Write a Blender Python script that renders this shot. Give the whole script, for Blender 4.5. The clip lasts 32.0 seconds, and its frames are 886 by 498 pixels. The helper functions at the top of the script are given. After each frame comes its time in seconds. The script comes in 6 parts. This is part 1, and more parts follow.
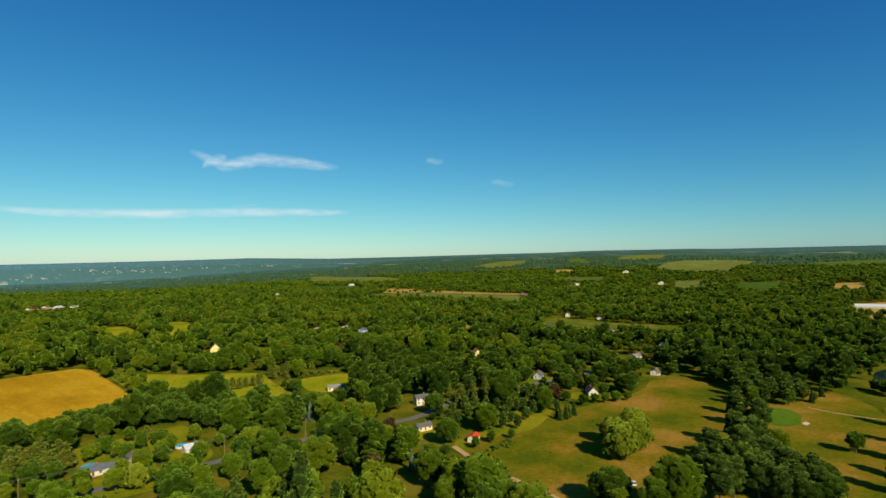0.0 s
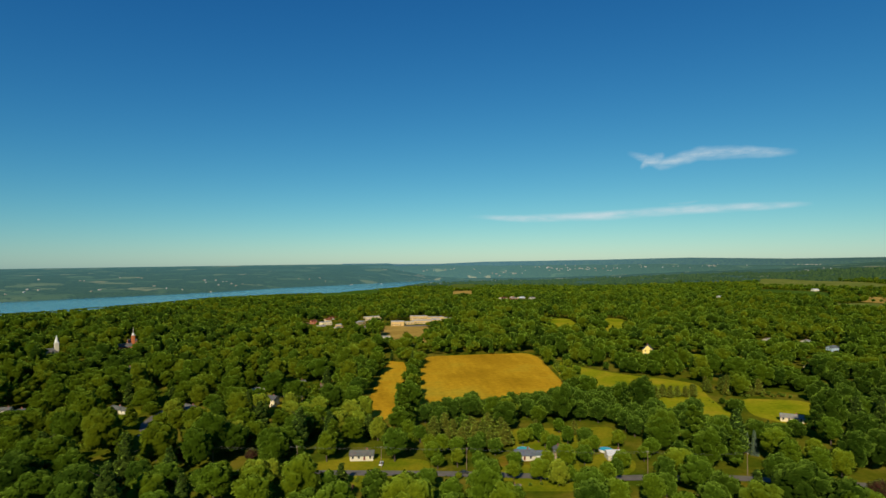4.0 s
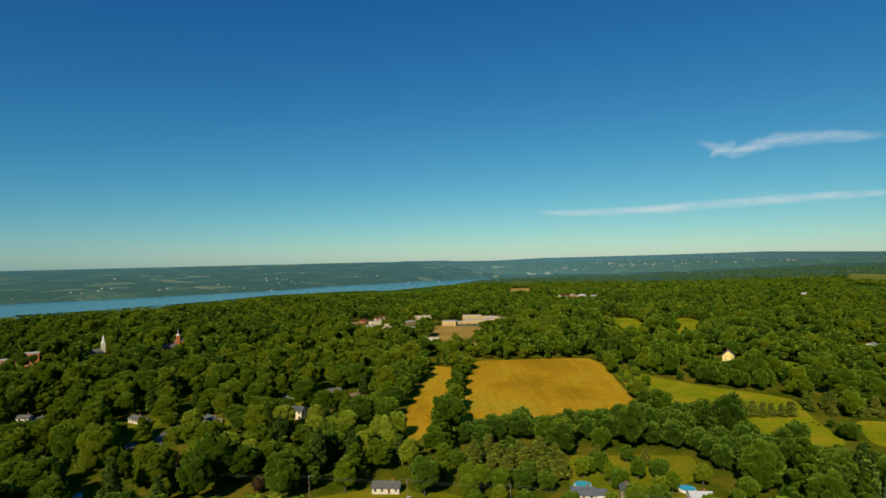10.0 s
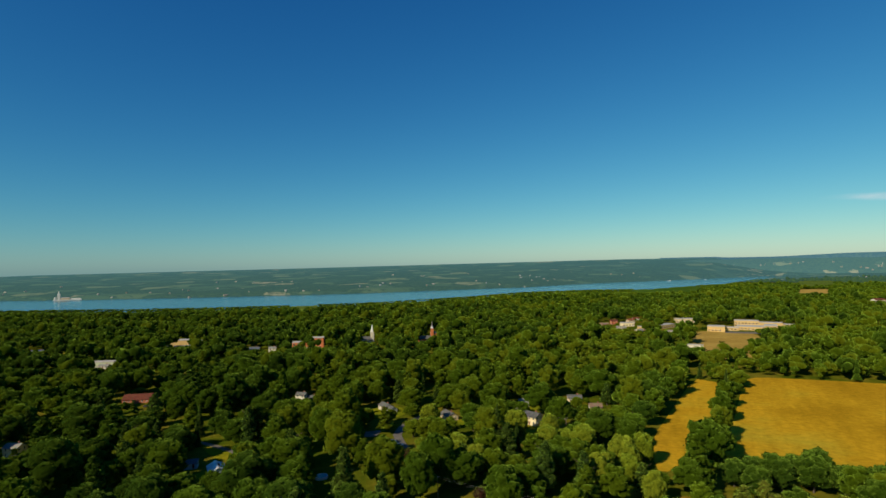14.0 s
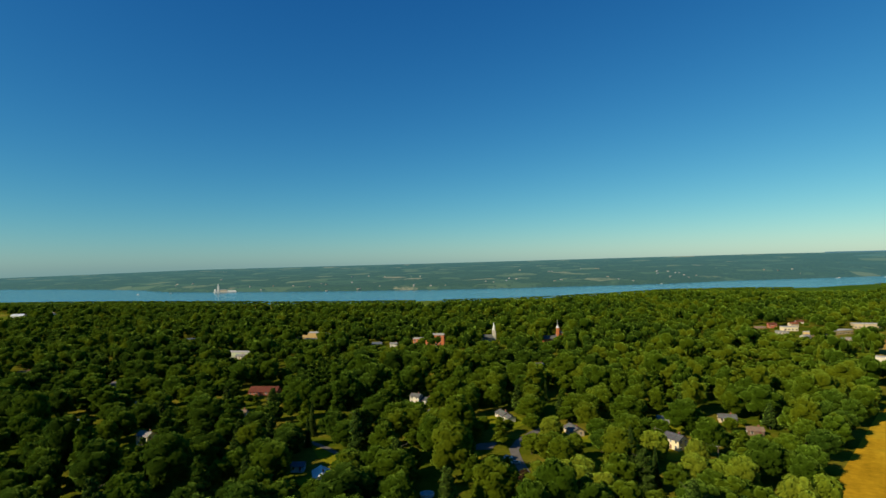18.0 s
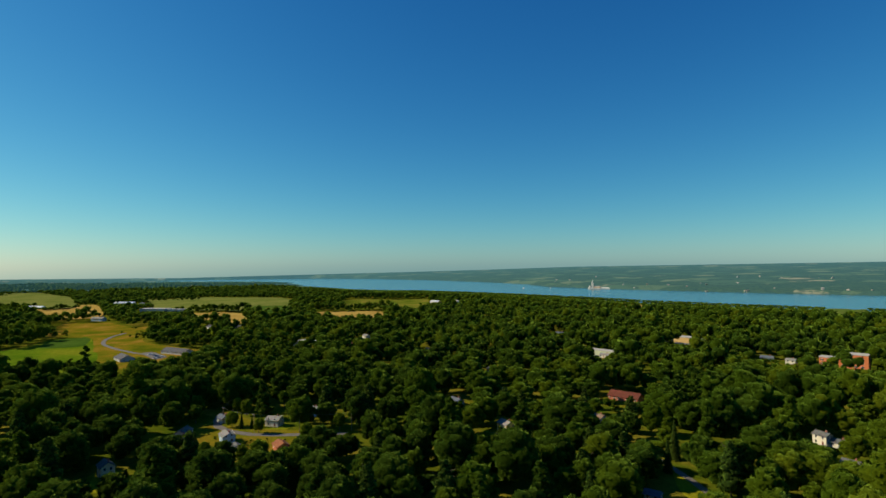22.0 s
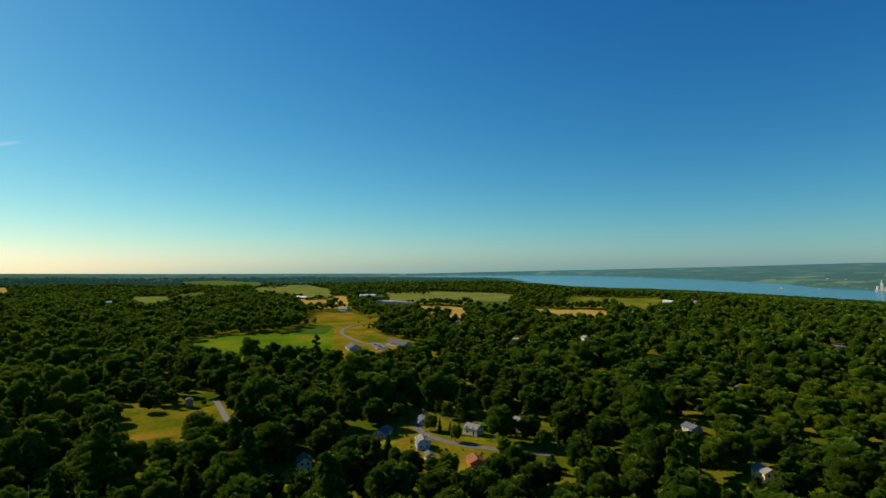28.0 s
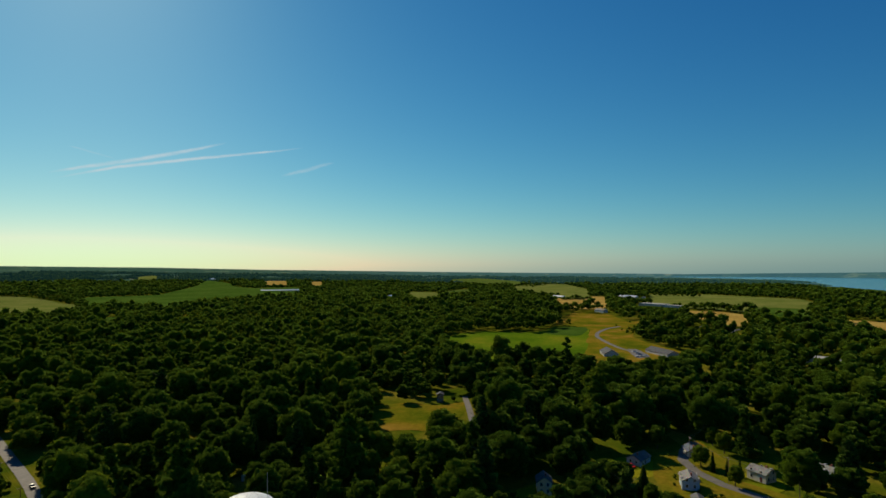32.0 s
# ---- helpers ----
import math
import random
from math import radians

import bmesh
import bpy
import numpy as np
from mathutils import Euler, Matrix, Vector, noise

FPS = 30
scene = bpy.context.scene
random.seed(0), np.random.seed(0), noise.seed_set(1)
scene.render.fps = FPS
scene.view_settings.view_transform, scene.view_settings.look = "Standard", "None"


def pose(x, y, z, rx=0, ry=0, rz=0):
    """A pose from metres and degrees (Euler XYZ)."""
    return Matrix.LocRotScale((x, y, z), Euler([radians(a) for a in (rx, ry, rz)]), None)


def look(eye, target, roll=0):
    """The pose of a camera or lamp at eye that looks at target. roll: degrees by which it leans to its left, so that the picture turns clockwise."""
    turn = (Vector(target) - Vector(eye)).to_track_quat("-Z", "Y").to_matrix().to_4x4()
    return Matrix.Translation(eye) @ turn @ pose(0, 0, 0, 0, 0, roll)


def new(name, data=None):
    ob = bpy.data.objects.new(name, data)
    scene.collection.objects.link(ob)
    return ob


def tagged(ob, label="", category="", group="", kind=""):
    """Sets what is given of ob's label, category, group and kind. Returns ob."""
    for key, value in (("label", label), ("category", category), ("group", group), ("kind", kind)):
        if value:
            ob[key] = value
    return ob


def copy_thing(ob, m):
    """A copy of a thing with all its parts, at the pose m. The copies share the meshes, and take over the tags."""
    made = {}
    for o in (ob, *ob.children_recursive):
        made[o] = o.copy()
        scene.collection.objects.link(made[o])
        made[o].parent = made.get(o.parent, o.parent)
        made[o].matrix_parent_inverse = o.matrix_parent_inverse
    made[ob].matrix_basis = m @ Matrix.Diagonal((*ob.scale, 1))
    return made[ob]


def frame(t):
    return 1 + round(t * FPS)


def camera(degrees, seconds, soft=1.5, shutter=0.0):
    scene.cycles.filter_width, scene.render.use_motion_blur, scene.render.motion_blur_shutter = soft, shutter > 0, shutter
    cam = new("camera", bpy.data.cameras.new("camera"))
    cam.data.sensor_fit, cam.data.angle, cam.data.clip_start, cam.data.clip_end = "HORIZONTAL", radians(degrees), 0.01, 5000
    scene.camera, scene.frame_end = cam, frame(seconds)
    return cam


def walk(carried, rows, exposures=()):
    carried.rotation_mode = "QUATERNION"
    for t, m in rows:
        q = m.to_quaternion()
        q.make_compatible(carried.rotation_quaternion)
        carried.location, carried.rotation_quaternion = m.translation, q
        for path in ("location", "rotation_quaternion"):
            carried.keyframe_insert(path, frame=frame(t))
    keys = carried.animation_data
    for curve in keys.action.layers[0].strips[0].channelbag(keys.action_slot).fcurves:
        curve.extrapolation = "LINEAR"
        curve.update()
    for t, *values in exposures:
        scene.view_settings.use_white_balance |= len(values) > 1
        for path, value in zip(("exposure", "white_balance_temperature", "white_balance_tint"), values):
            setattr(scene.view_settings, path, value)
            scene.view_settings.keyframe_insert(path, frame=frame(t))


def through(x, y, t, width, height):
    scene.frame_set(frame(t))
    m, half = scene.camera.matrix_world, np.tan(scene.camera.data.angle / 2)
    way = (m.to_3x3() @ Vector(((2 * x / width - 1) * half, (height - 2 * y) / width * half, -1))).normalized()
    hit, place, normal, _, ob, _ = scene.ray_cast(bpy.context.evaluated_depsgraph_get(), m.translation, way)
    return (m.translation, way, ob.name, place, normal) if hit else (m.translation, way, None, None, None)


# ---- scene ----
# The path: seconds, place, heading (counter-clockwise from +y), tilt up, lean.
PATH = [
    (0, 0, 0, 101.7, -49.57, 1.29, -1.13), (0.5, 3.27, 2.57, 101.51, -43.68, 1.4, -1.02), (1, 6.55, 5.11, 101.34, -38.07, 1.51, -0.91),
    (1.5, 10.37, 7.64, 101.21, -32.48, 1.59, -0.84), (2, 13.86, 9.73, 101.13, -26.84, 1.66, -0.84), (2.5, 16.95, 12.03, 101.06, -21.28, 1.74, -0.81),
    (3, 19.33, 15.3, 100.96, -16.16, 1.81, -0.84), (3.5, 20.96, 19.96, 100.8, -11.52, 1.77, -0.56), (4, 22.43, 25.54, 100.62, -6.31, 1.79, -0.3),
    (4.5, 23.83, 30.75, 100.45, -0.94, 1.82, -0.21), (5, 25.37, 35.01, 100.32, 1.75, 1.82, -0.17), (5.5, 26.89, 39.32, 100.17, 1.55, 1.86, -0.28),
    (6, 28.44, 43.05, 100.06, 1.2, 1.87, -0.43), (6.5, 29.75, 47.04, 99.99, 0.92, 1.85, -0.53), (7, 31.09, 51.05, 99.93, 0.7, 1.83, -0.57),
    (7.5, 32.17, 55.14, 99.93, 0.48, 1.78, -0.64), (8, 33.15, 59.13, 99.95, 0.29, 1.73, -0.7), (8.5, 34.25, 63.13, 99.97, 0.11, 1.67, -0.73),
    (9, 35.35, 67.07, 100, -0, 1.63, -0.74), (9.5, 36.28, 70.97, 100.01, -0.15, 1.6, -0.77), (10, 37.33, 74.68, 99.99, -0.22, 1.54, -0.79),
    (10.5, 38.27, 78.32, 99.93, -0.32, 1.49, -0.83), (11, 39.29, 81.97, 99.83, -0.39, 1.45, -0.84), (11.5, 40.35, 85.64, 99.67, -0.43, 1.41, -0.87),
    (12, 41.43, 89.41, 99.49, 0.06, 1.43, -0.9), (12.5, 42.41, 93.8, 99.32, 5.17, 1.53, -0.87), (13, 43.07, 98.65, 99.16, 12.98, 1.61, -0.84),
    (13.5, 43.32, 103.56, 99.05, 18.91, 1.63, -0.88), (14, 42.87, 108.29, 98.99, 25.64, 1.66, -0.94), (14.5, 41.92, 113.15, 98.99, 32.5, 1.73, -0.91),
    (15, 40.85, 117.93, 99.02, 39.81, 1.78, -0.84), (15.5, 39.57, 122.05, 99.06, 40.62, 1.69, -0.89), (16.5, 36.55, 129.64, 99.13, 39.95, 1.61, -0.94),
    (17.5, 33.3, 136.35, 99.19, 39.16, 1.45, -1), (18, 31.88, 139.65, 99.2, 38.78, 1.37, -0.98), (18.5, 30.39, 142.85, 99.2, 38.42, 1.29, -0.97),
    (19, 28.36, 146.33, 99.16, 38.56, 1.26, -0.92), (19.5, 26.01, 150.17, 99.08, 43.04, 1.32, -0.89), (20, 23.61, 154.04, 98.94, 50.12, 1.4, -0.76),
    (20.5, 20.97, 157.71, 98.73, 56.9, 1.46, -0.62), (21, 17.89, 161.19, 98.43, 63.01, 1.54, -0.57), (21.5, 14.68, 164.14, 98.06, 69.55, 1.59, -0.5),
    (22, 11.33, 166.82, 97.67, 76.26, 1.63, -0.5), (22.5, 7.53, 169.47, 97.32, 80.46, 1.62, -0.45), (23, 3.84, 171.26, 97.05, 79.78, 1.59, -0.53),
    (23.5, 0.4, 172.63, 96.88, 79.04, 1.55, -0.55), (24, -2.93, 173.82, 96.78, 78.31, 1.51, -0.56), (24.5, -6.39, 175.02, 96.71, 77.77, 1.49, -0.56),
    (25, -10.22, 176.4, 96.64, 80.79, 1.5, -0.56), (25.5, -14.47, 178.07, 96.55, 87.45, 1.52, -0.46), (26, -18.63, 179.42, 96.43, 93.48, 1.52, -0.36),
    (26.5, -22.75, 180.42, 96.3, 97.74, 1.49, -0.39), (27, -26.85, 181.13, 96.17, 99.35, 1.5, -0.37), (27.5, -30.9, 181.41, 96.03, 99.1, 1.47, -0.46),
    (28, -34.82, 181.63, 95.88, 99.3, 1.49, -0.53), (28.5, -38.84, 181.53, 95.72, 102.07, 1.49, -0.55), (29, -42.68, 181.66, 95.55, 105.53, 1.54, -0.48),
    (29.5, -46.48, 181.44, 95.37, 108.45, 1.6, -0.42), (30, -50.52, 180.73, 95.19, 111.53, 1.6, -0.35), (30.5, -54.72, 179.75, 95.02, 114.37, 1.61, -0.34),
    (31, -59.08, 178.79, 94.85, 117.99, 1.6, -0.25), (31.5, -63.46, 177.9, 94.68, 121.35, 1.58, -0.32), (32, -67.74, 177.1, 94.5, 125.65, 1.64, -0.33),
]
cam = camera(77.27, 32.0, soft=1.55)
walk(cam, [(t, pose(x, y, z, 90 + up, 0, turn) @ pose(0, 0, 0, 0, 0, lean)) for t, x, y, z, turn, up, lean in PATH],
     ((0, 0.3), (3, 0.12), (9, 0.0), (14, 0.06), (18, 0.22), (22, 0.28), (26, 0.32), (29, 0.18), (32, -0.1)))

# ---- sky, sun, exposure ----
SUN_TURN, SUN_UP = 160.0, 33.0  # heading counter-clockwise from +y, height, degrees
sun_way = Vector((-math.sin(radians(SUN_TURN)) * math.cos(radians(SUN_UP)), math.cos(radians(SUN_TURN)) * math.cos(radians(SUN_UP)), math.sin(radians(SUN_UP))))
world = bpy.data.worlds.new("sky")
scene.world = world
world.use_nodes = True
wn, wl = world.node_tree.nodes, world.node_tree.links
sky = wn.new("ShaderNodeTexSky")
sky.sky_type, sky.sun_disc = "NISHITA", False
sky.sun_elevation, sky.sun_rotation = radians(SUN_UP), radians(-SUN_TURN)
sky.altitude, sky.air_density, sky.dust_density, sky.ozone_density = 200, 1.0, 0.3, 3.0
# a deep, saturated summer sky: each colour gets its own depth
split_sky, join_sky = wn.new("ShaderNodeSeparateColor"), wn.new("ShaderNodeCombineColor")
wl.new(sky.outputs[0], split_sky.inputs[0])
for band, (gain, power) in enumerate(((0.62, 1.8), (0.73, 1.2), (0.67, 0.8))):
    lower, deepen, scale = (wn.new("ShaderNodeMath") for _ in range(3))
    lower.operation, deepen.operation, scale.operation = "MULTIPLY", "POWER", "MULTIPLY"
    lower.inputs[1].default_value, deepen.inputs[1].default_value, scale.inputs[1].default_value = 0.1, power, gain
    wl.new(split_sky.outputs[band], lower.inputs[0])
    wl.new(lower.outputs[0], deepen.inputs[0])
    wl.new(deepen.outputs[0], scale.inputs[0])
    if band == 0:
        top = wn.new("ShaderNodeMath")
        top.operation = "MINIMUM"
        top.inputs[1].default_value = 0.8
        wl.new(scale.outputs[0], top.inputs[0])
        scale = top
    wl.new(scale.outputs[0], join_sky.inputs[band])
wl.new(join_sky.outputs[0], wn["Background"].inputs["Color"])
wn["Background"].inputs["Strength"].default_value = 1.0
lamp = bpy.data.lights.new("sun", "SUN")
lamp.energy, lamp.angle, lamp.color = 5.0, radians(0.5), (1.0, 0.87, 0.62)
sun = new("sun", lamp)
sun.matrix_world = look((0, 0, 400), Vector((0, 0, 400)) - sun_way)


# ---- materials ----
def material(name, rough=0.9, metal=0.0, spec=0.3):
    m = bpy.data.materials.new(name)
    m.use_nodes = True
    b = m.node_tree.nodes["Principled BSDF"]
    b.inputs["Roughness"].default_value, b.inputs["Metallic"].default_value = rough, metal
    b.inputs["Specular IOR Level"].default_value = spec
    return m, m.node_tree.nodes, m.node_tree.links, b


def tex(n, l, kind, scale, detail=4.0, rough=0.6, coord=None):
    t = n.new(kind)
    t.inputs["Scale"].default_value = scale
    if kind == "ShaderNodeTexNoise":
        t.inputs["Detail"].default_value, t.inputs["Roughness"].default_value = detail, rough
    if coord is not None:
        l.new(coord, t.inputs["Vector"])
    return t


def ramp(n, l, fac, stops):
    r = n.new("ShaderNodeValToRGB")
    e = r.color_ramp.elements
    while len(e) < len(stops):
        e.new(0.5)
    for el, (p, c) in zip(e, stops):
        el.position, el.color = p, (*c, 1)
    l.new(fac, r.inputs[0])
    return r.outputs[0]


def mixc(n, l, fac, a, b, mode="MIX"):
    m = n.new("ShaderNodeMix")
    m.data_type, m.blend_type = "RGBA", mode
    for s, v in ((0, fac), (6, a), (7, b)):
        if isinstance(v, (int, float)):
            m.inputs[s].default_value = v
        elif isinstance(v, tuple):
            m.inputs[s].default_value = (*v, 1)
        else:
            l.new(v, m.inputs[s])
    return m.outputs[2]


def position(n):
    return n.new("ShaderNodeNewGeometry").outputs["Position"]


def bumped(n, l, b, height, strength, distance):
    k = n.new("ShaderNodeBump")
    k.inputs["Strength"].default_value, k.inputs["Distance"].default_value = strength, distance
    l.new(height, k.inputs["Height"])
    l.new(k.outputs[0], b.inputs["Normal"])


def plain(name, colour, rough=0.8, metal=0.0, vary=0.25, scale=0.6, spec=0.3, bump=0.0):
    """One colour with blotches at two scales."""
    m, n, l, b = material(name, rough, metal, spec)
    pos = position(n)
    big, fine = tex(n, l, "ShaderNodeTexNoise", scale, coord=pos), tex(n, l, "ShaderNodeTexNoise", scale * 9, coord=pos)
    lo, hi = tuple(c * (1 - vary) for c in colour), tuple(min(1, c * (1 + vary)) for c in colour)
    c1 = ramp(n, l, big.outputs[0], ((0.3, lo), (0.7, hi)))
    c2 = ramp(n, l, fine.outputs[0], ((0.3, (0.8, 0.8, 0.8)), (0.7, (1.0, 1.0, 1.0))))
    l.new(mixc(n, l, 1.0, c1, c2, "MULTIPLY"), b.inputs["Base Color"])
    if bump:
        bumped(n, l, b, fine.outputs[0], 0.6, bump)
    return m


def grassy(name, stops, patch=0.02, fine=0.35, rows=None, second=None):
    """Grass, crop or soil: patches of some tens of metres, tufts of some metres, and the direction of mowing or drilling."""
    m, n, l, b = material(name, 0.95, 0, 0.0)
    pos = position(n)
    big, mid = tex(n, l, "ShaderNodeTexNoise", patch, 5, 0.6, pos), tex(n, l, "ShaderNodeTexNoise", fine, 5, 0.7, pos)
    c = ramp(n, l, big.outputs[0], tuple((0.5 + (p - 0.5) * 0.55, q) for p, q in stops))
    c = mixc(n, l, 1.0, c, ramp(n, l, mid.outputs[0], ((0.3, (0.66, 0.68, 0.66)), (0.72, (1.12, 1.1, 1.05)))), "MULTIPLY")
    if rows:
        angle, scale, depth = rows
        mp = n.new("ShaderNodeMapping")
        mp.inputs["Rotation"].default_value = (0, 0, angle)
        mp.inputs["Scale"].default_value = (scale, scale * 0.08, 1)
        l.new(pos, mp.inputs["Vector"])
        w = tex(n, l, "ShaderNodeTexNoise", 1.0, 3, 0.6, mp.outputs[0])
        d = 1 - depth
        c = mixc(n, l, 1.0, c, ramp(n, l, w.outputs[0], ((0.35, (d, d, d)), (0.65, (1.05, 1.05, 1.05)))), "MULTIPLY")
    if second:
        spots = tex(n, l, "ShaderNodeTexNoise", patch * 2.3, 6, 0.65, pos)
        c = mixc(n, l, ramp(n, l, spots.outputs[0], ((second[1], (0, 0, 0)), (second[1] + 0.12, (1, 1, 1)))), c, second[0])
    l.new(c, b.inputs["Base Color"])
    bumped(n, l, b, mid.outputs[0], 0.7, 0.5)
    return m


def foliage(name, dark, light, by_object, through=0.3):
    """Leaves: a tint for each tree, sprays lighter and darker, light passing through."""
    m, n, l, b = material(name, 0.9, 0, 0.0)
    pos = position(n)
    if by_object:
        tint = n.new("ShaderNodeObjectInfo").outputs["Random"]
    else:
        a = n.new("ShaderNodeAttribute")
        a.attribute_name = "tint"
        tint = a.outputs["Fac"]
    c = ramp(n, l, tint, tuple(zip([i / (len(light) - 1) for i in range(len(light))], light)))
    spray = tex(n, l, "ShaderNodeTexNoise", 0.8, 5, 0.7, pos)
    isle = n.new("ShaderNodeNewGeometry").outputs["Random Per Island"]
    c = mixc(n, l, 1.0, c, ramp(n, l, spray.outputs[0], ((0.34, (0.58, 0.62, 0.64)), (0.66, (1.38, 1.34, 1.22)))), "MULTIPLY")
    c = mixc(n, l, 1.0, c, ramp(n, l, isle, ((0.0, (0.88, 0.89, 0.9)), (1.0, (1.10, 1.09, 1.05)))), "MULTIPLY")
    l.new(c, b.inputs["Base Color"])
    b.inputs["Diffuse Roughness"].default_value = 1.0
    b.inputs["Sheen Weight"].default_value, b.inputs["Sheen Roughness"].default_value = 0.62, 0.42
    b.inputs["Sheen Tint"].default_value = (0.42, 0.66, 0.07, 1)
    bumped(n, l, b, spray.outputs[0], 0.8, 0.9)
    tr = n.new("ShaderNodeBsdfTranslucent")
    l.new(c, tr.inputs["Color"])
    mix = n.new("ShaderNodeMixShader")
    mix.inputs[0].default_value = through
    l.new(b.outputs[0], mix.inputs[1])
    l.new(tr.outputs[0], mix.inputs[2])
    l.new(mix.outputs[0], n["Material Output"].inputs[0])
    return m


GREENS = ((0.028, 0.060, 0.006), (0.047, 0.088, 0.007), (0.057, 0.105, 0.006), (0.073, 0.118, 0.006), (0.097, 0.140, 0.006), (0.136, 0.170, 0.008))
M_LEAF = foliage("broad_leaves", None, [tuple(v * 0.92 for v in c) for c in GREENS], True, 0.4)
M_WOODS = foliage("woodland_leaves", None, [tuple(v * 0.72 for v in c) for c in GREENS], False, 0.45)
M_WILLOW = foliage("willow_leaves", None, ((0.125, 0.16, 0.010), (0.16, 0.185, 0.014)), True)
M_PINE = foliage("pine_needles", None, ((0.018, 0.036, 0.007), (0.032, 0.050, 0.008)), True, 0.15)
M_SPRUCE = foliage("blue_spruce_needles", None, ((0.07, 0.10, 0.075), (0.085, 0.115, 0.09)), True, 0.1)
M_COPPER = foliage("copper_leaves", None, ((0.040, 0.016, 0.014), (0.050, 0.020, 0.016)), True)
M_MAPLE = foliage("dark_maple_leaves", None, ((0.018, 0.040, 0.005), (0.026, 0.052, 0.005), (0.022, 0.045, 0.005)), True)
M_LARCH = foliage("brown_green_needles", None, ((0.065, 0.076, 0.010), (0.085, 0.084, 0.012), (0.055, 0.070, 0.009)), True, 0.2)
M_SHRUB = foliage("shrub_leaves", None, ((0.062, 0.095, 0.010), (0.10, 0.125, 0.014)), False)
M_BARK = plain("bark", (0.10, 0.075, 0.055), 0.95, vary=0.4, scale=1.5)
M_GROUND = grassy("meadow_ground", ((0.3, (0.06, 0.09, 0.006)), (0.5, (0.105, 0.115, 0.008)), (0.7, (0.17, 0.145, 0.016))), 0.03)
M_WHEAT = grassy("ripe_wheat", ((0.25, (0.39, 0.22, 0.012)), (0.5, (0.50, 0.29, 0.016)), (0.8, (0.46, 0.33, 0.026))), 0.012, 0.25, (0.25, 0.14, 0.12))
M_MEADOW = grassy("green_meadow", ((0.3, (0.16, 0.20, 0.006)), (0.5, (0.24, 0.255, 0.009)), (0.7, (0.33, 0.275, 0.016))), 0.02, 0.3)
M_LAWN = grassy("dry_lawn", ((0.22, (0.085, 0.105, 0.006)), (0.40, (0.135, 0.132, 0.008)), (0.56, (0.20, 0.143, 0.012)), (0.76, (0.30, 0.175, 0.03))), 0.022, 0.4)
M_MOWN = grassy("mown_lawn", ((0.3, (0.13, 0.17, 0.007)), (0.7, (0.25, 0.22, 0.012))), 0.03, 0.5)
M_GREEN = grassy("putting_green", ((0.3, (0.075, 0.15, 0.012)), (0.7, (0.10, 0.17, 0.014))), 0.05, 0.6)
M_BRIGHT = grassy("young_crop", ((0.3, (0.068, 0.130, 0.006)), (0.55, (0.105, 0.165, 0.008)), (0.75, (0.165, 0.185, 0.012))), 0.012, 0.2)
M_CORN = grassy("corn_crop", ((0.3, (0.050, 0.105, 0.012)), (0.7, (0.075, 0.13, 0.018))), 0.008, 0.12, (0.6, 0.2, 0.2))
M_STUBBLE = grassy("tan_stubble", ((0.3, (0.34, 0.22, 0.05)), (0.7, (0.43, 0.29, 0.075))), 0.02, 0.3)
M_HAY = grassy("pale_hay_field", ((0.3, (0.125, 0.155, 0.03)), (0.7, (0.175, 0.19, 0.045))), 0.012, 0.2)
M_MARSH = grassy("marsh_grass", ((0.3, (0.09, 0.125, 0.010)), (0.5, (0.13, 0.15, 0.014)), (0.7, (0.20, 0.175, 0.028))), 0.02, 0.3)
M_PASTURE = grassy("far_pasture", ((0.3, (0.075, 0.12, 0.02)), (0.7, (0.115, 0.15, 0.028))), 0.012, 0.2)
M_ASPHALT = plain("asphalt", (0.14, 0.125, 0.11), 0.85, vary=0.2, scale=0.3)
M_DIRT = plain("dirt_track", (0.46, 0.29, 0.12), 0.95, vary=0.25, scale=0.5)
M_SAND = plain("bunker_sand", (0.6, 0.48, 0.30), 0.95, vary=0.1)


def lake_water():
    m, n, l, b = material("lake_water", 0.18, 0, 0.5)
    pos = position(n)
    w = tex(n, l, "ShaderNodeTexNoise", 0.12, 6, 0.6, pos)
    l.new(ramp(n, l, w.outputs[0], ((0.3, (0.035, 0.12, 0.12)), (0.7, (0.048, 0.14, 0.14)))), b.inputs["Base Color"])
    bumped(n, l, b, w.outputs[0], 0.6, 0.8)
    return m


M_WATER = lake_water()
M_POND = plain("still_pond_water", (0.012, 0.035, 0.034), 0.03, vary=0.15, scale=0.05, spec=0.4)


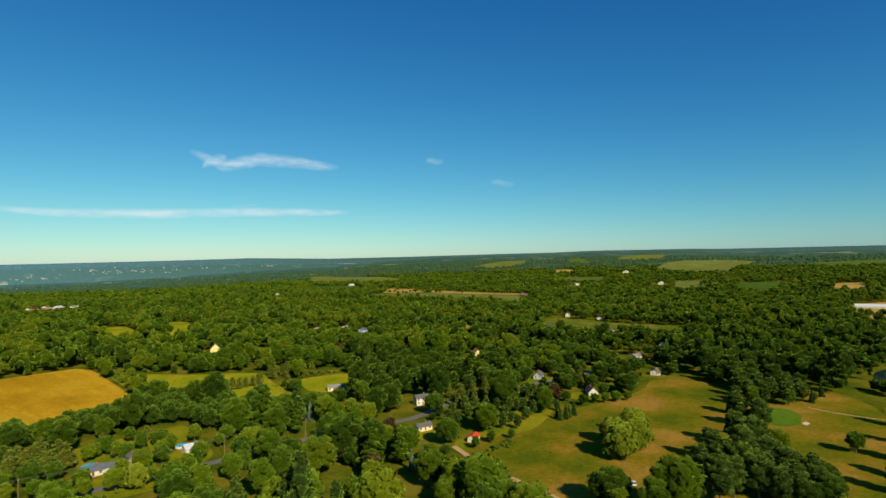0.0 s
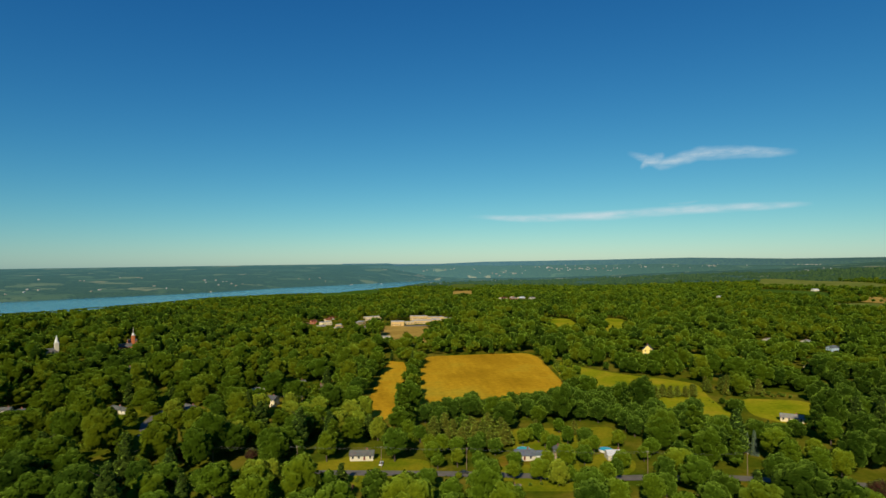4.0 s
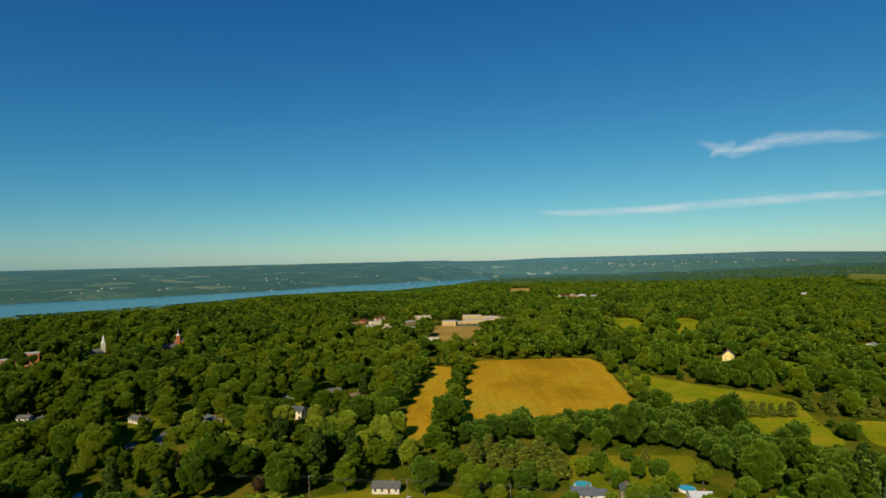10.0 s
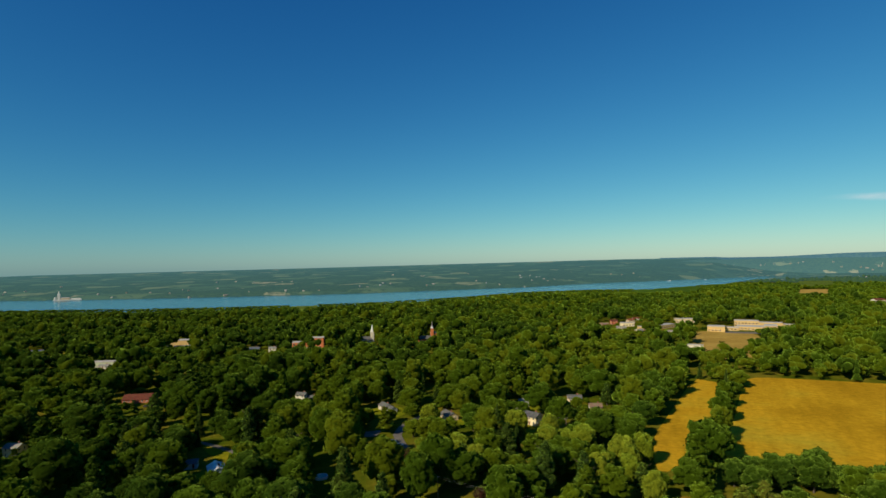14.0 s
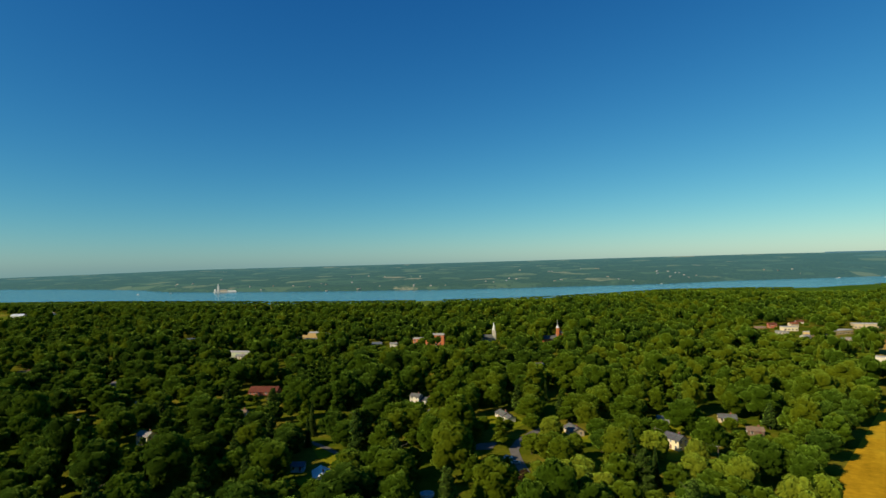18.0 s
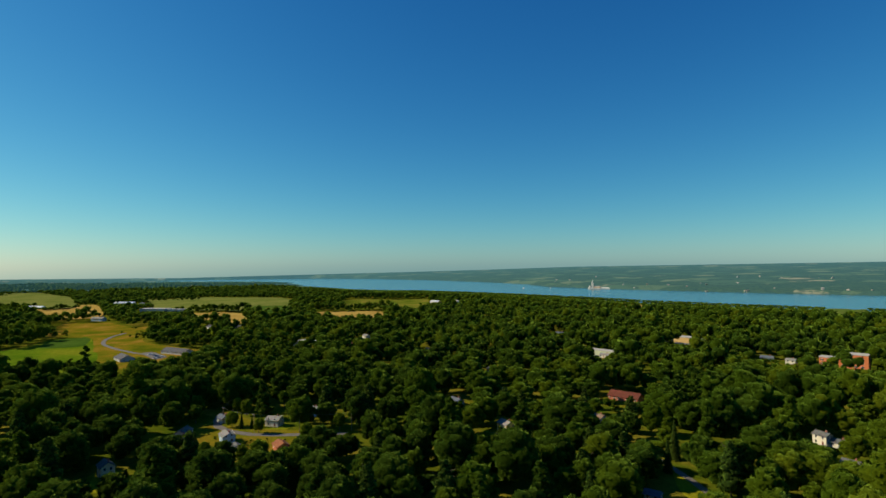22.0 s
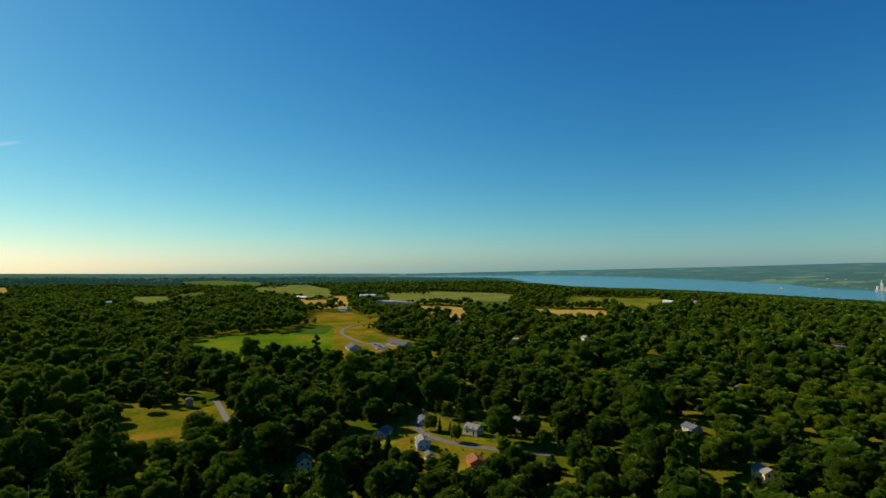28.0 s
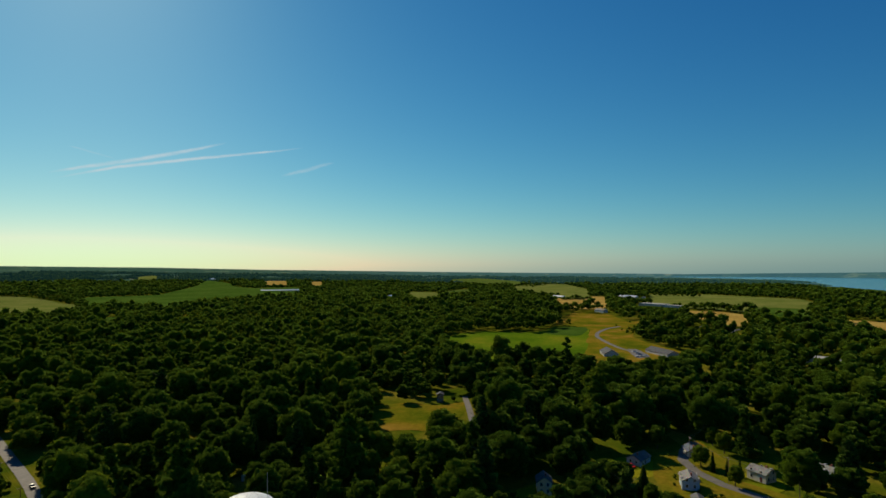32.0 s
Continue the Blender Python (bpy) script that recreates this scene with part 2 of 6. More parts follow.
def far_land(name, haze_glow, near_haze, far_haze, cells=0.0085, open_=0.75):
    """Distant farmland: woods, strips of field, and haze painted as pale blue emission."""
    m, n, l, b = material(name, 1.0, 0, 0.0)
    pos = position(n)
    mp = n.new("ShaderNodeMapping")
    mp.inputs["Scale"].default_value = (1, 1, 0.3)
    l.new(pos, mp.inputs["Vector"])
    cell = tex(n, l, "ShaderNodeTexVoronoi", cells, coord=mp.outputs[0])
    wood = tex(n, l, "ShaderNodeTexNoise", 0.006, 9, 0.75, mp.outputs[0])
    fine = tex(n, l, "ShaderNodeTexNoise", 0.07, 5, 0.7, mp.outputs[0])
    sep = n.new("ShaderNodeSeparateColor")
    l.new(cell.outputs["Color"], sep.inputs[0])
    crop = ramp(n, l, sep.outputs[0], ((0.0, (0.035, 0.065, 0.02)), (0.5, (0.055, 0.09, 0.025)), (0.8, (0.085, 0.115, 0.034)), (0.92, (0.13, 0.15, 0.055)), (1.0, (0.24, 0.21, 0.10))))
    tree = ramp(n, l, fine.outputs[0], ((0.35, (0.018, 0.036, 0.008)), (0.65, (0.05, 0.082, 0.014))))
    keep = n.new("ShaderNodeMath")
    keep.operation = "ADD"
    l.new(wood.outputs[0], keep.inputs[0])
    mul = n.new("ShaderNodeMath")
    mul.operation = "MULTIPLY"
    l.new(sep.outputs[1], mul.inputs[0])
    mul.inputs[1].default_value = 0.35
    l.new(mul.outputs[0], keep.inputs[1])
    c = mixc(n, l, ramp(n, l, keep.outputs[0], ((open_, (0, 0, 0)), (open_ + 0.03, (1, 1, 1)))), tree, crop)
    l.new(c, b.inputs["Base Color"])
    # haze of kilometres of air put into emission: paler and bluer towards the horizon
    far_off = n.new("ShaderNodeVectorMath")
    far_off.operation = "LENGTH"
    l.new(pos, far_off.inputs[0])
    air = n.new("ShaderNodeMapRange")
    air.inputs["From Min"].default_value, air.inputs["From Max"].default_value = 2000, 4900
    air.inputs["To Min"].default_value, air.inputs["To Max"].default_value = near_haze, far_haze
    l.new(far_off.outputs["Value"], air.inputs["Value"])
    b.inputs["Emission Color"].default_value = (*haze_glow, 1)
    # less of the painted haze away from the lake side
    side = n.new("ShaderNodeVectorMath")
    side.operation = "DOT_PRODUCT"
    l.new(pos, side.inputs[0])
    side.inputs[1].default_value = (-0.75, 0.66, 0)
    haze_share = n.new("ShaderNodeMapRange")
    haze_share.inputs["From Min"].default_value, haze_share.inputs["From Max"].default_value = -300, 2400
    haze_share.inputs["To Min"].default_value, haze_share.inputs["To Max"].default_value = 0.4, 1.0
    l.new(side.outputs["Value"], haze_share.inputs["Value"])
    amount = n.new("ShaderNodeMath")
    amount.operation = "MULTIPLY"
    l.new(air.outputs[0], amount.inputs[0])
    l.new(haze_share.outputs[0], amount.inputs[1])
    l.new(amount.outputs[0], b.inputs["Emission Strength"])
    return m


M_FAR = far_land("distant_land_haze_glow", (0.021, 0.076, 0.120), 0.55, 1.05)
M_FARWOODS = far_land("distant_woods_haze_glow", (0.012, 0.048, 0.060), 0.42, 1.05, open_=3.0)
# valley and ridge: blue of the haze painted as glow
M_VALLEY = far_land("distant_valley_haze_glow", (0.036, 0.105, 0.150), 1.0, 1.0, 0.006, 0.84)
M_RIDGE = far_land("distant_ridge_haze_glow", (0.030, 0.098, 0.195), 1.0, 1.0, 0.004, 0.99)

# ---- lie of the land: tables by heading (counter-clockwise from +y) round HUB ----
HUB = (0.0, 100.0)
LAKE = -6.0
T_SKY = ((-180, 0.3), (-90, 0.67), (-67, 0.77), (-56, 0.68), (-39, 0.57), (-31, 0.76), (-23, 0.63), (-11, 0.5), (-6, 0.3), (8, 0.27), (26, 0.06), (41, -0.12), (62, -0.33), (72, -0.6), (79, -0.75), (90, -0.93), (101, -1.08), (118, -0.9), (126, -0.78), (142, -0.46), (152, -0.16), (164, 0.07), (180, 0.3))
T_LAND = ((-180, 0.3), (-90, 0.35), (-78, 0.4), (-75, 0.63), (-65, 0.67), (-62, 0.5), (-56, 0.51), (-50, 0.42), (-45, 0.2), (-39, -0.17), (-33, -0.36), (-28, -0.6), (-23, -0.87), (-17, -1.08), (-9, -1.1), (-5, -0.5), (-1, 0.29), (8, 0.27), (26, 0.06), (41, -0.12), (62, -0.33), (72, -0.6), (79, -0.75), (90, -0.93), (101, -1.08), (118, -0.9), (126, -0.78), (142, -0.46), (152, -0.16), (164, 0.07), (180, 0.3))
T_MID = ((-60, -0.2), (-45, 0.0), (-35, 0.02), (-28, 0.18), (-20, 0.12), (-12, 0.1), (-5, 0.16), (0, 0.1), (5, -0.4))
T_NEAR = ((-180, 4890), (-20, 4890), (-9, 4290), (-7, 3950), (-4.7, 3200), (-1.4, 2520), (4.4, 2120), (10.3, 2040), (16, 1915), (21, 1690), (26, 1560), (31, 1480), (39, 1445), (45, 1460), (54, 1540), (65, 1780), (77, 2080), (80, 2105), (84, 2240), (87.6, 2564), (89.5, 2800), (90.3, 3250), (94.7, 3780), (99, 4050), (102, 4300), (106, 4880), (180, 4890))
T_FAR = ((-180, 4890), (-20, 4890), (-9, 4300), (-5.5, 4232), (-1, 3700), (4.7, 3188), (10.5, 2887), (15.5, 2560), (21, 2400), (26, 2300), (31, 2215), (38, 2170), (45, 2200), (51, 2260), (56, 2350), (60, 2440), (64.3, 2600), (66, 2900), (72, 3400), (78, 3900), (84, 4430), (89, 4780), (94, 4800), (99, 4770), (103, 4700), (106, 4880), (180, 4890))
T_RISE = ((-180, 1500), (-90, 1500), (-60, 1700), (-40, 2000), (-25, 2300), (-14, 3000), (-9, 4200), (-5.5, 4232), (-1, 3700), (4.7, 3188), (10.5, 2887), (15.5, 2560), (21, 2400), (26, 2300), (31, 2215), (38, 2170), (45, 2200), (51, 2260), (56, 2350), (60, 2440), (64.3, 2600), (66, 2900), (72, 3400), (78, 3900), (84, 4430), (89, 4800), (103, 4800), (112, 3000), (140, 1900), (180, 1500))


def table(t, a):
    return np.interp(a, [r[0] for r in t], [r[1] for r in t])


def polar(x, y):
    x, y = np.asarray(x, float), np.asarray(y, float)
    return np.degrees(np.arctan2(-(x - HUB[0]), y - HUB[1])), np.hypot(x - HUB[0], y - HUB[1])


def height(x, y):
    a, r = polar(x, y)
    near, far, rise = table(T_NEAR, a), table(T_FAR, a), table(T_RISE, a)
    top = 97 + 4800 * np.tan(np.radians(table(T_LAND, a)))
    up = np.clip((r - rise) / (4820 - rise), 0, 1)
    roll_ = (np.sin(x * 0.0031 + 1.3) * np.sin(y * 0.0027 + 0.4) + 0.5 * np.sin(x * 0.0071) * np.sin(y * 0.0063 + 2.0)) * np.clip((r - 700) / 1200, 0, 1) * 5 * (1 - up)
    z = roll_ * np.clip((near - r) / 200, 0, 1) + np.maximum(top, 2) * up ** 0.85 * (1 + 0.05 * np.sin(a * 0.9 + r * 0.004) * (1 - up))
    bank = np.clip((r - near + 14) / 14, 0, 1) * np.clip((far + 30 - r) / 30, 0, 1)
    width = np.clip((far - near) / 60, 0, 1)
    return z + (-9.0 - z) * bank * width


def lift(x, y):
    return float(height(x, y))


def raw_mesh(name, verts, faces, mat, smooth=False, normals=None):
    """A mesh from arrays; faces of one size; leaves may bring the normals of their crown."""
    me = bpy.data.meshes.new(name)
    verts, faces = np.asarray(verts, np.float32), np.asarray(faces, np.int32)
    k = faces.shape[1]
    me.vertices.add(len(verts))
    me.vertices.foreach_set("co", verts.ravel())
    me.loops.add(faces.size)
    me.loops.foreach_set("vertex_index", faces.ravel())
    me.polygons.add(len(faces))
    me.polygons.foreach_set("loop_start", np.arange(0, faces.size, k, dtype=np.int32))
    me.polygons.foreach_set("use_smooth", np.full(len(faces), smooth))
    if normals is not None:
        me.attributes.new("custom_normal", "FLOAT_VECTOR", "POINT").data.foreach_set("vector", np.asarray(normals, np.float32).ravel())
    me.update(calc_edges=True)
    me.materials.append(mat)
    return me


def ring_sheet(name, azimuths, radii_of, mat, zfun):
    a = np.asarray(azimuths, float)
    rad = np.array([radii_of(v) for v in a])
    n, k = rad.shape
    x = HUB[0] - np.sin(np.radians(a))[:, None] * rad
    y = HUB[1] + np.cos(np.radians(a))[:, None] * rad
    z = zfun(x, y)
    v = np.stack([x, y, z], -1).reshape(-1, 3)
    i, j = np.meshgrid(np.arange(n - 1), np.arange(k - 1), indexing="ij")
    p = (i * k + j).ravel()
    return raw_mesh(name, v, np.stack([p, p + k, p + k + 1, p + 1][::-1], -1), mat, True)


SPLIT = 2650.0


AZ = np.concatenate([np.arange(-180, -90, 6), np.arange(-90, 170, 1.0), np.arange(170, 181, 5)])
UNIT = np.concatenate([np.linspace(0, 0.55, 40), np.linspace(0.56, 1, 60)])
ground = tagged(new("ground", ring_sheet("ground", AZ, lambda a: UNIT * 4950, M_GROUND, lambda x, y: height(x, y) - np.where(polar(x, y)[1] > table(T_NEAR, polar(x, y)[0]), 8.0, 0.05))), "grassy land reaching to the horizon", "ground", kind="structure")
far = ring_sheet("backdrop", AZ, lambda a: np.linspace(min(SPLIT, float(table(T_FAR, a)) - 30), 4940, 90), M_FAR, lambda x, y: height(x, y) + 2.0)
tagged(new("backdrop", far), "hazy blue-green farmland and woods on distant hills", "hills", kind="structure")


def ridge(name, a0, a1, r0, r1, skyline, wave, mat, label):
    """A far line of hills that closes the view, rising from r0 to r1."""
    az = np.arange(a0, a1 + 0.1, 0.4)

    def rise(x, y):
        a, r = polar(x, y)
        u = np.clip((r - r0) / (r1 - r0), 0, 1)
        e = table(skyline, a) + wave * (np.sin(a * 1.7 + 1) + 0.6 * np.sin(a * 4.3 + 2) + 0.3 * np.sin(a * 9.1))
        return np.maximum(height(x, y) - 4, -6) * (1 - u) + (97 + r1 * np.tan(np.radians(e))) * u ** 0.8

    me = ring_sheet(name, az, lambda a: np.concatenate([np.linspace(r0, r1, 16), [r1 + 30]]), mat, rise)
    tagged(new(name, me), label, "hills", kind="structure")


# closing hills, their haze painted as blue glow
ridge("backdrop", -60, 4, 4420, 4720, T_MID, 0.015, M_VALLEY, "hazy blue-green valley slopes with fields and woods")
ridge("backdrop", -97, 4, 4760, 4890, T_SKY, 0.0, M_RIDGE, "long ridge on the horizon, blue from haze painted as glow")
LAKE_AZ = np.arange(-9, 105.01, 0.5)
lake = ring_sheet("water", LAKE_AZ, lambda a: np.linspace(float(table(T_NEAR, a)) - 4, float(table(T_FAR, a)) + 30, 8), M_WATER, lambda x, y: np.full_like(x, LAKE))
tagged(new("water", lake), "long blue lake between wooded shores", "lake", kind="structure")

# ---- open land: outlines on the plan ----
OPEN = []
HEDGED = []  # field edges lined with trees


def inside(poly, x, y):
    x, y = np.asarray(x), np.asarray(y)
    r = np.zeros(x.shape, bool)
    for (x0, y0), (x1, y1) in zip(poly, poly[1:] + poly[:1]):
        with np.errstate(divide="ignore", invalid="ignore"):
            r ^= ((y0 > y) != (y1 > y)) & (x < (x1 - x0) * (y - y0) / (y1 - y0 + 1e-9) + x0)
    return r


def rounded(poly, steps=2):
    for _ in range(steps):
        out = []
        for (x0, y0), (x1, y1) in zip(poly, poly[1:] + poly[:1]):
            out += [(x0 * 0.85 + x1 * 0.15, y0 * 0.85 + y1 * 0.15), (x0 * 0.15 + x1 * 0.85, y0 * 0.15 + y1 * 0.85)]
        poly = out
    return poly


def patch(name, poly, mat, label, category="field", up=0.12, open_=True, steps=2):
    """A piece of land with its own cover, lying on the ground."""
    if open_:
        OPEN.append(poly)
    if name == "far_field" and mat is not M_STUBBLE:
        d = [math.hypot(x - HUB[0], y - HUB[1]) for x, y in poly]
        mid = sum(d) / len(d)
        for i in range(len(poly)):
            j = (i + 1) % len(poly)
            if d[i] < mid and d[j] < mid:
                HEDGED.append((poly[i], poly[j]))
    line = rounded(poly, steps)
    xs, ys = [p[0] for p in line], [p[1] for p in line]
    bm = bmesh.new()
    f = bm.faces.new([bm.verts.new((x, y, 0)) for x, y in line])
    cuts = 12 if name == "far_field" else 4
    span = max(max(xs) - min(xs), max(ys) - min(ys))
    if span > 60:
        for ax, lo, hi in (((1, 0, 0), min(xs), max(xs)), ((0, 1, 0), min(ys), max(ys))):
            for k in range(1, cuts):
                c = lo + (hi - lo) * k / cuts
                bmesh.ops.bisect_plane(bm, geom=bm.verts[:] + bm.edges[:] + bm.faces[:], plane_co=(c * ax[0], c * ax[1], 0), plane_no=ax)
    for v in bm.verts:
        v.co.z = lift(v.co.x, v.co.y) + up
    bmesh.ops.recalc_face_normals(bm, faces=bm.faces[:])
    if sum(f.normal.z for f in bm.faces) < 0:
        bmesh.ops.reverse_faces(bm, faces=bm.faces[:])
    me = bpy.data.meshes.new(name)
    bm.to_mesh(me)
    bm.free()
    me.materials.append(mat)
    return tagged(new(name, me), label, category, kind="structure")


patch("wheat_field", [(42, 388), (104, 400), (166, 418), (172, 450), (198, 655), (132, 652), (67, 646), (56, 520)], M_WHEAT, "large field of ripe golden wheat edged by trees")
patch("wheat_strip", [(10, 427), (20, 384), (38, 432), (48, 612), (28, 622)], M_WHEAT, "narrow strip of ripe wheat beside a hedge", steps=1)
patch("meadow", [(290, 420), (335, 405), (318, 350), (276, 352), (268, 375)], M_MEADOW, "green paddock round a white house")
patch("dry_lawn", [(228, 186), (266, 196), (300, 188), (336, 182), (368, 172), (424, 162), (464, 171), (486, 142), (461, 111), (424, 95), (446, 62), (498, 64), (499, 51), (469, 26), (442, 17), (470, 20), (440, -40), (373, -40), (290, 0), (245, 55), (205, 120)], M_LAWN, "wide dry lawn, ochre with green patches", "lawn")
patch("mown_lawn", [(250, 195), (300, 212), (350, 207), (330, 186), (285, 176)], M_MOWN, "green mown strip in the dry lawn", "lawn", up=0.2, open_=False)
patch("putting_green", [(419, 82), (427, 69), (415, 58), (389, 55), (378, 64), (384, 78)], M_GREEN, "bright green golf green beside a bunker", "golf green", up=0.22, open_=False)
patch("sand_bunker", [(393, 55), (399, 54), (397, 51), (390, 52)], M_SAND, "pale sand bunker on the golf course", "bunker", up=0.3, open_=False)
patch("meadow", [(182, 500), (190, 560), (199, 606), (214, 575), (222, 553), (245, 517), (273, 492), (287, 470), (268, 421), (255, 372), (228, 372), (206, 392), (190, 410), (184, 440)], M_MEADOW, "broad rough meadow, yellow-green with weeds")
patch("marsh", [(817, 485), (876, 469), (844, 392), (837, 325), (851, 232), (739, 201), (693, 255), (666, 317), (642, 356), (677, 400)], M_MARSH, "pale wet grassland with ponds", up=0.5)
patch("far_field", [(1342, 1507), (1413, 1450), (1425, 1130), (1446, 890), (1372, 879), (1345, 1100), (1335, 1217), (1249, 1305)], M_STUBBLE, "tan strip of ripe crop above a green field", up=0.9, steps=1)
patch("far_field", [(1232, 1300), (1315, 1215), (1340, 1090), (1360, 853), (1320, 790), (1181, 741), (1003, 640), (1015, 680), (1071, 781), (1031, 853), (1055, 1007), (989, 1109), (1149, 1315)], M_HAY, "long green field before a farm", up=0.62, steps=1)
patch("far_field", [(-560, -1846), (-684, -1724), (-674, -1314), (-593, -1062), (-468, -977), (-379, -1099)], M_HAY, "pale green field among far woods", up=0.62, steps=1)
patch("far_field", [(1408, 1931), (1436, 1643), (1270, 1453), (1184, 1624)], M_CORN, "green field among distant woods", up=1.06, steps=1)
patch("far_field", [(1802, 2471), (1810, 2289), (1790, 1771), (1574, 1557), (1551, 1922), (1522, 2096)], M_HAY, "pale strip of field far off", up=3.48, steps=1)
patch("far_field", [(2670, 1963), (3063, 2044), (3204, 1979), (2644, 1660), (2349, 1585), (2407, 1847)], M_HAY, "green field on a far slope", up=3.50, steps=1)
patch("far_field", [(3255, 1721), (3206, 1571), (2607, 1238), (2741, 1426)], M_PASTURE, "small green field below a far ridge", up=3.52, steps=1)
patch("far_field", [(2337, 1299), (2307, 1187), (2043, 1052), (2082, 1149)], M_STUBBLE, "small tan field on a far slope", up=3.54, steps=1)
patch("far_field", [(1905, 1040), (1971, 888), (1767, 796), (1737, 938)], M_PASTURE, "pale strip among distant woods", up=1.16, steps=1)
patch("far_field", [(3529, 1468), (3802, 1441), (3758, 1255), (3172, 1091), (2966, 1140), (2963, 1266)], M_HAY, "pale green field on a far slope", up=3.58, steps=1)
patch("far_field", [(2783, 930), (2990, 899), (3338, 753), (3091, 584), (2492, 542), (2168, 505), (2157, 640), (2244, 822)], M_HAY, "broad pale green field on a far slope", up=3.60, steps=1)
patch("far_field", [(1816, 591), (1898, 529), (1918, 448), (1670, 451), (1572, 460), (1576, 502)], M_HAY, "yellow-green field beside a dark wood", up=1.22, steps=1)
patch("far_field", [(1859, 418), (1891, 296), (1612, 265), (1563, 291), (1555, 349)], M_CORN, "green field beyond a dark wood", up=1.24, steps=1)
patch("far_field", [(2984, 394), (3085, 234), (3132, 100), (3190, -36), (2766, -31), (2725, 87), (2475, 239)], M_PASTURE, "long green strip on a far slope", up=3.66, steps=1)
patch("far_field", [(1858, 174), (1859, 100), (1676, 90), (1643, 151)], M_STUBBLE, "tan field beside distant woods", up=1.28, steps=1)
patch("far_field", [(1378, 100), (1473, 50), (1486, 21), (1070, 16), (1061, 36), (1075, 75)], M_STUBBLE, "bare sandy yard round a long shed", up=1.30, steps=1)
patch("far_field", [(679, 557), (691, 548), (683, 519), (589, 445), (575, 469)], M_STUBBLE, "small tan paddock among trees", up=1.32, steps=1)
patch("far_field", [(-766, -1630), (-899, -1572), (-959, -1546), (-1131, -1726), (-1295, -1909), (-1512, -2194), (-1448, -1941), (-1356, -1743), (-1356, -1621), (-1543, -1581), (-1108, -1069), (-1013, -1078), (-881, -1064), (-764, -1001), (-632, -919), (-655, -1064), (-610, -1231)], M_CORN, "broad green field beyond the woods", up=3.74, steps=1)
patch("far_field", [(-539, -928), (-549, -906), (-446, -671), (-437, -693)], M_CORN, "small green field in the woods", up=1.36, steps=1)
patch("far_field", [(-1663, -1980), (-1750, -1929), (-1510, -1623), (-1450, -1680)], M_STUBBLE, "tan field far off", up=3.78, steps=1)
patch("far_field", [(-1791, -1811), (-1833, -1779), (-1601, -1520), (-1566, -1546)], M_STUBBLE, "small tan field among woods", up=3.80, steps=1)
patch("far_field", [(-1411, -2644), (-1568, -2790), (-1564, -2733), (-1288, -2219), (-1238, -2274)], M_HAY, "pale field far off", up=3.82, steps=1)
patch("far_field", [(-1550, -1041), (-1594, -932), (-1112, -588), (-1084, -643)], M_HAY, "pale strip of field between woods", up=1.44, steps=1)
patch("far_field", [(-1729, -1004), (-1985, -1067), (-1503, -751), (-1331, -714)], M_PASTURE, "small bright field between woods", up=1.46, steps=1)
patch("far_field", [(-2666, -1660), (-2908, -1583), (-2683, -1196), (-2243, -966), (-2244, -1234)], M_PASTURE, "long pale field far off", up=3.88, steps=1)
patch("far_field", [(-2197, -975), (-2385, -951), (-2445, -840), (-2096, -603), (-1523, -378), (-1439, -415), (-1607, -520), (-1736, -711)], M_HAY, "broad pale green field with tree lines", up=3.90, steps=1)
patch("far_field", [(-1623, -513), (-1675, -451), (-1651, -378), (-1195, -215), (-1151, -285), (-1198, -335)], M_STUBBLE, "bare brown field beside long sheds", up=1.52, steps=1)
patch("far_field", [(-1854, -317), (-1835, -245), (-1919, -155), (-1779, -4), (-1715, 89), (-1557, 140), (-1248, 133), (-1235, 109), (-1254, 46), (-1309, -46), (-1316, -160)], M_HAY, "long pale field with single trees", up=1.54, steps=1)
patch("far_field", [(-1401, 34), (-1399, 100), (-1384, 137), (-1092, 141), (-1069, 89), (-1119, 62)], M_CORN, "green field behind a tree line", up=1.56, steps=1)
patch("far_field", [(-1245, -81), (-1258, -14), (-1205, 44), (-998, 66), (-993, 28), (-1007, -6)], M_STUBBLE, "tan strip of stubble", up=1.58, steps=1)
patch("far_field", [(-1197, 172), (-1180, 216), (-1176, 282), (-1156, 322), (-938, 293), (-929, 265), (-947, 241), (-993, 192)], M_STUBBLE, "long tan strip of stubble", up=1.60, steps=1)
patch("far_field", [(-1543, 260), (-1588, 309), (-1538, 388), (-1536, 454), (-1526, 500), (-1061, 398), (-1064, 366), (-1100, 346), (-1220, 351), (-1207, 293), (-1227, 248)], M_MARSH, "long brown-green field behind the lakeside woods", up=1.62, steps=1)
patch("far_field", [(-1190, 900), (-1134, 929), (-945, 801), (-997, 779)], M_STUBBLE, "tan strip near the lake", up=1.64, steps=1)
patch("far_field", [(-898, 1180), (-964, 1360), (-674, 1034), (-715, 984)], M_PASTURE, "green field near the lake", up=1.66, steps=1)
patch("far_field", [(-257, 2481), (-102, 2671), (11, 2455), (15, 1955), (-83, 1867), (-156, 1869)], M_CORN, "long green field on the lake shore", up=1.68, steps=1)
patch("far_field", [(299, 2225), (390, 2244), (328, 1865), (253, 1852)], M_STUBBLE, "tan field beyond the school", up=1.70, steps=1)
patch("far_field", [(379, 2872), (535, 3039), (414, 2317), (309, 2308)], M_PASTURE, "green field near the lake's end", up=4.12, steps=1)
patch("far_field", [(310, 1035), (370, 1037), (344, 902), (271, 741), (264, 773)], M_MEADOW, "pale green hay field between woods", up=1.74, steps=1)
patch("far_field", [(431, 1031), (464, 1017), (433, 908), (366, 784), (327, 754)], M_MEADOW, "green field between woods", up=1.76, steps=1)
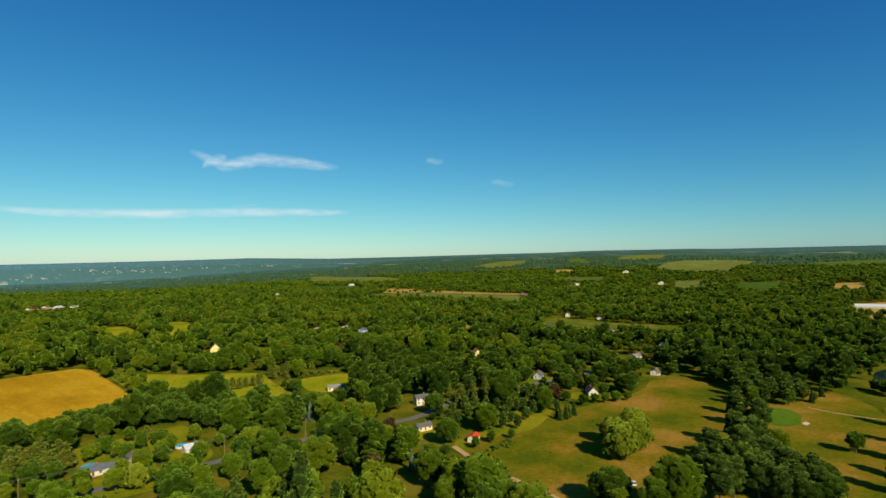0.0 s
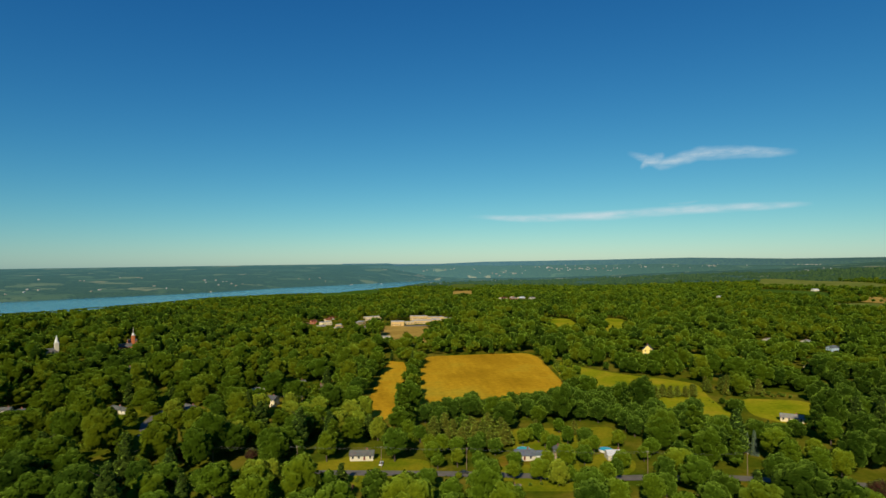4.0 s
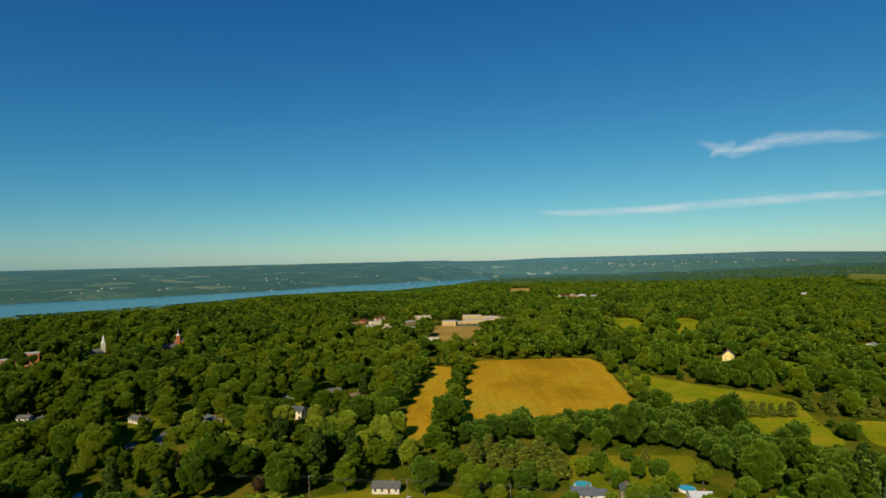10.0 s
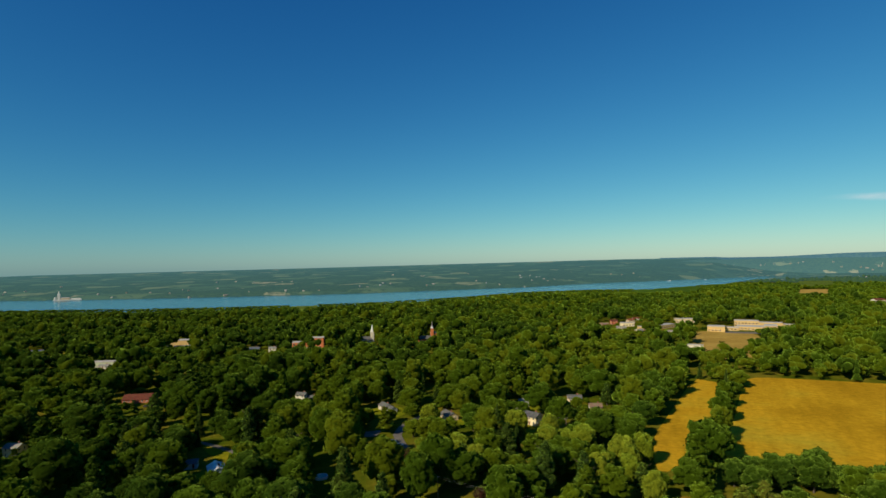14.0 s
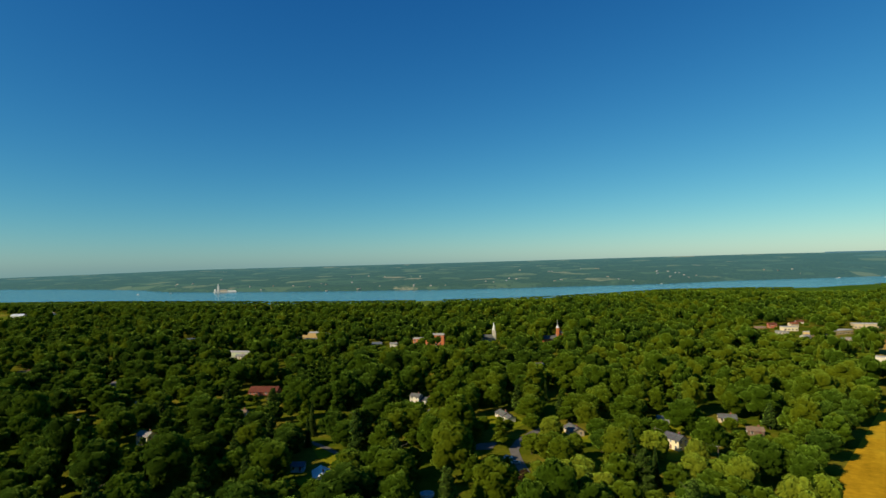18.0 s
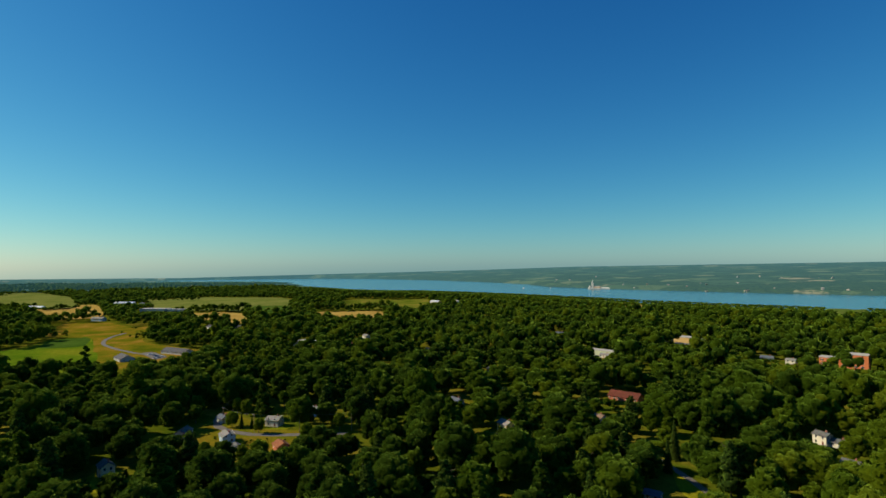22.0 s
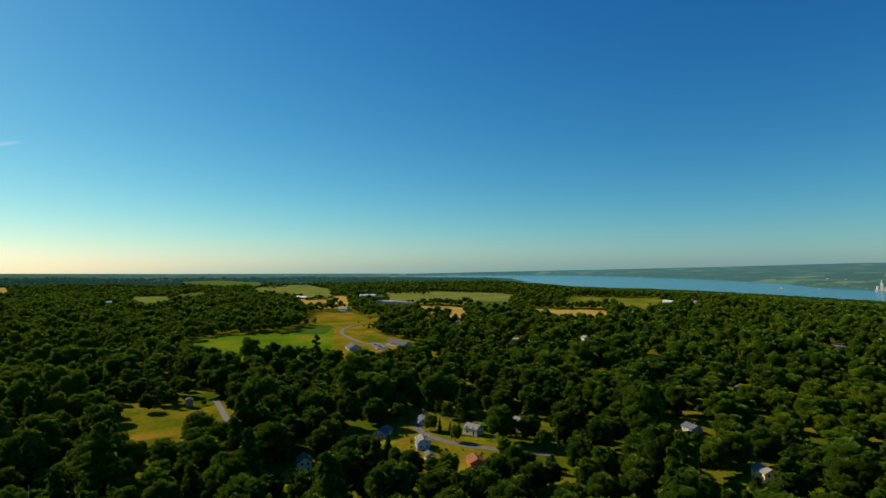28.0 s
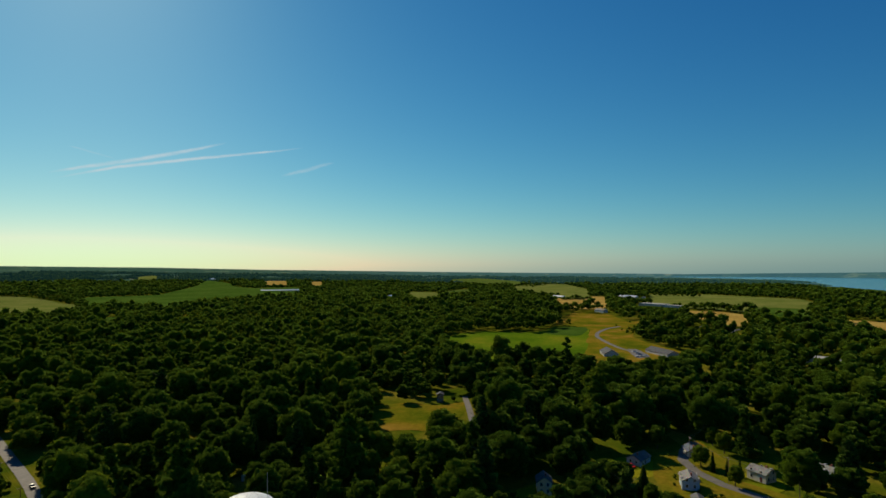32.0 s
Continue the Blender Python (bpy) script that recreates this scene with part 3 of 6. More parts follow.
patch("far_field", [(341, 614), (377, 606), (335, 533), (298, 541)], M_MEADOW, "small pale field behind trees", up=1.78, steps=1)
patch("school_lawn", [(19, 972), (99, 971), (97, 776), (79, 740), (25, 730)], M_STUBBLE, "dry tan playing field beside the school")
patch("crop_field", [(-641, -242), (-719, -248), (-749, -229), (-755, -177), (-845, -174), (-881, -140), (-846, -121), (-655, -50), (-568, -29), (-549, -72), (-547, -123), (-544, -171)], M_BRIGHT, "bright green young crop in front of the woods")
patch("crop_field", [(-759, -151), (-838, -171), (-870, -137), (-838, -119), (-763, -102)], M_CORN, "dark green crop beside rough ground", up=0.24, open_=False)
patch("building_land", [(-889, -194), (-983, -230), (-1092, -248), (-1126, -195), (-1007, -122), (-1008, -75), (-933, -59), (-874, -62), (-792, -44), (-754, -16), (-698, 39), (-682, 63), (-557, 69), (-546, 42), (-541, 12), (-577, -29), (-767, -93), (-854, -122)], M_LAWN, "rough pale building land round new houses")
patch("clearing", [(-311, -52), (-350, -75), (-367, -67), (-369, -45), (-390, -35), (-385, -28), (-355, -16), (-322, -7), (-317, -27), (-302, -39)], M_LAWN, "dry mown clearing in the woods")
patch("dry_lawn", [(122, 226), (141, 254), (153, 259), (158, 244), (128, 221)], M_LAWN, "dry grass beside the road")
patch("dry_lawn", [(174, 270), (197, 266), (187, 247), (164, 253)], M_LAWN, "dry lawn beside a side road")
patch("dry_lawn", [(27, 364), (34, 365), (35, 338), (26, 336)], M_LAWN, "dry grass lane between trees")
patch("mown_lawn", [(102, 364), (116, 363), (143, 362), (165, 361), (156, 332), (135, 319), (107, 312), (92, 320)], M_MOWN, "mown lawn with garden trees behind houses")
patch("dry_lawn", [(-407, 86), (-395, 108), (-378, 122), (-346, 140), (-353, 126), (-380, 104)], M_LAWN, "tan dry verge between houses")
patch("mown_lawn", [(-355, 99), (-345, 124), (-332, 164), (-319, 176), (-301, 164), (-296, 131), (-318, 109)], M_LAWN, "lawns between small houses")
patch("mown_lawn", [(-27, 313), (0, 324), (47, 318), (45, 289), (-23, 289)], M_MOWN, "lawns along the village road")
patch("mown_lawn", [(81, 306), (130, 295), (121, 266), (74, 272)], M_MOWN, "lawns along the village road")
patch("mown_lawn", [(188, 336), (210, 338), (193, 310), (176, 304)], M_MOWN, "green yard behind a house")
patch("mown_lawn", [(-227, 337), (-190, 331), (-165, 321), (-194, 319)], M_MOWN, "grass verge at a street corner")


def ribbon(name, line, width, mat, label, category, up=0.16, clear=2.0):
    """A road along a line."""
    pts = [Vector(p) for p in line]
    fine = []
    for a, b in zip(pts, pts[1:]):
        k = max(1, int((b - a).length / 12))
        fine += [a.lerp(b, i / k) for i in range(k)]
    fine.append(pts[-1])
    sm = [fine[0]] + [(p + q * 2 + r) / 4 for p, q, r in zip(fine, fine[1:], fine[2:])] + [fine[-1]]
    verts, faces = [], []
    for i, p in enumerate(sm):
        d = (sm[min(i + 1, len(sm) - 1)] - sm[max(i - 1, 0)]).normalized()
        s = Vector((d.y, -d.x)) * width / 2
        for q in (p - s, p + s):
            verts.append((q.x, q.y, lift(q.x, q.y) + up))
        OPEN_LINES.append((p.x, p.y, width / 2 + clear))
        LANES.append((p.x, p.y, width / 2 + clear + 3, 26.0, 1.0))
    faces = [(2 * i, 2 * i + 1, 2 * i + 3, 2 * i + 2) for i in range(len(sm) - 1)]
    return tagged(new(name, raw_mesh(name, verts, faces, mat)), label, category, kind="structure")


OPEN_LINES = []
LANES = [(22, 392, 10, 60.0, 0.5), (24, 430, 14, 70.0, 0.5), (32, 500, 14, 90.0, 1.0), (36, 560, 14, 90.0, 1.0), (38, 605, 12, 80.0, 1.0), (248, 376, 40, 110.0, 1.0), (275, 425, 30, 130.0, 1.0), (-650, -60, 60, 120.0, 1.0)]  # x, y, half width, length, height in sight: towards the open side trees stay low
ribbon("road", [(-60, 312), (-25, 307), (40, 298), (80, 291), (124, 281), (175, 277), (230, 262), (262, 250), (330, 262), (420, 232), (520, 215)], 6.5, M_ASPHALT, "grey village road lined by houses and trees", "road", clear=3)
ribbon("road", [(-245, 337), (-222, 335), (-194, 333), (-176, 326)], 3.6, M_ASPHALT, "narrow asphalt street under trees", "road")
ribbon("road", [(-385, 112), (-352, 110), (-329, 134), (-323, 162), (-318, 190)], 5, M_ASPHALT, "asphalt street through a small estate", "road")
ribbon("road", [(-175, -210), (-167, -155), (-162, -119), (-157, -92), (-150, -60)], 5.2, M_ASPHALT, "grey country road with wires beside it", "road")
ribbon("road", [(-402, -44), (-392, -37), (-381, -27), (-352, -6), (-340, 4)], 4, M_ASPHALT, "asphalt drive beside a clearing", "drive")
ribbon("road", [(-92, 352), (-104, 368), (-117, 381), (-126, 390), (-130, 404), (-132, 424), (-129, 442)], 5, M_ASPHALT, "asphalt village street between garden trees", "road")
ribbon("dirt_road", [(236, 196), (229, 182), (222, 166), (217, 144), (211, 120), (204, 95)], 3.5, M_DIRT, "pale dirt track over the dry lawn", "track", up=0.24)

# ---- houses ----
def part(name, bm, mat, parent, label=""):
    me = bpy.data.meshes.new(name)
    bm.normal_update()
    bm.to_mesh(me)
    bm.free()
    me.materials.append(mat)
    ob = new(name, me)
    ob.parent = parent
    if label:
        tagged(ob, label)
    return ob


def box(x0, y0, z0, x1, y1, z1, bm=None):
    bm = bm or bmesh.new()
    v = [bm.verts.new((x, y, z)) for z in (z0, z1) for x, y in ((x0, y0), (x1, y0), (x1, y1), (x0, y1))]
    for f in ((0, 3, 2, 1), (4, 5, 6, 7), (0, 1, 5, 4), (1, 2, 6, 5), (2, 3, 7, 6), (3, 0, 4, 7)):
        bm.faces.new([v[i] for i in f])
    return bm


def extruded(outline, along, bm=None):
    """A prism: an outline in the y-z plane, drawn from along[0] to along[1] on x."""
    bm = bm or bmesh.new()
    a, b = [[bm.verts.new((x, y, z)) for y, z in outline] for x in along]
    n = len(outline)
    bm.faces.new(a[::-1])
    bm.faces.new(b)
    for i in range(n):
        bm.faces.new((a[i], a[(i + 1) % n], b[(i + 1) % n], b[i]))
    bmesh.ops.recalc_face_normals(bm, faces=bm.faces[:])
    return bm


def siding(name, colour):
    """Clapboard: courses with a shadow line, a little weather."""
    m, n, l, b = material(name, 0.7, 0, 0.3)
    pos = position(n)
    w = n.new("ShaderNodeTexWave")
    w.bands_direction, w.wave_profile = "Z", "SAW"
    w.inputs["Scale"].default_value = 1.5
    l.new(pos, w.inputs["Vector"])
    d = tex(n, l, "ShaderNodeTexNoise", 0.8, 5, 0.6, pos)
    c = ramp(n, l, d.outputs[0], ((0.3, tuple(v * 0.86 for v in colour)), (0.7, colour)))
    l.new(c, b.inputs["Base Color"])
    bumped(n, l, b, w.outputs["Fac"], 0.5, 0.03)
    return m


def shingle(name, colour):
    m, n, l, b = material(name, 0.9, 0, 0.2)
    pos = position(n)
    d, f = tex(n, l, "ShaderNodeTexNoise", 0.5, 5, 0.6, pos), tex(n, l, "ShaderNodeTexVoronoi", 3.0, coord=pos)
    c = ramp(n, l, d.outputs[0], ((0.3, tuple(v * 0.75 for v in colour)), (0.7, tuple(v * 1.15 for v in colour))))
    c = mixc(n, l, 0.3, c, f.outputs["Color"], "OVERLAY")
    l.new(c, b.inputs["Base Color"])
    bumped(n, l, b, f.outputs["Distance"], 0.4, 0.05)
    return m


WALLS = {"white": siding("white_clapboard", (0.62, 0.57, 0.45)), "cream": siding("cream_clapboard", (0.74, 0.62, 0.38)), "yellow": siding("yellow_clapboard", (0.78, 0.62, 0.20)), "grey": siding("grey_clapboard", (0.42, 0.43, 0.42)), "blue": siding("blue_clapboard", (0.35, 0.47, 0.58)), "brick": siding("red_brick_wall", (0.42, 0.13, 0.06)), "tan": siding("tan_wall", (0.60, 0.46, 0.28)), "brown": siding("brown_clapboard", (0.20, 0.13, 0.08)), "green": siding("sage_clapboard", (0.42, 0.46, 0.30))}
ROOFS = {"grey": shingle("grey_shingles", (0.11, 0.11, 0.105)), "dark": shingle("charcoal_shingles", (0.085, 0.085, 0.09)), "brown": shingle("brown_shingles", (0.20, 0.135, 0.095)), "red": shingle("red_roof", (0.125, 0.036, 0.022)), "orange": shingle("orange_brown_shingles", (0.23, 0.085, 0.035)), "white": plain("white_metal_roof", (0.75, 0.76, 0.76), 0.35, 0.3, 0.05), "blue": shingle("blue_grey_shingles", (0.10, 0.115, 0.14)), "pale": shingle("pale_grey_shingles", (0.22, 0.21, 0.19)), "scarlet": plain("scarlet_metal_roof", (0.55, 0.06, 0.02), 0.5, 0, 0.12)}
M_TRIM = plain("white_trim", (0.78, 0.77, 0.74), 0.6, vary=0.05)
M_BRICK = plain("chimney_brick", (0.30, 0.12, 0.08), 0.95, vary=0.3, scale=2)
M_DOOR = plain("painted_door", (0.16, 0.05, 0.04), 0.5, vary=0.15)
M_GARAGE = plain("garage_door_panel", (0.72, 0.71, 0.68), 0.6, vary=0.06)


def pane_glass():
    m, n, l, b = material("window_glass", 0.06, 0, 0.6)
    b.inputs["Base Color"].default_value = (0.02, 0.025, 0.03, 1)
    return m


M_GLASS = pane_glass()
CLEAR = []  # x, y, reach of ground kept free of trees


def roof_slab(x0, x1, half, eave, ridge, over, thick, y0=0.0):
    s = (ridge - eave) / half
    lo = eave - s * over
    return extruded([(y0 - half - over, lo), (y0, ridge), (y0 + half + over, lo), (y0 + half + over, lo + thick), (y0, ridge + thick * 1.3), (y0 - half - over, lo + thick)], (x0 - over, x1 + over))


def window_at(parent, x, y, z, w, h, side):
    """A sash window on a wall that faces along side (0 to 3: -y, +x, +y, -x)."""
    bm = bmesh.new()
    t = 0.09
    box(-w / 2 - t, -0.07, -t, w / 2 + t, 0.02, 0, bm)
    box(-w / 2 - t, -0.07, h, w / 2 + t, 0.02, h + t, bm)
    box(-w / 2 - t, -0.07, 0, -w / 2, 0.02, h, bm)
    box(w / 2, -0.07, 0, w / 2 + t, 0.02, h, bm)
    box(-w / 2, -0.05, h / 2 - 0.03, w / 2, 0.02, h / 2 + 0.03, bm)
    f = part("window", bm, M_TRIM, parent)
    f.matrix_local = pose(x, y, z, 0, 0, 90 * side)
    part("pane", box(-w / 2, -0.03, 0, w / 2, 0.015, h), M_GLASS, f)
    return f


HOUSES = []


def house(x, y, turn, length, depth, storeys, wall, roof, label, wing=0, chimney=True, garage=False, rise=0.5, clear=18, windows=True, eave=None):
    """A gabled house: walls, roof, windows, door, chimney, and a lower wing where wing is its length."""
    length, depth, wing = length * 0.8, depth * 0.84, wing * 0.8
    root = new("house")
    tagged(root, label, "house", "houses of the village")
    eave = eave or 0.35 + 2.5 * storeys
    half = depth / 2
    ridge = eave + half * rise
    wm, rm = WALLS[wall], ROOFS[roof]
    part("wall", extruded([(-half, -1.0), (half, -1.0), (half, eave), (0, ridge - 0.05), (-half, eave)], (-length / 2, length / 2)), wm, root)
    part("roof", roof_slab(-length / 2, length / 2, half, eave, ridge, 0.45, 0.16), rm, root)
    if chimney:
        part("chimney", box(length * 0.18, 0.2, ridge - 1.0, length * 0.18 + 0.8, 0.9, ridge + 1.0), M_BRICK, root)
    n = max(2, int(length / 3.0))
    for s in range(storeys if windows else 0):
        for i in range(n):
            px = -length / 2 + length * (i + 0.5) / n
            if s == 0 and i == n // 2:
                for side, py in ((0, -half), (2, half)):
                    d = part("door", box(-0.5, -0.06, 0, 0.5, 0.02, 2.05), M_DOOR, root)
                    d.matrix_local = pose(px, py, 0.4, 0, 0, 90 * side)
            else:
                for side, py in ((0, -half), (2, half)):
                    window_at(root, px, py, 1.2 + 2.6 * s, 1.1, 1.3, side)
        for side, px in ((1, length / 2), (3, -length / 2)):
            for py in (-half * 0.45, half * 0.45):
                window_at(root, px, py, 1.2 + 2.6 * s, 1.0, 1.3, side)
    if wing:
        wl_, wh = abs(wing), depth * 0.38
        sgn = 1 if wing > 0 else -1
        x0, x1 = (length / 2, length / 2 + wl_) if sgn > 0 else (-length / 2 - wl_, -length / 2)
        part("wing", extruded([(-wh, -1.0), (wh, -1.0), (wh, 2.7), (0, 2.7 + wh * rise - 0.05), (-wh, 2.7)], (x0, x1)), wm, root)
        part("wing_roof", roof_slab(x0, x1, wh, 2.7, 2.7 + wh * rise, 0.35, 0.15), rm, root)
        if garage:
            for side, py in ((0, -wh), (2, wh)):
                g = part("garage_door", box(-1.35, -0.06, 0, 1.35, 0.02, 2.2), M_GARAGE, root)
                g.matrix_local = pose((x0 + x1) / 2, py, 0.1, 0, 0, 90 * side)
        elif windows:
            for side, py in ((0, -wh), (2, wh)):
                window_at(root, (x0 + x1) / 2, py, 1.1, 1.1, 1.2, side)
    root.matrix_world = pose(x, y, lift(x, y), 0, 0, turn)
    HOUSES.append((x, y))
    reach = max(length + abs(wing), depth) / 2 + (7 if clear >= 16 else 5)
    dx, dy = 0 - x, 110 - y
    d = math.hypot(dx, dy)
    lane = clear * 0.6
    for k in range(0, int(lane) + 1, 4):
        CLEAR.append((x + dx / d * k, y + dy / d * k, reach * (1 - 0.3 * k / (lane + 1))))
    LANES.append((x, y, reach, (0.18 if clear >= 14 else 0.07) * d, 2.0 if clear >= 16 else 4.0))
    if d < 480 and clear > 11:
        ux, uy = dx / d, dy / d
        w, h = reach + 1, lane + 4
        ring = [(x + (-uy * math.cos(q) * w + ux * (h * 0.45 + math.sin(q) * (h * 0.6 + 6))), y + (ux * math.cos(q) * w + uy * (h * 0.45 + math.sin(q) * (h * 0.6 + 6)))) for q in [i * 0.785 + 0.2 * math.sin(i * x) for i in range(8)]]
        patch("yard", ring, M_MOWN if int(x + y) % 3 else M_LAWN, "mown yard in front of a house", "lawn", up=0.10, open_=False)
    return root


WH = "white clapboard house with a %s gabled roof and dark windows"
# the road south of the wheat
house(12, 322, -3, 15, 8, 1, "white", "grey", "long white ranch house with a grey roof", clear=44)
house(4, 276, -8, 13, 9, 1, "brick", "orange", "brick ranch house under an orange-brown roof", clear=10)
house(27, 272, -8, 13, 9, 1, "white", "pale", "white ranch house with a pale roof", clear=10)
house(96, 312, -8, 12, 9, 1, "white", "blue", "white house with a blue-grey roof beside a pool", wing=6, garage=True, clear=30)
house(114, 308, 80, 9, 7, 2, "tan", "grey", "tan two-storey house with a grey gable", clear=20)
house(143, 306, -6, 11, 8, 1, "white", "white", "white house with a bright white roof", clear=32)
house(117, 263, -10, 10, 8, 1, "cream", "grey", "white cottage with a pale roof under trees", clear=8)
house(78, 268, -8, 12, 8, 1, "white", "pale", "white cottage beside the road", clear=8)
house(284, 358, -35, 16, 8, 1, "cream", "pale", "long cream house with a pale roof in a paddock", clear=24)
house(264, 294, 10, 16, 10, 1, "brown", "brown", "low brown bungalow with a wide roof", clear=12)
# houses round the dry lawn
house(292, 272, -25, 12, 8, 2, "white", "grey", "white two-storey house with black shutters", wing=7, garage=True, clear=20)
house(248, 230, -15, 12, 7, 1, "cream", "grey", "cream cottage with a grey roof", clear=16)
house(250, 193, 20, 8.5, 6, 1, "white", "scarlet", "small white barn with a scarlet roof", chimney=False, clear=14, windows=False)
house(388, 187, 40, 11, 8, 1, "white", "grey", "white house with a steep grey gable", wing=7, rise=1.0, clear=22)
house(415, 249, 20, 12, 8, 1, "grey", "grey", "grey house with a steep roof", wing=6, rise=0.9, clear=22)
house(471, 357, 60, 10, 8, 2, "yellow", "brown", "ochre house with a tall gable", rise=0.8, clear=18)
house(488, 175, 10, 14, 9, 1, "white", "brown", "white house with a brown roof under trees", clear=20)
house(380, 335, -30, 11, 7, 1, "white", "grey", WH % "grey", clear=14)
house(560, 383, 20, 12, 8, 2, "grey", "pale", "grey house among trees", clear=16)
house(632, 218, 0, 12, 8, 1, "white", "grey", "small white chapel-like house with a steep roof", rise=1.2, clear=16)
house(555, 219, -10, 14, 8, 1, "white", "pale", WH % "pale", clear=16)
house(322, 628, 63, 15, 13, 2, "yellow", "grey", "yellow house with steep gables", clear=34, rise=1.0)
house(270, 296, 5, 10, 8, 1, "brown", "brown", "brown bungalow under a wide roof", clear=8)
# the village under the trees
house(-161, 438, -30, 12, 8, 1, "white", "grey", "white house among dense trees", wing=8, clear=22)
house(-111, 434, -40, 14, 9, 1, "tan", "grey", "tan house with a broad grey roof", clear=18)
house(-58, 443, -20, 12, 9, 2, "cream", "dark", "cream gabled house with dark solar panels", clear=18, rise=0.55)
house(-142, 371, -60, 9, 8, 1, "grey", "dark", "grey house with a dark steep roof", rise=0.9, clear=12)
house(-199, 415, 20, 9, 7, 1, "white", "grey", WH % "grey", clear=12)
house(-225, 438, 20, 9, 7, 1, "white", "grey", WH % "grey", clear=12)
house(-174, 304, -35, 14, 9, 1, "blue", "white", "low blue house under a bright metal roof", clear=20)
house(-193, 305, 40, 8, 6, 1, "blue", "blue", "small blue-grey outbuilding with gabled roof", chimney=False, clear=10)
house(-367, 268, 25, 11, 8, 1, "grey", "blue", "grey house with a blue-grey roof", clear=18)
house(-296, 279, 15, 11, 8, 2, "cream", "pale", "cream two-storey house with a pale roof", clear=20)
house(-346, 388, 35, 27, 14, 1, "brick", "red", "long hall under a red-brown roof", clear=26, chimney=False)
house(-303, 342, 30, 9, 7, 1, "grey", "brown", "weathered house half hidden by trees", clear=8)
house(-420, 608, 30, 10, 7, 2, "white", "pale", WH % "pale", clear=24)
house(-364, 115, 30, 10, 7, 1, "white", "blue", "white house with a bluish roof", clear=12)
house(-347, 147, 60, 11, 8, 2, "white", "pale", "white two-storey house with a pale roof", clear=12, eave=4.0)
house(-321, 123, 20, 11, 8, 2, "blue", "pale", "pale blue two-storey house", clear=12, eave=4.0)
house(-299, 153, 20, 11, 8, 1, "brick", "orange", "brick bungalow with an orange-brown roof", clear=18)
house(-281, 75, 30, 9, 7, 2, "cream", "grey", "cream gabled house with a grey roof", rise=0.7, clear=18)
house(-365, 170, 60, 11, 8, 2, "blue", "pale", "blue-grey house under trees", clear=10, eave=4.0)
house(-338, 97, -10, 13, 8, 1, "grey", "grey", "white house with a grey roof", clear=18)
house(-303, 130, 20, 7, 5, 1, "white", "grey", "small white garage beside a house", chimney=False, clear=4)
house(-380, -50, 30, 6, 5, 2, "brown", "dark", "dark narrow barn beside the clearing", chimney=False, clear=6)
house(-221, -37, 20, 11, 8, 1, "blue", "dark", "dark blue house under trees", clear=12)
house(-665, 215, 75, 28, 12, 1, "brown", "red", "long low hall with a dark red roof", chimney=False, clear=12)
house(-725, 242, 20, 12, 9, 2, "white", "pale", WH % "pale", clear=30)
house(-639, -21, 30, 30, 17, 1, "grey", "dark", "new apartment house with a dark blue-grey roof", clear=50, chimney=False, rise=0.5)
house(-672, 24, 50, 46, 17, 1, "grey", "dark", "new apartment house with dark roof", clear=50, chimney=False, rise=0.45)
house(-915, 20, 30, 16, 10, 2, "white", "dark", "new white house with a dark roof", clear=50, wing=6)

# ---- landmarks ----
M_FLATROOF = plain("pale_flat_roof", (0.42, 0.40, 0.36), 0.8, vary=0.12, scale=0.15)
M_TANBRICK = siding("tan_brick_wall", (0.56, 0.38, 0.15))
M_REDBRICK = siding("red_brick_wall_large", (0.55, 0.17, 0.06))
M_COPPERGREY = plain("grey_spire_metal", (0.36, 0.33, 0.30), 0.5, 0.3)


def frustum(r0, r1, z0, z1, k, bm=None, turn=0.0):
    bm = bm or bmesh.new()
    a, b = [[bm.verts.new((math.cos(turn + i * 6.2832 / k) * r, math.sin(turn + i * 6.2832 / k) * r, z)) for i in range(k)] for r, z in ((r0, z0), (max(r1, 0.01), z1))]
    for i in range(k):
        bm.faces.new((a[i], a[(i + 1) % k], b[(i + 1) % k], b[i]))
    bm.faces.new(a[::-1])
    bm.faces.new(b)
    return bm


def lane_to(x, y, reach, length):
    """Keeps the ground before a landmark free, and the trees in front of it low."""
    d = math.hypot(x, y - 110)
    for k in range(0, int(min(length, 30)) + 1, 5):
        CLEAR.append((x - x / d * k, y + (110 - y) / d * k, reach))
    LANES.append((x, y, reach, length * 2.0, 2.5))


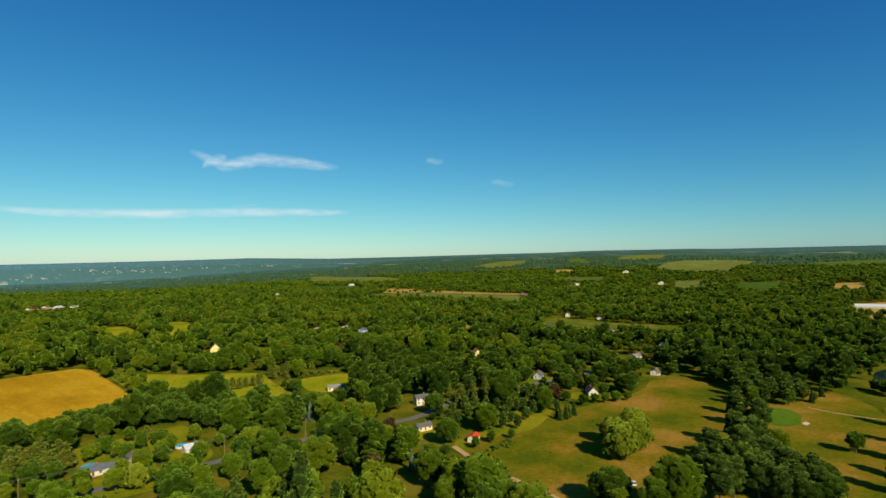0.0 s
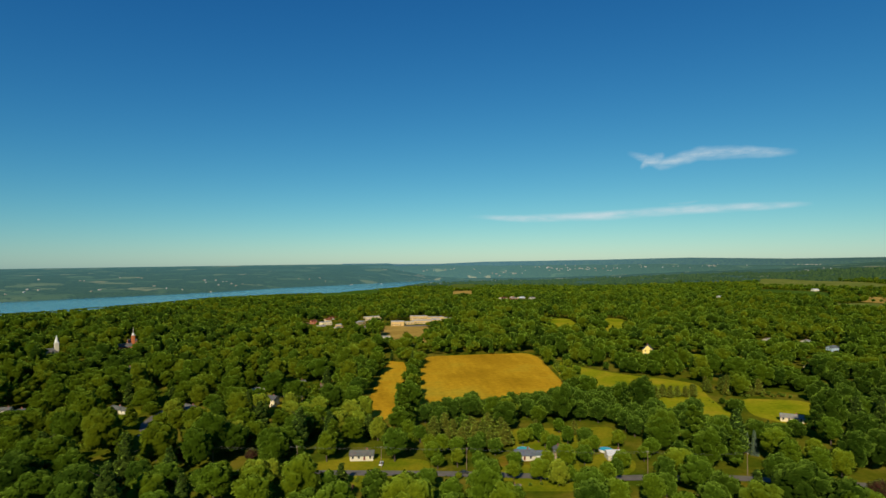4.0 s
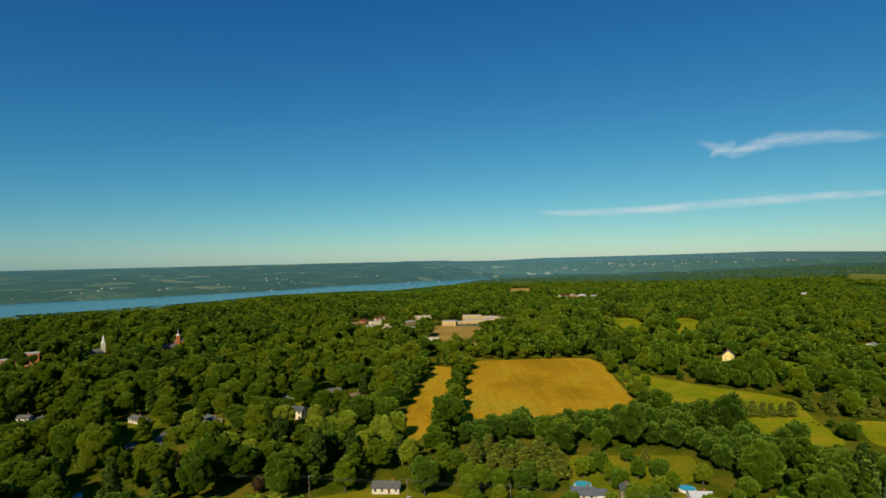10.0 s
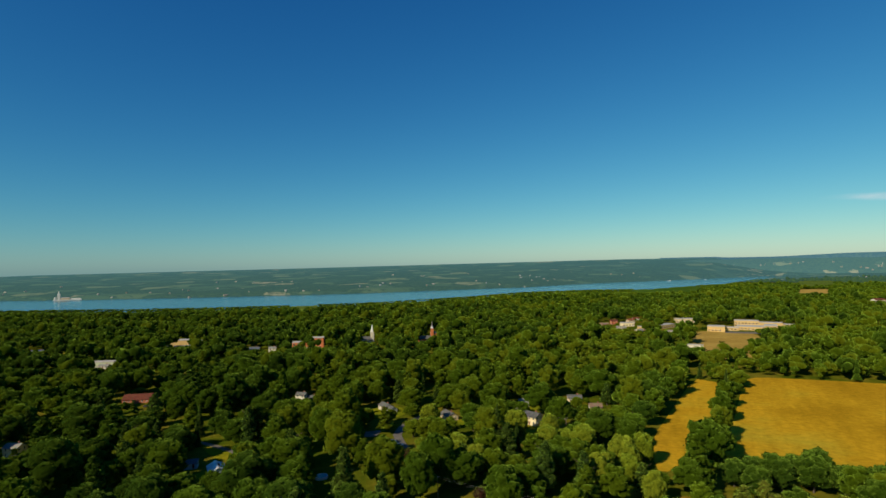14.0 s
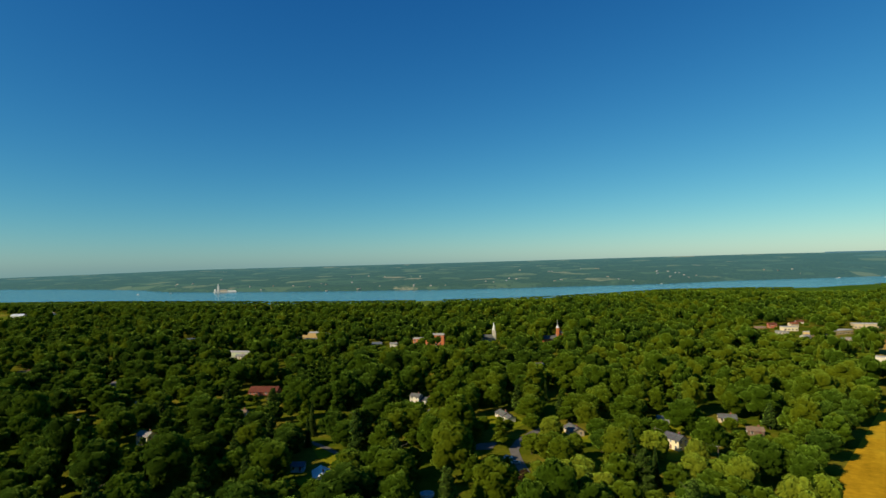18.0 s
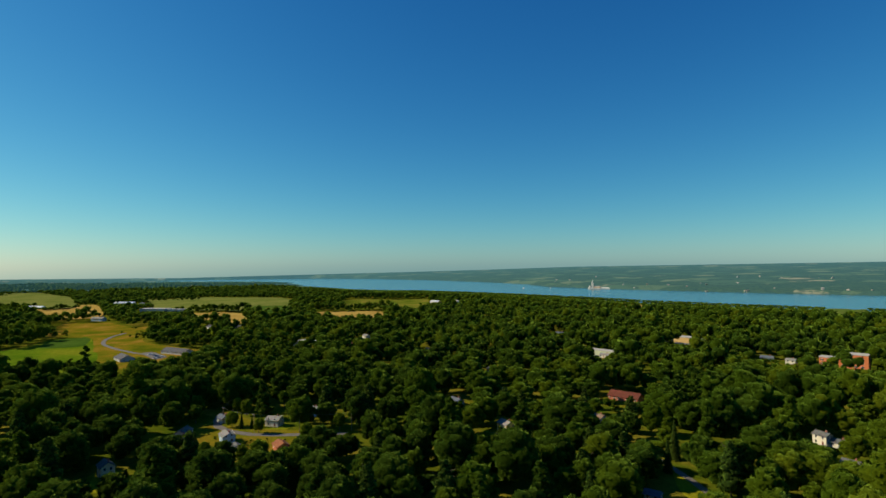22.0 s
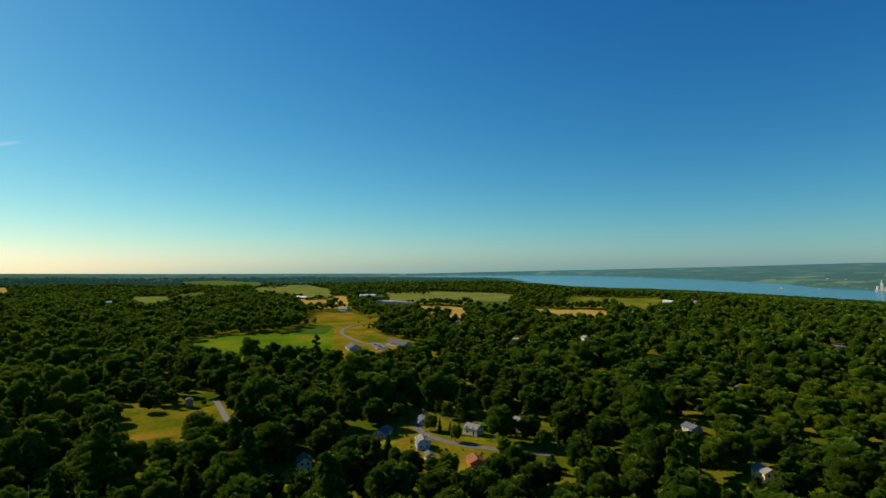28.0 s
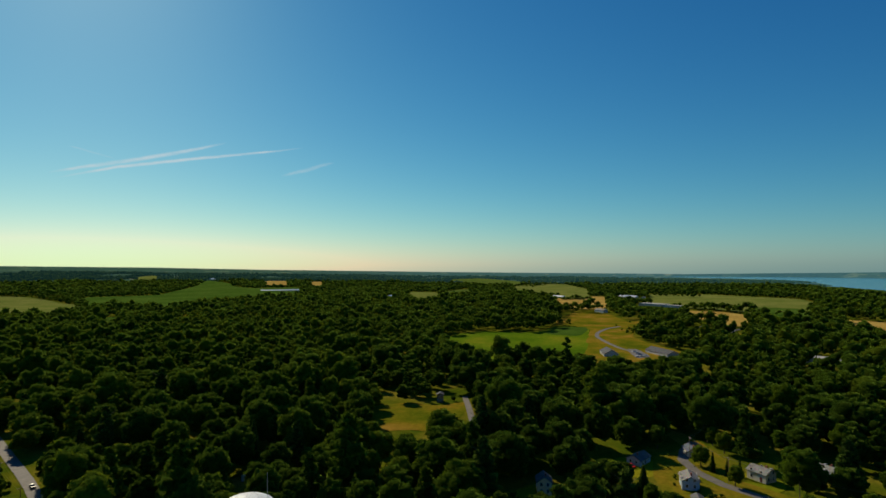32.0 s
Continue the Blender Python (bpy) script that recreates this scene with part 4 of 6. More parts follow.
def church(x, y, turn, white):
    root = tagged(new("church"), "white wooden church with a tiered steeple" if white else "brick church with a thin pointed spire", "church")
    wm = WALLS["white"] if white else M_REDBRICK
    part("nave", extruded([(-5, -1), (5, -1), (5, 6), (0, 10), (-5, 6)], (-14, 4)), wm, root)
    part("roof", roof_slab(-14, 4, 5, 6, 10, 0.5, 0.2), ROOFS["grey"], root)
    for i in range(4):
        for side, py in ((0, -5), (2, 5)):
            window_at(root, -12 + i * 4, py, 1.6, 1.1, 3.0, side)
    if white:
        part("tower", box(3.7, -2.4, -1, 8.5, 2.4, 17.0), wm, root)
        for nm, r0, r1, z0, z1, k in (("belfry", 2.2, 2.0, 17.0, 20.6, 8), ("lantern", 1.4, 1.2, 20.6, 23.6, 8), ("spire", 1.1, 0.05, 23.6, 28.0, 8)):
            o = part(nm, frustum(r0, r1, z0, z1, k, turn=0.39), M_TRIM, root)
            o.matrix_local = pose(6.1, 0, 0)
        o = part("cornice", box(3.4, -2.7, 16.7, 8.8, 2.7, 17.2), M_TRIM, root)
    else:
        part("tower", box(4.4, -1.8, -1, 8.0, 1.8, 21.0), wm, root)
        part("cornice", box(4.15, -2.05, 20.7, 8.25, 2.05, 21.3), M_TRIM, root)
        for nm, r0, r1, z0, z1, k, m in (("belfry", 1.7, 1.3, 21.3, 23.6, 8, M_TRIM), ("spire", 0.9, 0.04, 23.6, 33.0, 8, M_COPPERGREY)):
            o = part(nm, frustum(r0, r1, z0, z1, k, turn=0.39), m, root)
            o.matrix_local = pose(6.2, 0, 0)
    root.matrix_world = pose(x, y, lift(x, y), 0, 0, turn) @ Matrix.Scale(0.86, 4)
    lane_to(x, y, 10, 45)


church(-356, 712, 40, True)
church(-286, 745, 40, False)


def block(name, x, y, turn, parts, label, category, wall, windows=True, clear=40):
    """A flat-roofed building of several blocks: x0, y0, x1, y1, height each."""
    root = tagged(new(name), label, category)
    for x0, y0, x1, y1, h in parts:
        part("wall", box(x0, y0, -1, x1, y1, h), wall, root)
        part("roof", box(x0 - 0.2, y0 - 0.2, h + 0.003, x1 + 0.2, y1 + 0.2, h + 0.5), M_FLATROOF, root)
        if windows:
            for k in range(int((x1 - x0) / 4.5)):
                for lv in range(max(1, int(h / 3.6))):
                    window_at(root, x0 + 2.2 + k * 4.5, y0, 1.2 + lv * 3.5, 2.4, 1.5, 0)
    root.matrix_world = pose(x, y, lift(x, y), 0, 0, turn)
    for x0, y0, x1, y1, h in parts:
        c = root.matrix_world @ Vector(((x0 + x1) / 2, (y0 + y1) / 2, 0))
        lane_to(c.x, c.y, max(x1 - x0, y1 - y0) / 2 + 3, clear)
    return root


block("brick_school", -380, 636, 33, ((-10, -6, 10, 8, 15.5), (-26, -5, -10.2, 7, 11.0)), "red brick school with a pale flat roof and low wing", "school", M_REDBRICK, clear=14)
block("school", 88, 1012, -3, ((-48, -46, -26, -28, 7), (-16, 30, 16, 46, 9), (16.2, 32, 46, 44, 7), (-12, -14, 22, 8, 5), (22.2, -6, 38, 22, 6), (-25, -24, -9, -12, 4), (46.2, 34, 62, 45, 5)), "large tan school complex with pale flat roofs", "school", M_TANBRICK, clear=85)
block("field_house", 22, 800, 0, ((-12, -4, 12, 4, 4),), "long white shed at the edge of the playing field", "shed", WALLS["white"], False, clear=30)
block("shopping_row", -30, 985, 55, ((-34, -6, 34, 6, 5),), "long low shop building with a pale roof", "shop", M_TANBRICK, clear=20)
block("shop", -75, 1010, 30, ((-9, -6, 9, 6, 5),), "small pale shop under a flat roof", "shop", WALLS["cream"], clear=15)
block("shop", 5, 1090, 20, ((-16, -7, 16, 7, 6),), "pale shop building with flat roof", "shop", WALLS["tan"], clear=20)
block("warehouse", -590, 610, 35, ((-22, -8, 22, 8, 7), (24, -6, 40, 6, 5)), "long tan building with a pale flat roof", "warehouse", M_TANBRICK, False, clear=4)
block("warehouse", -520, 470, 30, ((-14, -5, 14, 5, 6),), "low pale green building among trees", "warehouse", WALLS["green"], False, clear=3)
block("farm_building", -1322, -148, 70, ((-40, -12, 20, 12, 7), (22, -9, 60, 9, 6)), "wide grey farm building with a pale roof", "barn", WALLS["grey"], False, clear=120)
block("apartment_house", -700, 165, 70, ((-20, -7, 20, 7, 5),), "low building with pale roof among trees", "building", WALLS["tan"], False, clear=12)


def barn(x, y, turn, length, depth, wall, roof, label, clear=120):
    root = tagged(new("barn"), label, "barn", "far barns")
    half, eave = depth / 2, 4.5
    part("wall", extruded([(-half, -1), (half, -1), (half, eave), (0, eave + half * 0.5), (-half, eave)], (-length / 2, length / 2)), WALLS[wall], root)
    part("roof", roof_slab(-length / 2, length / 2, half, eave, eave + half * 0.5, 0.5, 0.2), ROOFS[roof], root)
    part("door", box(length / 2 - 0.02, -1.8, 0, length / 2 + 0.06, 1.8, 3.6), M_GARAGE, root)
    root.matrix_world = pose(x, y, lift(x, y), 0, 0, turn)
    lane_to(x, y, max(length, depth) / 2 + 6, clear)


for bx, by, bt, bl, bd, bw, br, lb in (
        (-1270, -870, 20, 34, 14, "white", "white", "white barn with a bright roof at the woods' edge"),
        (-1613, -297, 80, 40, 14, "white", "white", "white farm buildings among fields"),
        (-1570, -250, 10, 24, 12, "white", "pale", "white farm buildings among fields"),
        (-1640, -330, 30, 18, 12, "white", "white", "white farm buildings among fields"),
        (-1380, 486, 40, 26, 12, "white", "white", "white barn in the lakeside fields"),
        (-1360, 540, 10, 16, 12, "white", "pale", "small white barn in the lakeside fields"),
        (-1137, -208, 60, 26, 10, "blue", "pale", "low pale shed beside rough ground"),
        (-1570, -490, 60, 56, 12, "white", "white", "long white shed in a bare field"),
        (-1330, -1440, -42, 130, 13, "white", "white", "very long white poultry shed in a green field"),
        (-1600, -2300, 30, 30, 14, "white", "white", "white farm on a distant rise"),
        (1292, 60, 100, 60, 16, "white", "white", "long white arched shed at the woods' edge"),
        (1382, 876, 30, 40, 14, "white", "red", "white and red farm buildings beside a field"),
        (1340, 845, 60, 24, 12, "brick", "pale", "red barn beside a field"),
        (2149, 879, 20, 70, 20, "white", "white", "large white sheds on a far slope"),
        (1764, 609, 15, 36, 14, "white", "white", "long white shed on a far slope"),
        (1709, 871, 40, 30, 12, "white", "grey", "white farmhouse on a far slope"),
        (392, 1700, 30, 24, 14, "white", "red", "low white building with a red roof"),
        (418, 1676, 20, 20, 12, "brick", "pale", "low brick building among trees"),
        (446, 1692, 40, 26, 14, "tan", "white", "low tan building with a bright roof"),
        (476, 1668, 10, 18, 12, "white", "pale", "low white building among trees"),
        (430, 1740, 60, 16, 11, "white", "orange", "white building with an orange-brown roof"),
        (1450, 1720, 10, 22, 12, "white", "white", "white barn on a far slope"),
        (1010, 1560, 10, 14, 10, "white", "white", "small white barn among woods")):
    barn(bx, by, bt, bl, bd, bw, br, lb)
house(536, 612, 10, 13, 9, 2, "blue", "blue", "blue house with a blue roof among trees", clear=40)
house(521, 700, 30, 14, 9, 1, "white", "pale", "white house with a pale roof among trees", clear=40)
house(559, 680, 30, 16, 9, 1, "white", "pale", "white house with a bright roof among trees", clear=40)
house(894, 474, 30, 14, 9, 2, "white", "grey", "white house beside wet grassland", clear=50)
house(878, 407, 30, 14, 9, 1, "white", "pale", "low white house beside wet grassland", clear=50)
house(719, 667, 10, 12, 9, 1, "white", "grey", "white house showing above the trees", clear=40)
house(590, 392, 20, 11, 8, 2, "white", "grey", "white house with a steep grey roof", rise=0.9, clear=30)
house(577, 351, 50, 11, 8, 1, "tan", "brown", "tan house with brown roof", clear=30)
house(733, 320, 50, 16, 9, 1, "tan", "brown", "tan farmhouse beside wet grassland", clear=40)
house(559, 218, 10, 14, 8, 1, "white", "pale", "white bungalow under trees", clear=26)
house(-511, 467, 30, 12, 8, 1, "white", "pale", "white house among dense trees", clear=34)
house(-450, 610, 40, 14, 9, 1, "blue", "blue", "house with a blue-grey roof beside the brick school", clear=24)
house(-226, 502, 20, 8, 7, 1, "grey", "grey", "grey house half hidden by trees", clear=8)
house(-232, 560, 20, 8, 7, 2, "cream", "grey", "cream house half hidden by trees", clear=8)
house(-29, 491, 20, 10, 7, 1, "brown", "brown", "brown house half hidden by trees", clear=20)
house(-305, 800, 40, 12, 9, 2, "brick", "grey", "brick house near the church", clear=30)

for hx, hy, ht, hl, hd, hs, hw, hr, hlabel in (
        (-74, 1112, 20, 12, 8, 1, "white", "red", "white house with a red roof near the school"),
        (-9, 931, 10, 12, 8, 1, "cream", "pale", "cream bungalow near the school"),
        (-49, 936, 60, 14, 8, 1, "white", "pale", "long white bungalow near the school"),
        (-98, 1031, 30, 13, 9, 2, "brick", "red", "brick house with a red roof among trees"),
        (-108, 1001, 20, 16, 9, 1, "brick", "brown", "low brick house with a brown roof"),
        (-75, 1052, 40, 14, 9, 2, "tan", "orange", "tan two-storey house with an orange-brown roof"),
        (-77, 962, 10, 18, 9, 1, "white", "pale", "long white shop with a pale roof"),
        (-548, 590, 35, 24, 10, 1, "tan", "pale", "long low tan building among trees"),
        (-692, 503, 30, 18, 9, 1, "grey", "blue", "grey house with a blue-grey roof"),
        (-231, 434, 10, 9, 7, 2, "white", "grey", "narrow white house with a grey gable"),
        (-217, 585, 40, 9, 7, 2, "white", "pale", "white house showing between trees"),
        (-47, 509, 20, 12, 8, 1, "tan", "grey", "tan bungalow half hidden by trees"),
        (-76, 485, 30, 11, 8, 1, "grey", "pale", "grey bungalow half hidden by trees"),
        (-385, 311, 15, 9, 7, 1, "grey", "pale", "small grey house deep among trees"),
        (-600, 300, 40, 14, 8, 1, "tan", "brown", "tan house deep among trees"),
        (-470, 330, 20, 12, 8, 1, "white", "grey", "white cottage deep among trees"),
        (460, 450, 20, 12, 8, 1, "white", "pale", "white bungalow among dense trees"),
        (430, 520, 40, 11, 8, 1, "tan", "brown", "tan house among dense trees")):
    house(hx, hy, ht, hl, hd, hs, hw, hr, hlabel, clear=26 if hy > 900 else 15)


def water_tower(x, y, radius, top):
    """An elevated tank: a white flattened dome of panels on a flaring pedestal."""
    root = tagged(new("water_tower"), "white water tower with a faceted dome and thin mast", "water tower")
    white = plain("white_tank_paint", (0.78, 0.78, 0.76), 0.35, vary=0.06, scale=0.4)
    mid = top - radius * 0.42
    part("pedestal", frustum(3.2, 2.4, -1, mid - 9, 24), white, root)
    part("bowl", frustum(2.4, radius, mid - 9, mid - 3, 32), white, root)
    part("side_wall", frustum(radius, radius, mid - 3, mid, 32), white, root)
    part("inner_shell", frustum(radius * 0.985, radius * 0.5, mid, mid + radius * 0.3, 32), M_COPPERGREY, root)
    k, rings = 16, 4
    for j in range(rings):
        a0, a1 = [math.radians(90 * q / rings) for q in (j, j + 1)]
        for i in range(k):
            bm = bmesh.new()
            q0, q1 = i * 6.2832 / k + 0.008, (i + 1) * 6.2832 / k - 0.008
            vs = [bm.verts.new((math.cos(a) * math.cos(q) * radius, math.cos(a) * math.sin(q) * radius, mid + math.sin(a) * (top - mid))) for a, q in ((a0, q0), (a0, q1), (a1 - 0.006, q1), (a1 - 0.006, q0))]
            bm.faces.new(vs)
            part("panel", bm, white, root)
    part("hatch", frustum(0.6, 0.5, top - 1.0, top - 0.2, 12), M_COPPERGREY, root).matrix_local = pose(1.6, -2.2, 0)
    part("antenna_mast", frustum(0.12, 0.05, mid, top + 5.2, 8), M_COPPERGREY, root).matrix_local = pose(-radius * 0.52, radius * 0.5, 0)
    root.matrix_world = pose(x, y, lift(x, y), 0, 0, 25)


water_tower(-160, 45, 7.8, 32.1)


def cement_plant(x, y, turn):
    root = tagged(new("cement_plant"), "pale industrial plant with a tall tower on the lake shore", "factory")
    pale = plain("pale_concrete", (0.72, 0.70, 0.64), 0.8, vary=0.12, scale=0.05)
    part("tower", box(-9, -8, -4, 9, 8, 52), pale, root)
    part("stack", frustum(4, 3, 52, 74, 12), pale, root)
    part("silo", frustum(9, 9, -4, 26, 16), pale, root).matrix_local = pose(-24, 0, 0)
    part("hall", extruded([(-14, -4), (14, -4), (14, 16), (0, 21), (-14, 16)], (14, 74)), WALLS["tan"], root)
    part("hall_roof", roof_slab(14, 74, 14, 16, 21, 1.0, 0.5), M_FLATROOF, root)
    part("shed", extruded([(-11, -4), (11, -4), (11, 8), (0, 12), (-11, 8)], (80, 150)), pale, root)
    part("yard_wall", box(-40, -18, -4, 160, -17, 4), pale, root)
    root.matrix_world = pose(x, y, -5, 0, 0, turn) @ Matrix.Scale(0.44, 4)


cement_plant(-2070, 1310, 53)

# ---- wires, poles, vehicles, pools, solar panels ----
M_POLE = plain("weathered_pole_wood", (0.24, 0.17, 0.11), 0.95, vary=0.3, scale=2)
M_WIRE = plain("grey_wire", (0.25, 0.25, 0.26), 0.4, 0.6)


def utility_pole(x, y, turn, tall=11.0):
    root = tagged(new("utility_pole"), "weathered wooden utility pole with a crossarm", "pole", "utility poles")
    part("mast", frustum(0.17, 0.11, -1, tall, 8), M_POLE, root)
    arm = part("crossarm", box(-1.2, -0.06, tall - 0.7, 1.2, 0.06, tall - 0.55), M_POLE, root)
    for q in (-1.05, -0.4, 0.4, 1.05):
        part("insulator", frustum(0.06, 0.05, tall - 0.55, tall - 0.35, 6), M_TRIM, root).matrix_local = pose(q, 0, 0)
    root.matrix_world = pose(x, y, lift(x, y), 0, 0, turn)
    return root


def wire(a, b, sag=0.9, offset=(0, 0)):
    bm = bmesh.new()
    a, b = Vector(a), Vector(b)
    last = None
    for i in range(13):
        u = i / 12
        p = a.lerp(b, u) - Vector((0, 0, sag * 4 * u * (1 - u)))
        ring = [bm.verts.new(p + Vector((0, math.cos(q) * 0.025, math.sin(q) * 0.025))) for q in (0, 2.1, 4.2)]
        if last:
            for k in range(3):
                bm.faces.new((last[k], last[(k + 1) % 3], ring[(k + 1) % 3], ring[k]))
        last = ring
    me = bpy.data.meshes.new("wire")
    bm.to_mesh(me)
    bm.free()
    me.materials.append(M_WIRE)
    tagged(new("wire", me), "thin grey overhead wire between utility poles", "wire", "overhead wires")


for line, turn in (([(-62, 318), (-20, 313), (22, 307), (64, 300), (106, 291), (150, 284), (196, 276)], 82), ([(-166, -206), (-158, -160), (-152, -118), (-147, -78)], 10), ([(-388, 118), (-356, 116), (-335, 136), (-329, 162), (-324, 192)], 30), ([(-281, 244), (-262, 262)], 30), ([(-33, 424), (-66, 436)], 60)):
    for p in line:
        utility_pole(p[0], p[1], turn)
    for p, q in zip(line, line[1:]):
        for k in (-0.9, 0.9):
            o = Vector((math.cos(radians(turn)), math.sin(radians(turn)), 0)) * k
            wire(Vector((*p, 10.6)) + o, Vector((*q, 10.6)) + o)

M_TYRE = plain("tyre_rubber", (0.02, 0.02, 0.02), 0.9)
PAINT = {n: plain(n + "_car_paint", c, 0.3, 0.1, 0.03) for n, c in (("red", (0.55, 0.02, 0.015)), ("black", (0.02, 0.02, 0.022)), ("white", (0.75, 0.75, 0.74)), ("silver", (0.42, 0.43, 0.44)), ("blue", (0.05, 0.12, 0.3)))}


def car(x, y, turn, colour):
    root = tagged(new("car"), "%s car parked beside a house or road" % colour, "car", "parked cars")
    m = PAINT[colour]
    part("body", extruded([(-0.88, 0.28), (0.88, 0.28), (0.9, 0.62), (0.82, 0.88), (-0.82, 0.88), (-0.9, 0.62)], (-2.2, 2.2)), m, root)
    bm = bmesh.new()
    lo = [bm.verts.new(p) for p in ((-1.7, -0.78, 0.88), (1.1, -0.78, 0.88), (1.1, 0.78, 0.88), (-1.7, 0.78, 0.88))]
    hi = [bm.verts.new(p) for p in ((-1.25, -0.62, 1.42), (0.35, -0.62, 1.42), (0.35, 0.62, 1.42), (-1.25, 0.62, 1.42))]
    for i in range(4):
        bm.faces.new((lo[i], lo[(i + 1) % 4], hi[(i + 1) % 4], hi[i]))
    part("window_band", bm, M_GLASS, root)
    part("roof", box(-1.27, -0.64, 1.42, 0.37, 0.64, 1.47), m, root)
    for wx in (-1.35, 1.35):
        for wy in (-0.8, 0.8):
            bm = frustum(0.32, 0.32, -0.1, 0.1, 14)
            bmesh.ops.rotate(bm, verts=bm.verts[:], matrix=Matrix.Rotation(radians(90), 3, "X"))
            part("wheel", bm, M_TYRE, root).matrix_local = pose(wx, wy, 0.32)
    root.matrix_world = pose(x, y, lift(x, y) + 0.17, 0, 0, turn)


for cx, cy, ct, cc in ((-330, 96, 60, "red"), (-323, 381, 20, "red"), (-326, 378, 20, "black"), (62, 295, -8, "black"), (130, 281, -8, "black"), (-160, -106, 82, "black"), (-640, 8, 120, "white"), (-645, 11, 120, "silver"), (-650, 13, 120, "white"), (-656, 6, 120, "blue"), (-662, 2, 120, "silver"), (-670, -4, 120, "white"), (-120, 378, 40, "white"), (-113, 374, 40, "silver"), (22, 312, 80, "white"), (245, 99, 30, "white"), (252, 221, 30, "white"), (300, 262, 60, "silver"), (-352, 168, 30, "silver"), (-296, 142, 30, "white"), (90, 304, 80, "silver")):
    car(cx, cy, ct, cc)


def pool(x, y, r, label):
    root = tagged(new("swimming_pool"), label, "pool", "garden pools")
    blue = plain("pool_water", (0.05, 0.42, 0.55), 0.08, vary=0.1, spec=0.5)
    part("rim", frustum(r + 0.2, r + 0.2, -0.3, 1.15, 28), M_TRIM, root)
    part("pool_water", frustum(r, r, 0.9, 1.17, 28), blue, root)
    root.matrix_world = pose(x, y, lift(x, y), 0, 0, 0)
    lane_to(x, y, r + 3, 12)


pool(99, 324, 3.6, "round blue garden pool behind a house")
pool(143, 318, 3.4, "round pale garden pool with a white rim")
pool(-124, 320, 2.8, "small turquoise garden pool under trees")
for px, py, pw in ((701, 372, 12), (756, 430, 9), (776, 308, 10)):
    patch("pond", [(px - pw, py), (px, py + pw * 0.8), (px + pw, py + 4), (px + 2, py - pw * 0.7)], M_WATER, "small blue pond in wet grassland", "pond", up=1.1, open_=False)
patch("pond", [(593, 30), (618, 23), (626, 11), (514, 9), (526, 20), (545, 27)], M_POND, "dark pond beside the golf course", "pond", up=0.3)
ribbon("cart_path", [(437, 57), (430, 44), (429, 24), (432, 5)], 1.5, M_DIRT, "pale golf cart path on the grass", "path", up=0.26)
patch("parking_lot", [(-146, 388), (-138, 396), (-134, 384), (-142, 378)], M_ASPHALT, "small asphalt parking lot under trees", "parking lot", up=0.14, steps=1)
patch("parking_lot", [(-686, -18), (-692, -7), (-648, 20), (-630, 10)], M_ASPHALT, "asphalt parking lot between new houses", "parking lot", up=0.3, open_=False, steps=1)
patch("parking_lot", [(60, 975), (130, 980), (128, 960), (60, 955)], M_ASPHALT, "asphalt parking lot beside the school", "parking lot", up=0.3, open_=False, steps=1)
ribbon("road", [(-905, -96), (-870, -102), (-815, -97), (-771, -83), (-724, -53), (-685, -23), (-662, 4)], 5, M_ASPHALT, "new curved road over rough ground", "road", up=0.35)
ribbon("road", [(-980, 60), (-930, 50), (-880, 62), (-840, 90)], 7, M_ASPHALT, "country road between tree lines", "road", up=0.3, clear=8)


# ---- woods and trees ----
rng = np.random.default_rng(5)
PHI = (1 + 5 ** 0.5) / 2
ICO_V = np.array([(-1, PHI, 0), (1, PHI, 0), (-1, -PHI, 0), (1, -PHI, 0), (0, -1, PHI), (0, 1, PHI), (0, -1, -PHI), (0, 1, -PHI), (PHI, 0, -1), (PHI, 0, 1), (-PHI, 0, -1), (-PHI, 0, 1)]) / (1 + PHI ** 2) ** 0.5
ICO_F = np.array([(0, 11, 5), (0, 5, 1), (0, 1, 7), (0, 7, 10), (0, 10, 11), (1, 5, 9), (5, 11, 4), (11, 10, 2), (10, 7, 6), (7, 1, 8), (3, 9, 4), (3, 4, 2), (3, 2, 6), (3, 6, 8), (3, 8, 9), (4, 9, 5), (2, 4, 11), (6, 2, 10), (8, 6, 7), (9, 8, 1)])
OCT_V = np.array([(1, 0, 0), (-1, 0, 0), (0, 1, 0), (0, -1, 0), (0, 0, 1), (0, 0, -1.0)])
OCT_F = np.array([(0, 2, 4), (2, 1, 4), (1, 3, 4), (3, 0, 4), (2, 0, 5), (1, 2, 5), (3, 1, 5), (0, 3, 5)])


def turned(g):
    q = g.normal(size=4)
    w, x, y, z = q / np.linalg.norm(q)
    return np.array([(1 - 2 * (y * y + z * z), 2 * (x * y - z * w), 2 * (x * z + y * w)), (2 * (x * y + z * w), 1 - 2 * (x * x + z * z), 2 * (y * z - x * w)), (2 * (x * z - y * w), 2 * (y * z + x * w), 1 - 2 * (x * x + y * y))])


def unit(v):
    return v / (np.linalg.norm(v, axis=-1, keepdims=True) + 1e-9)


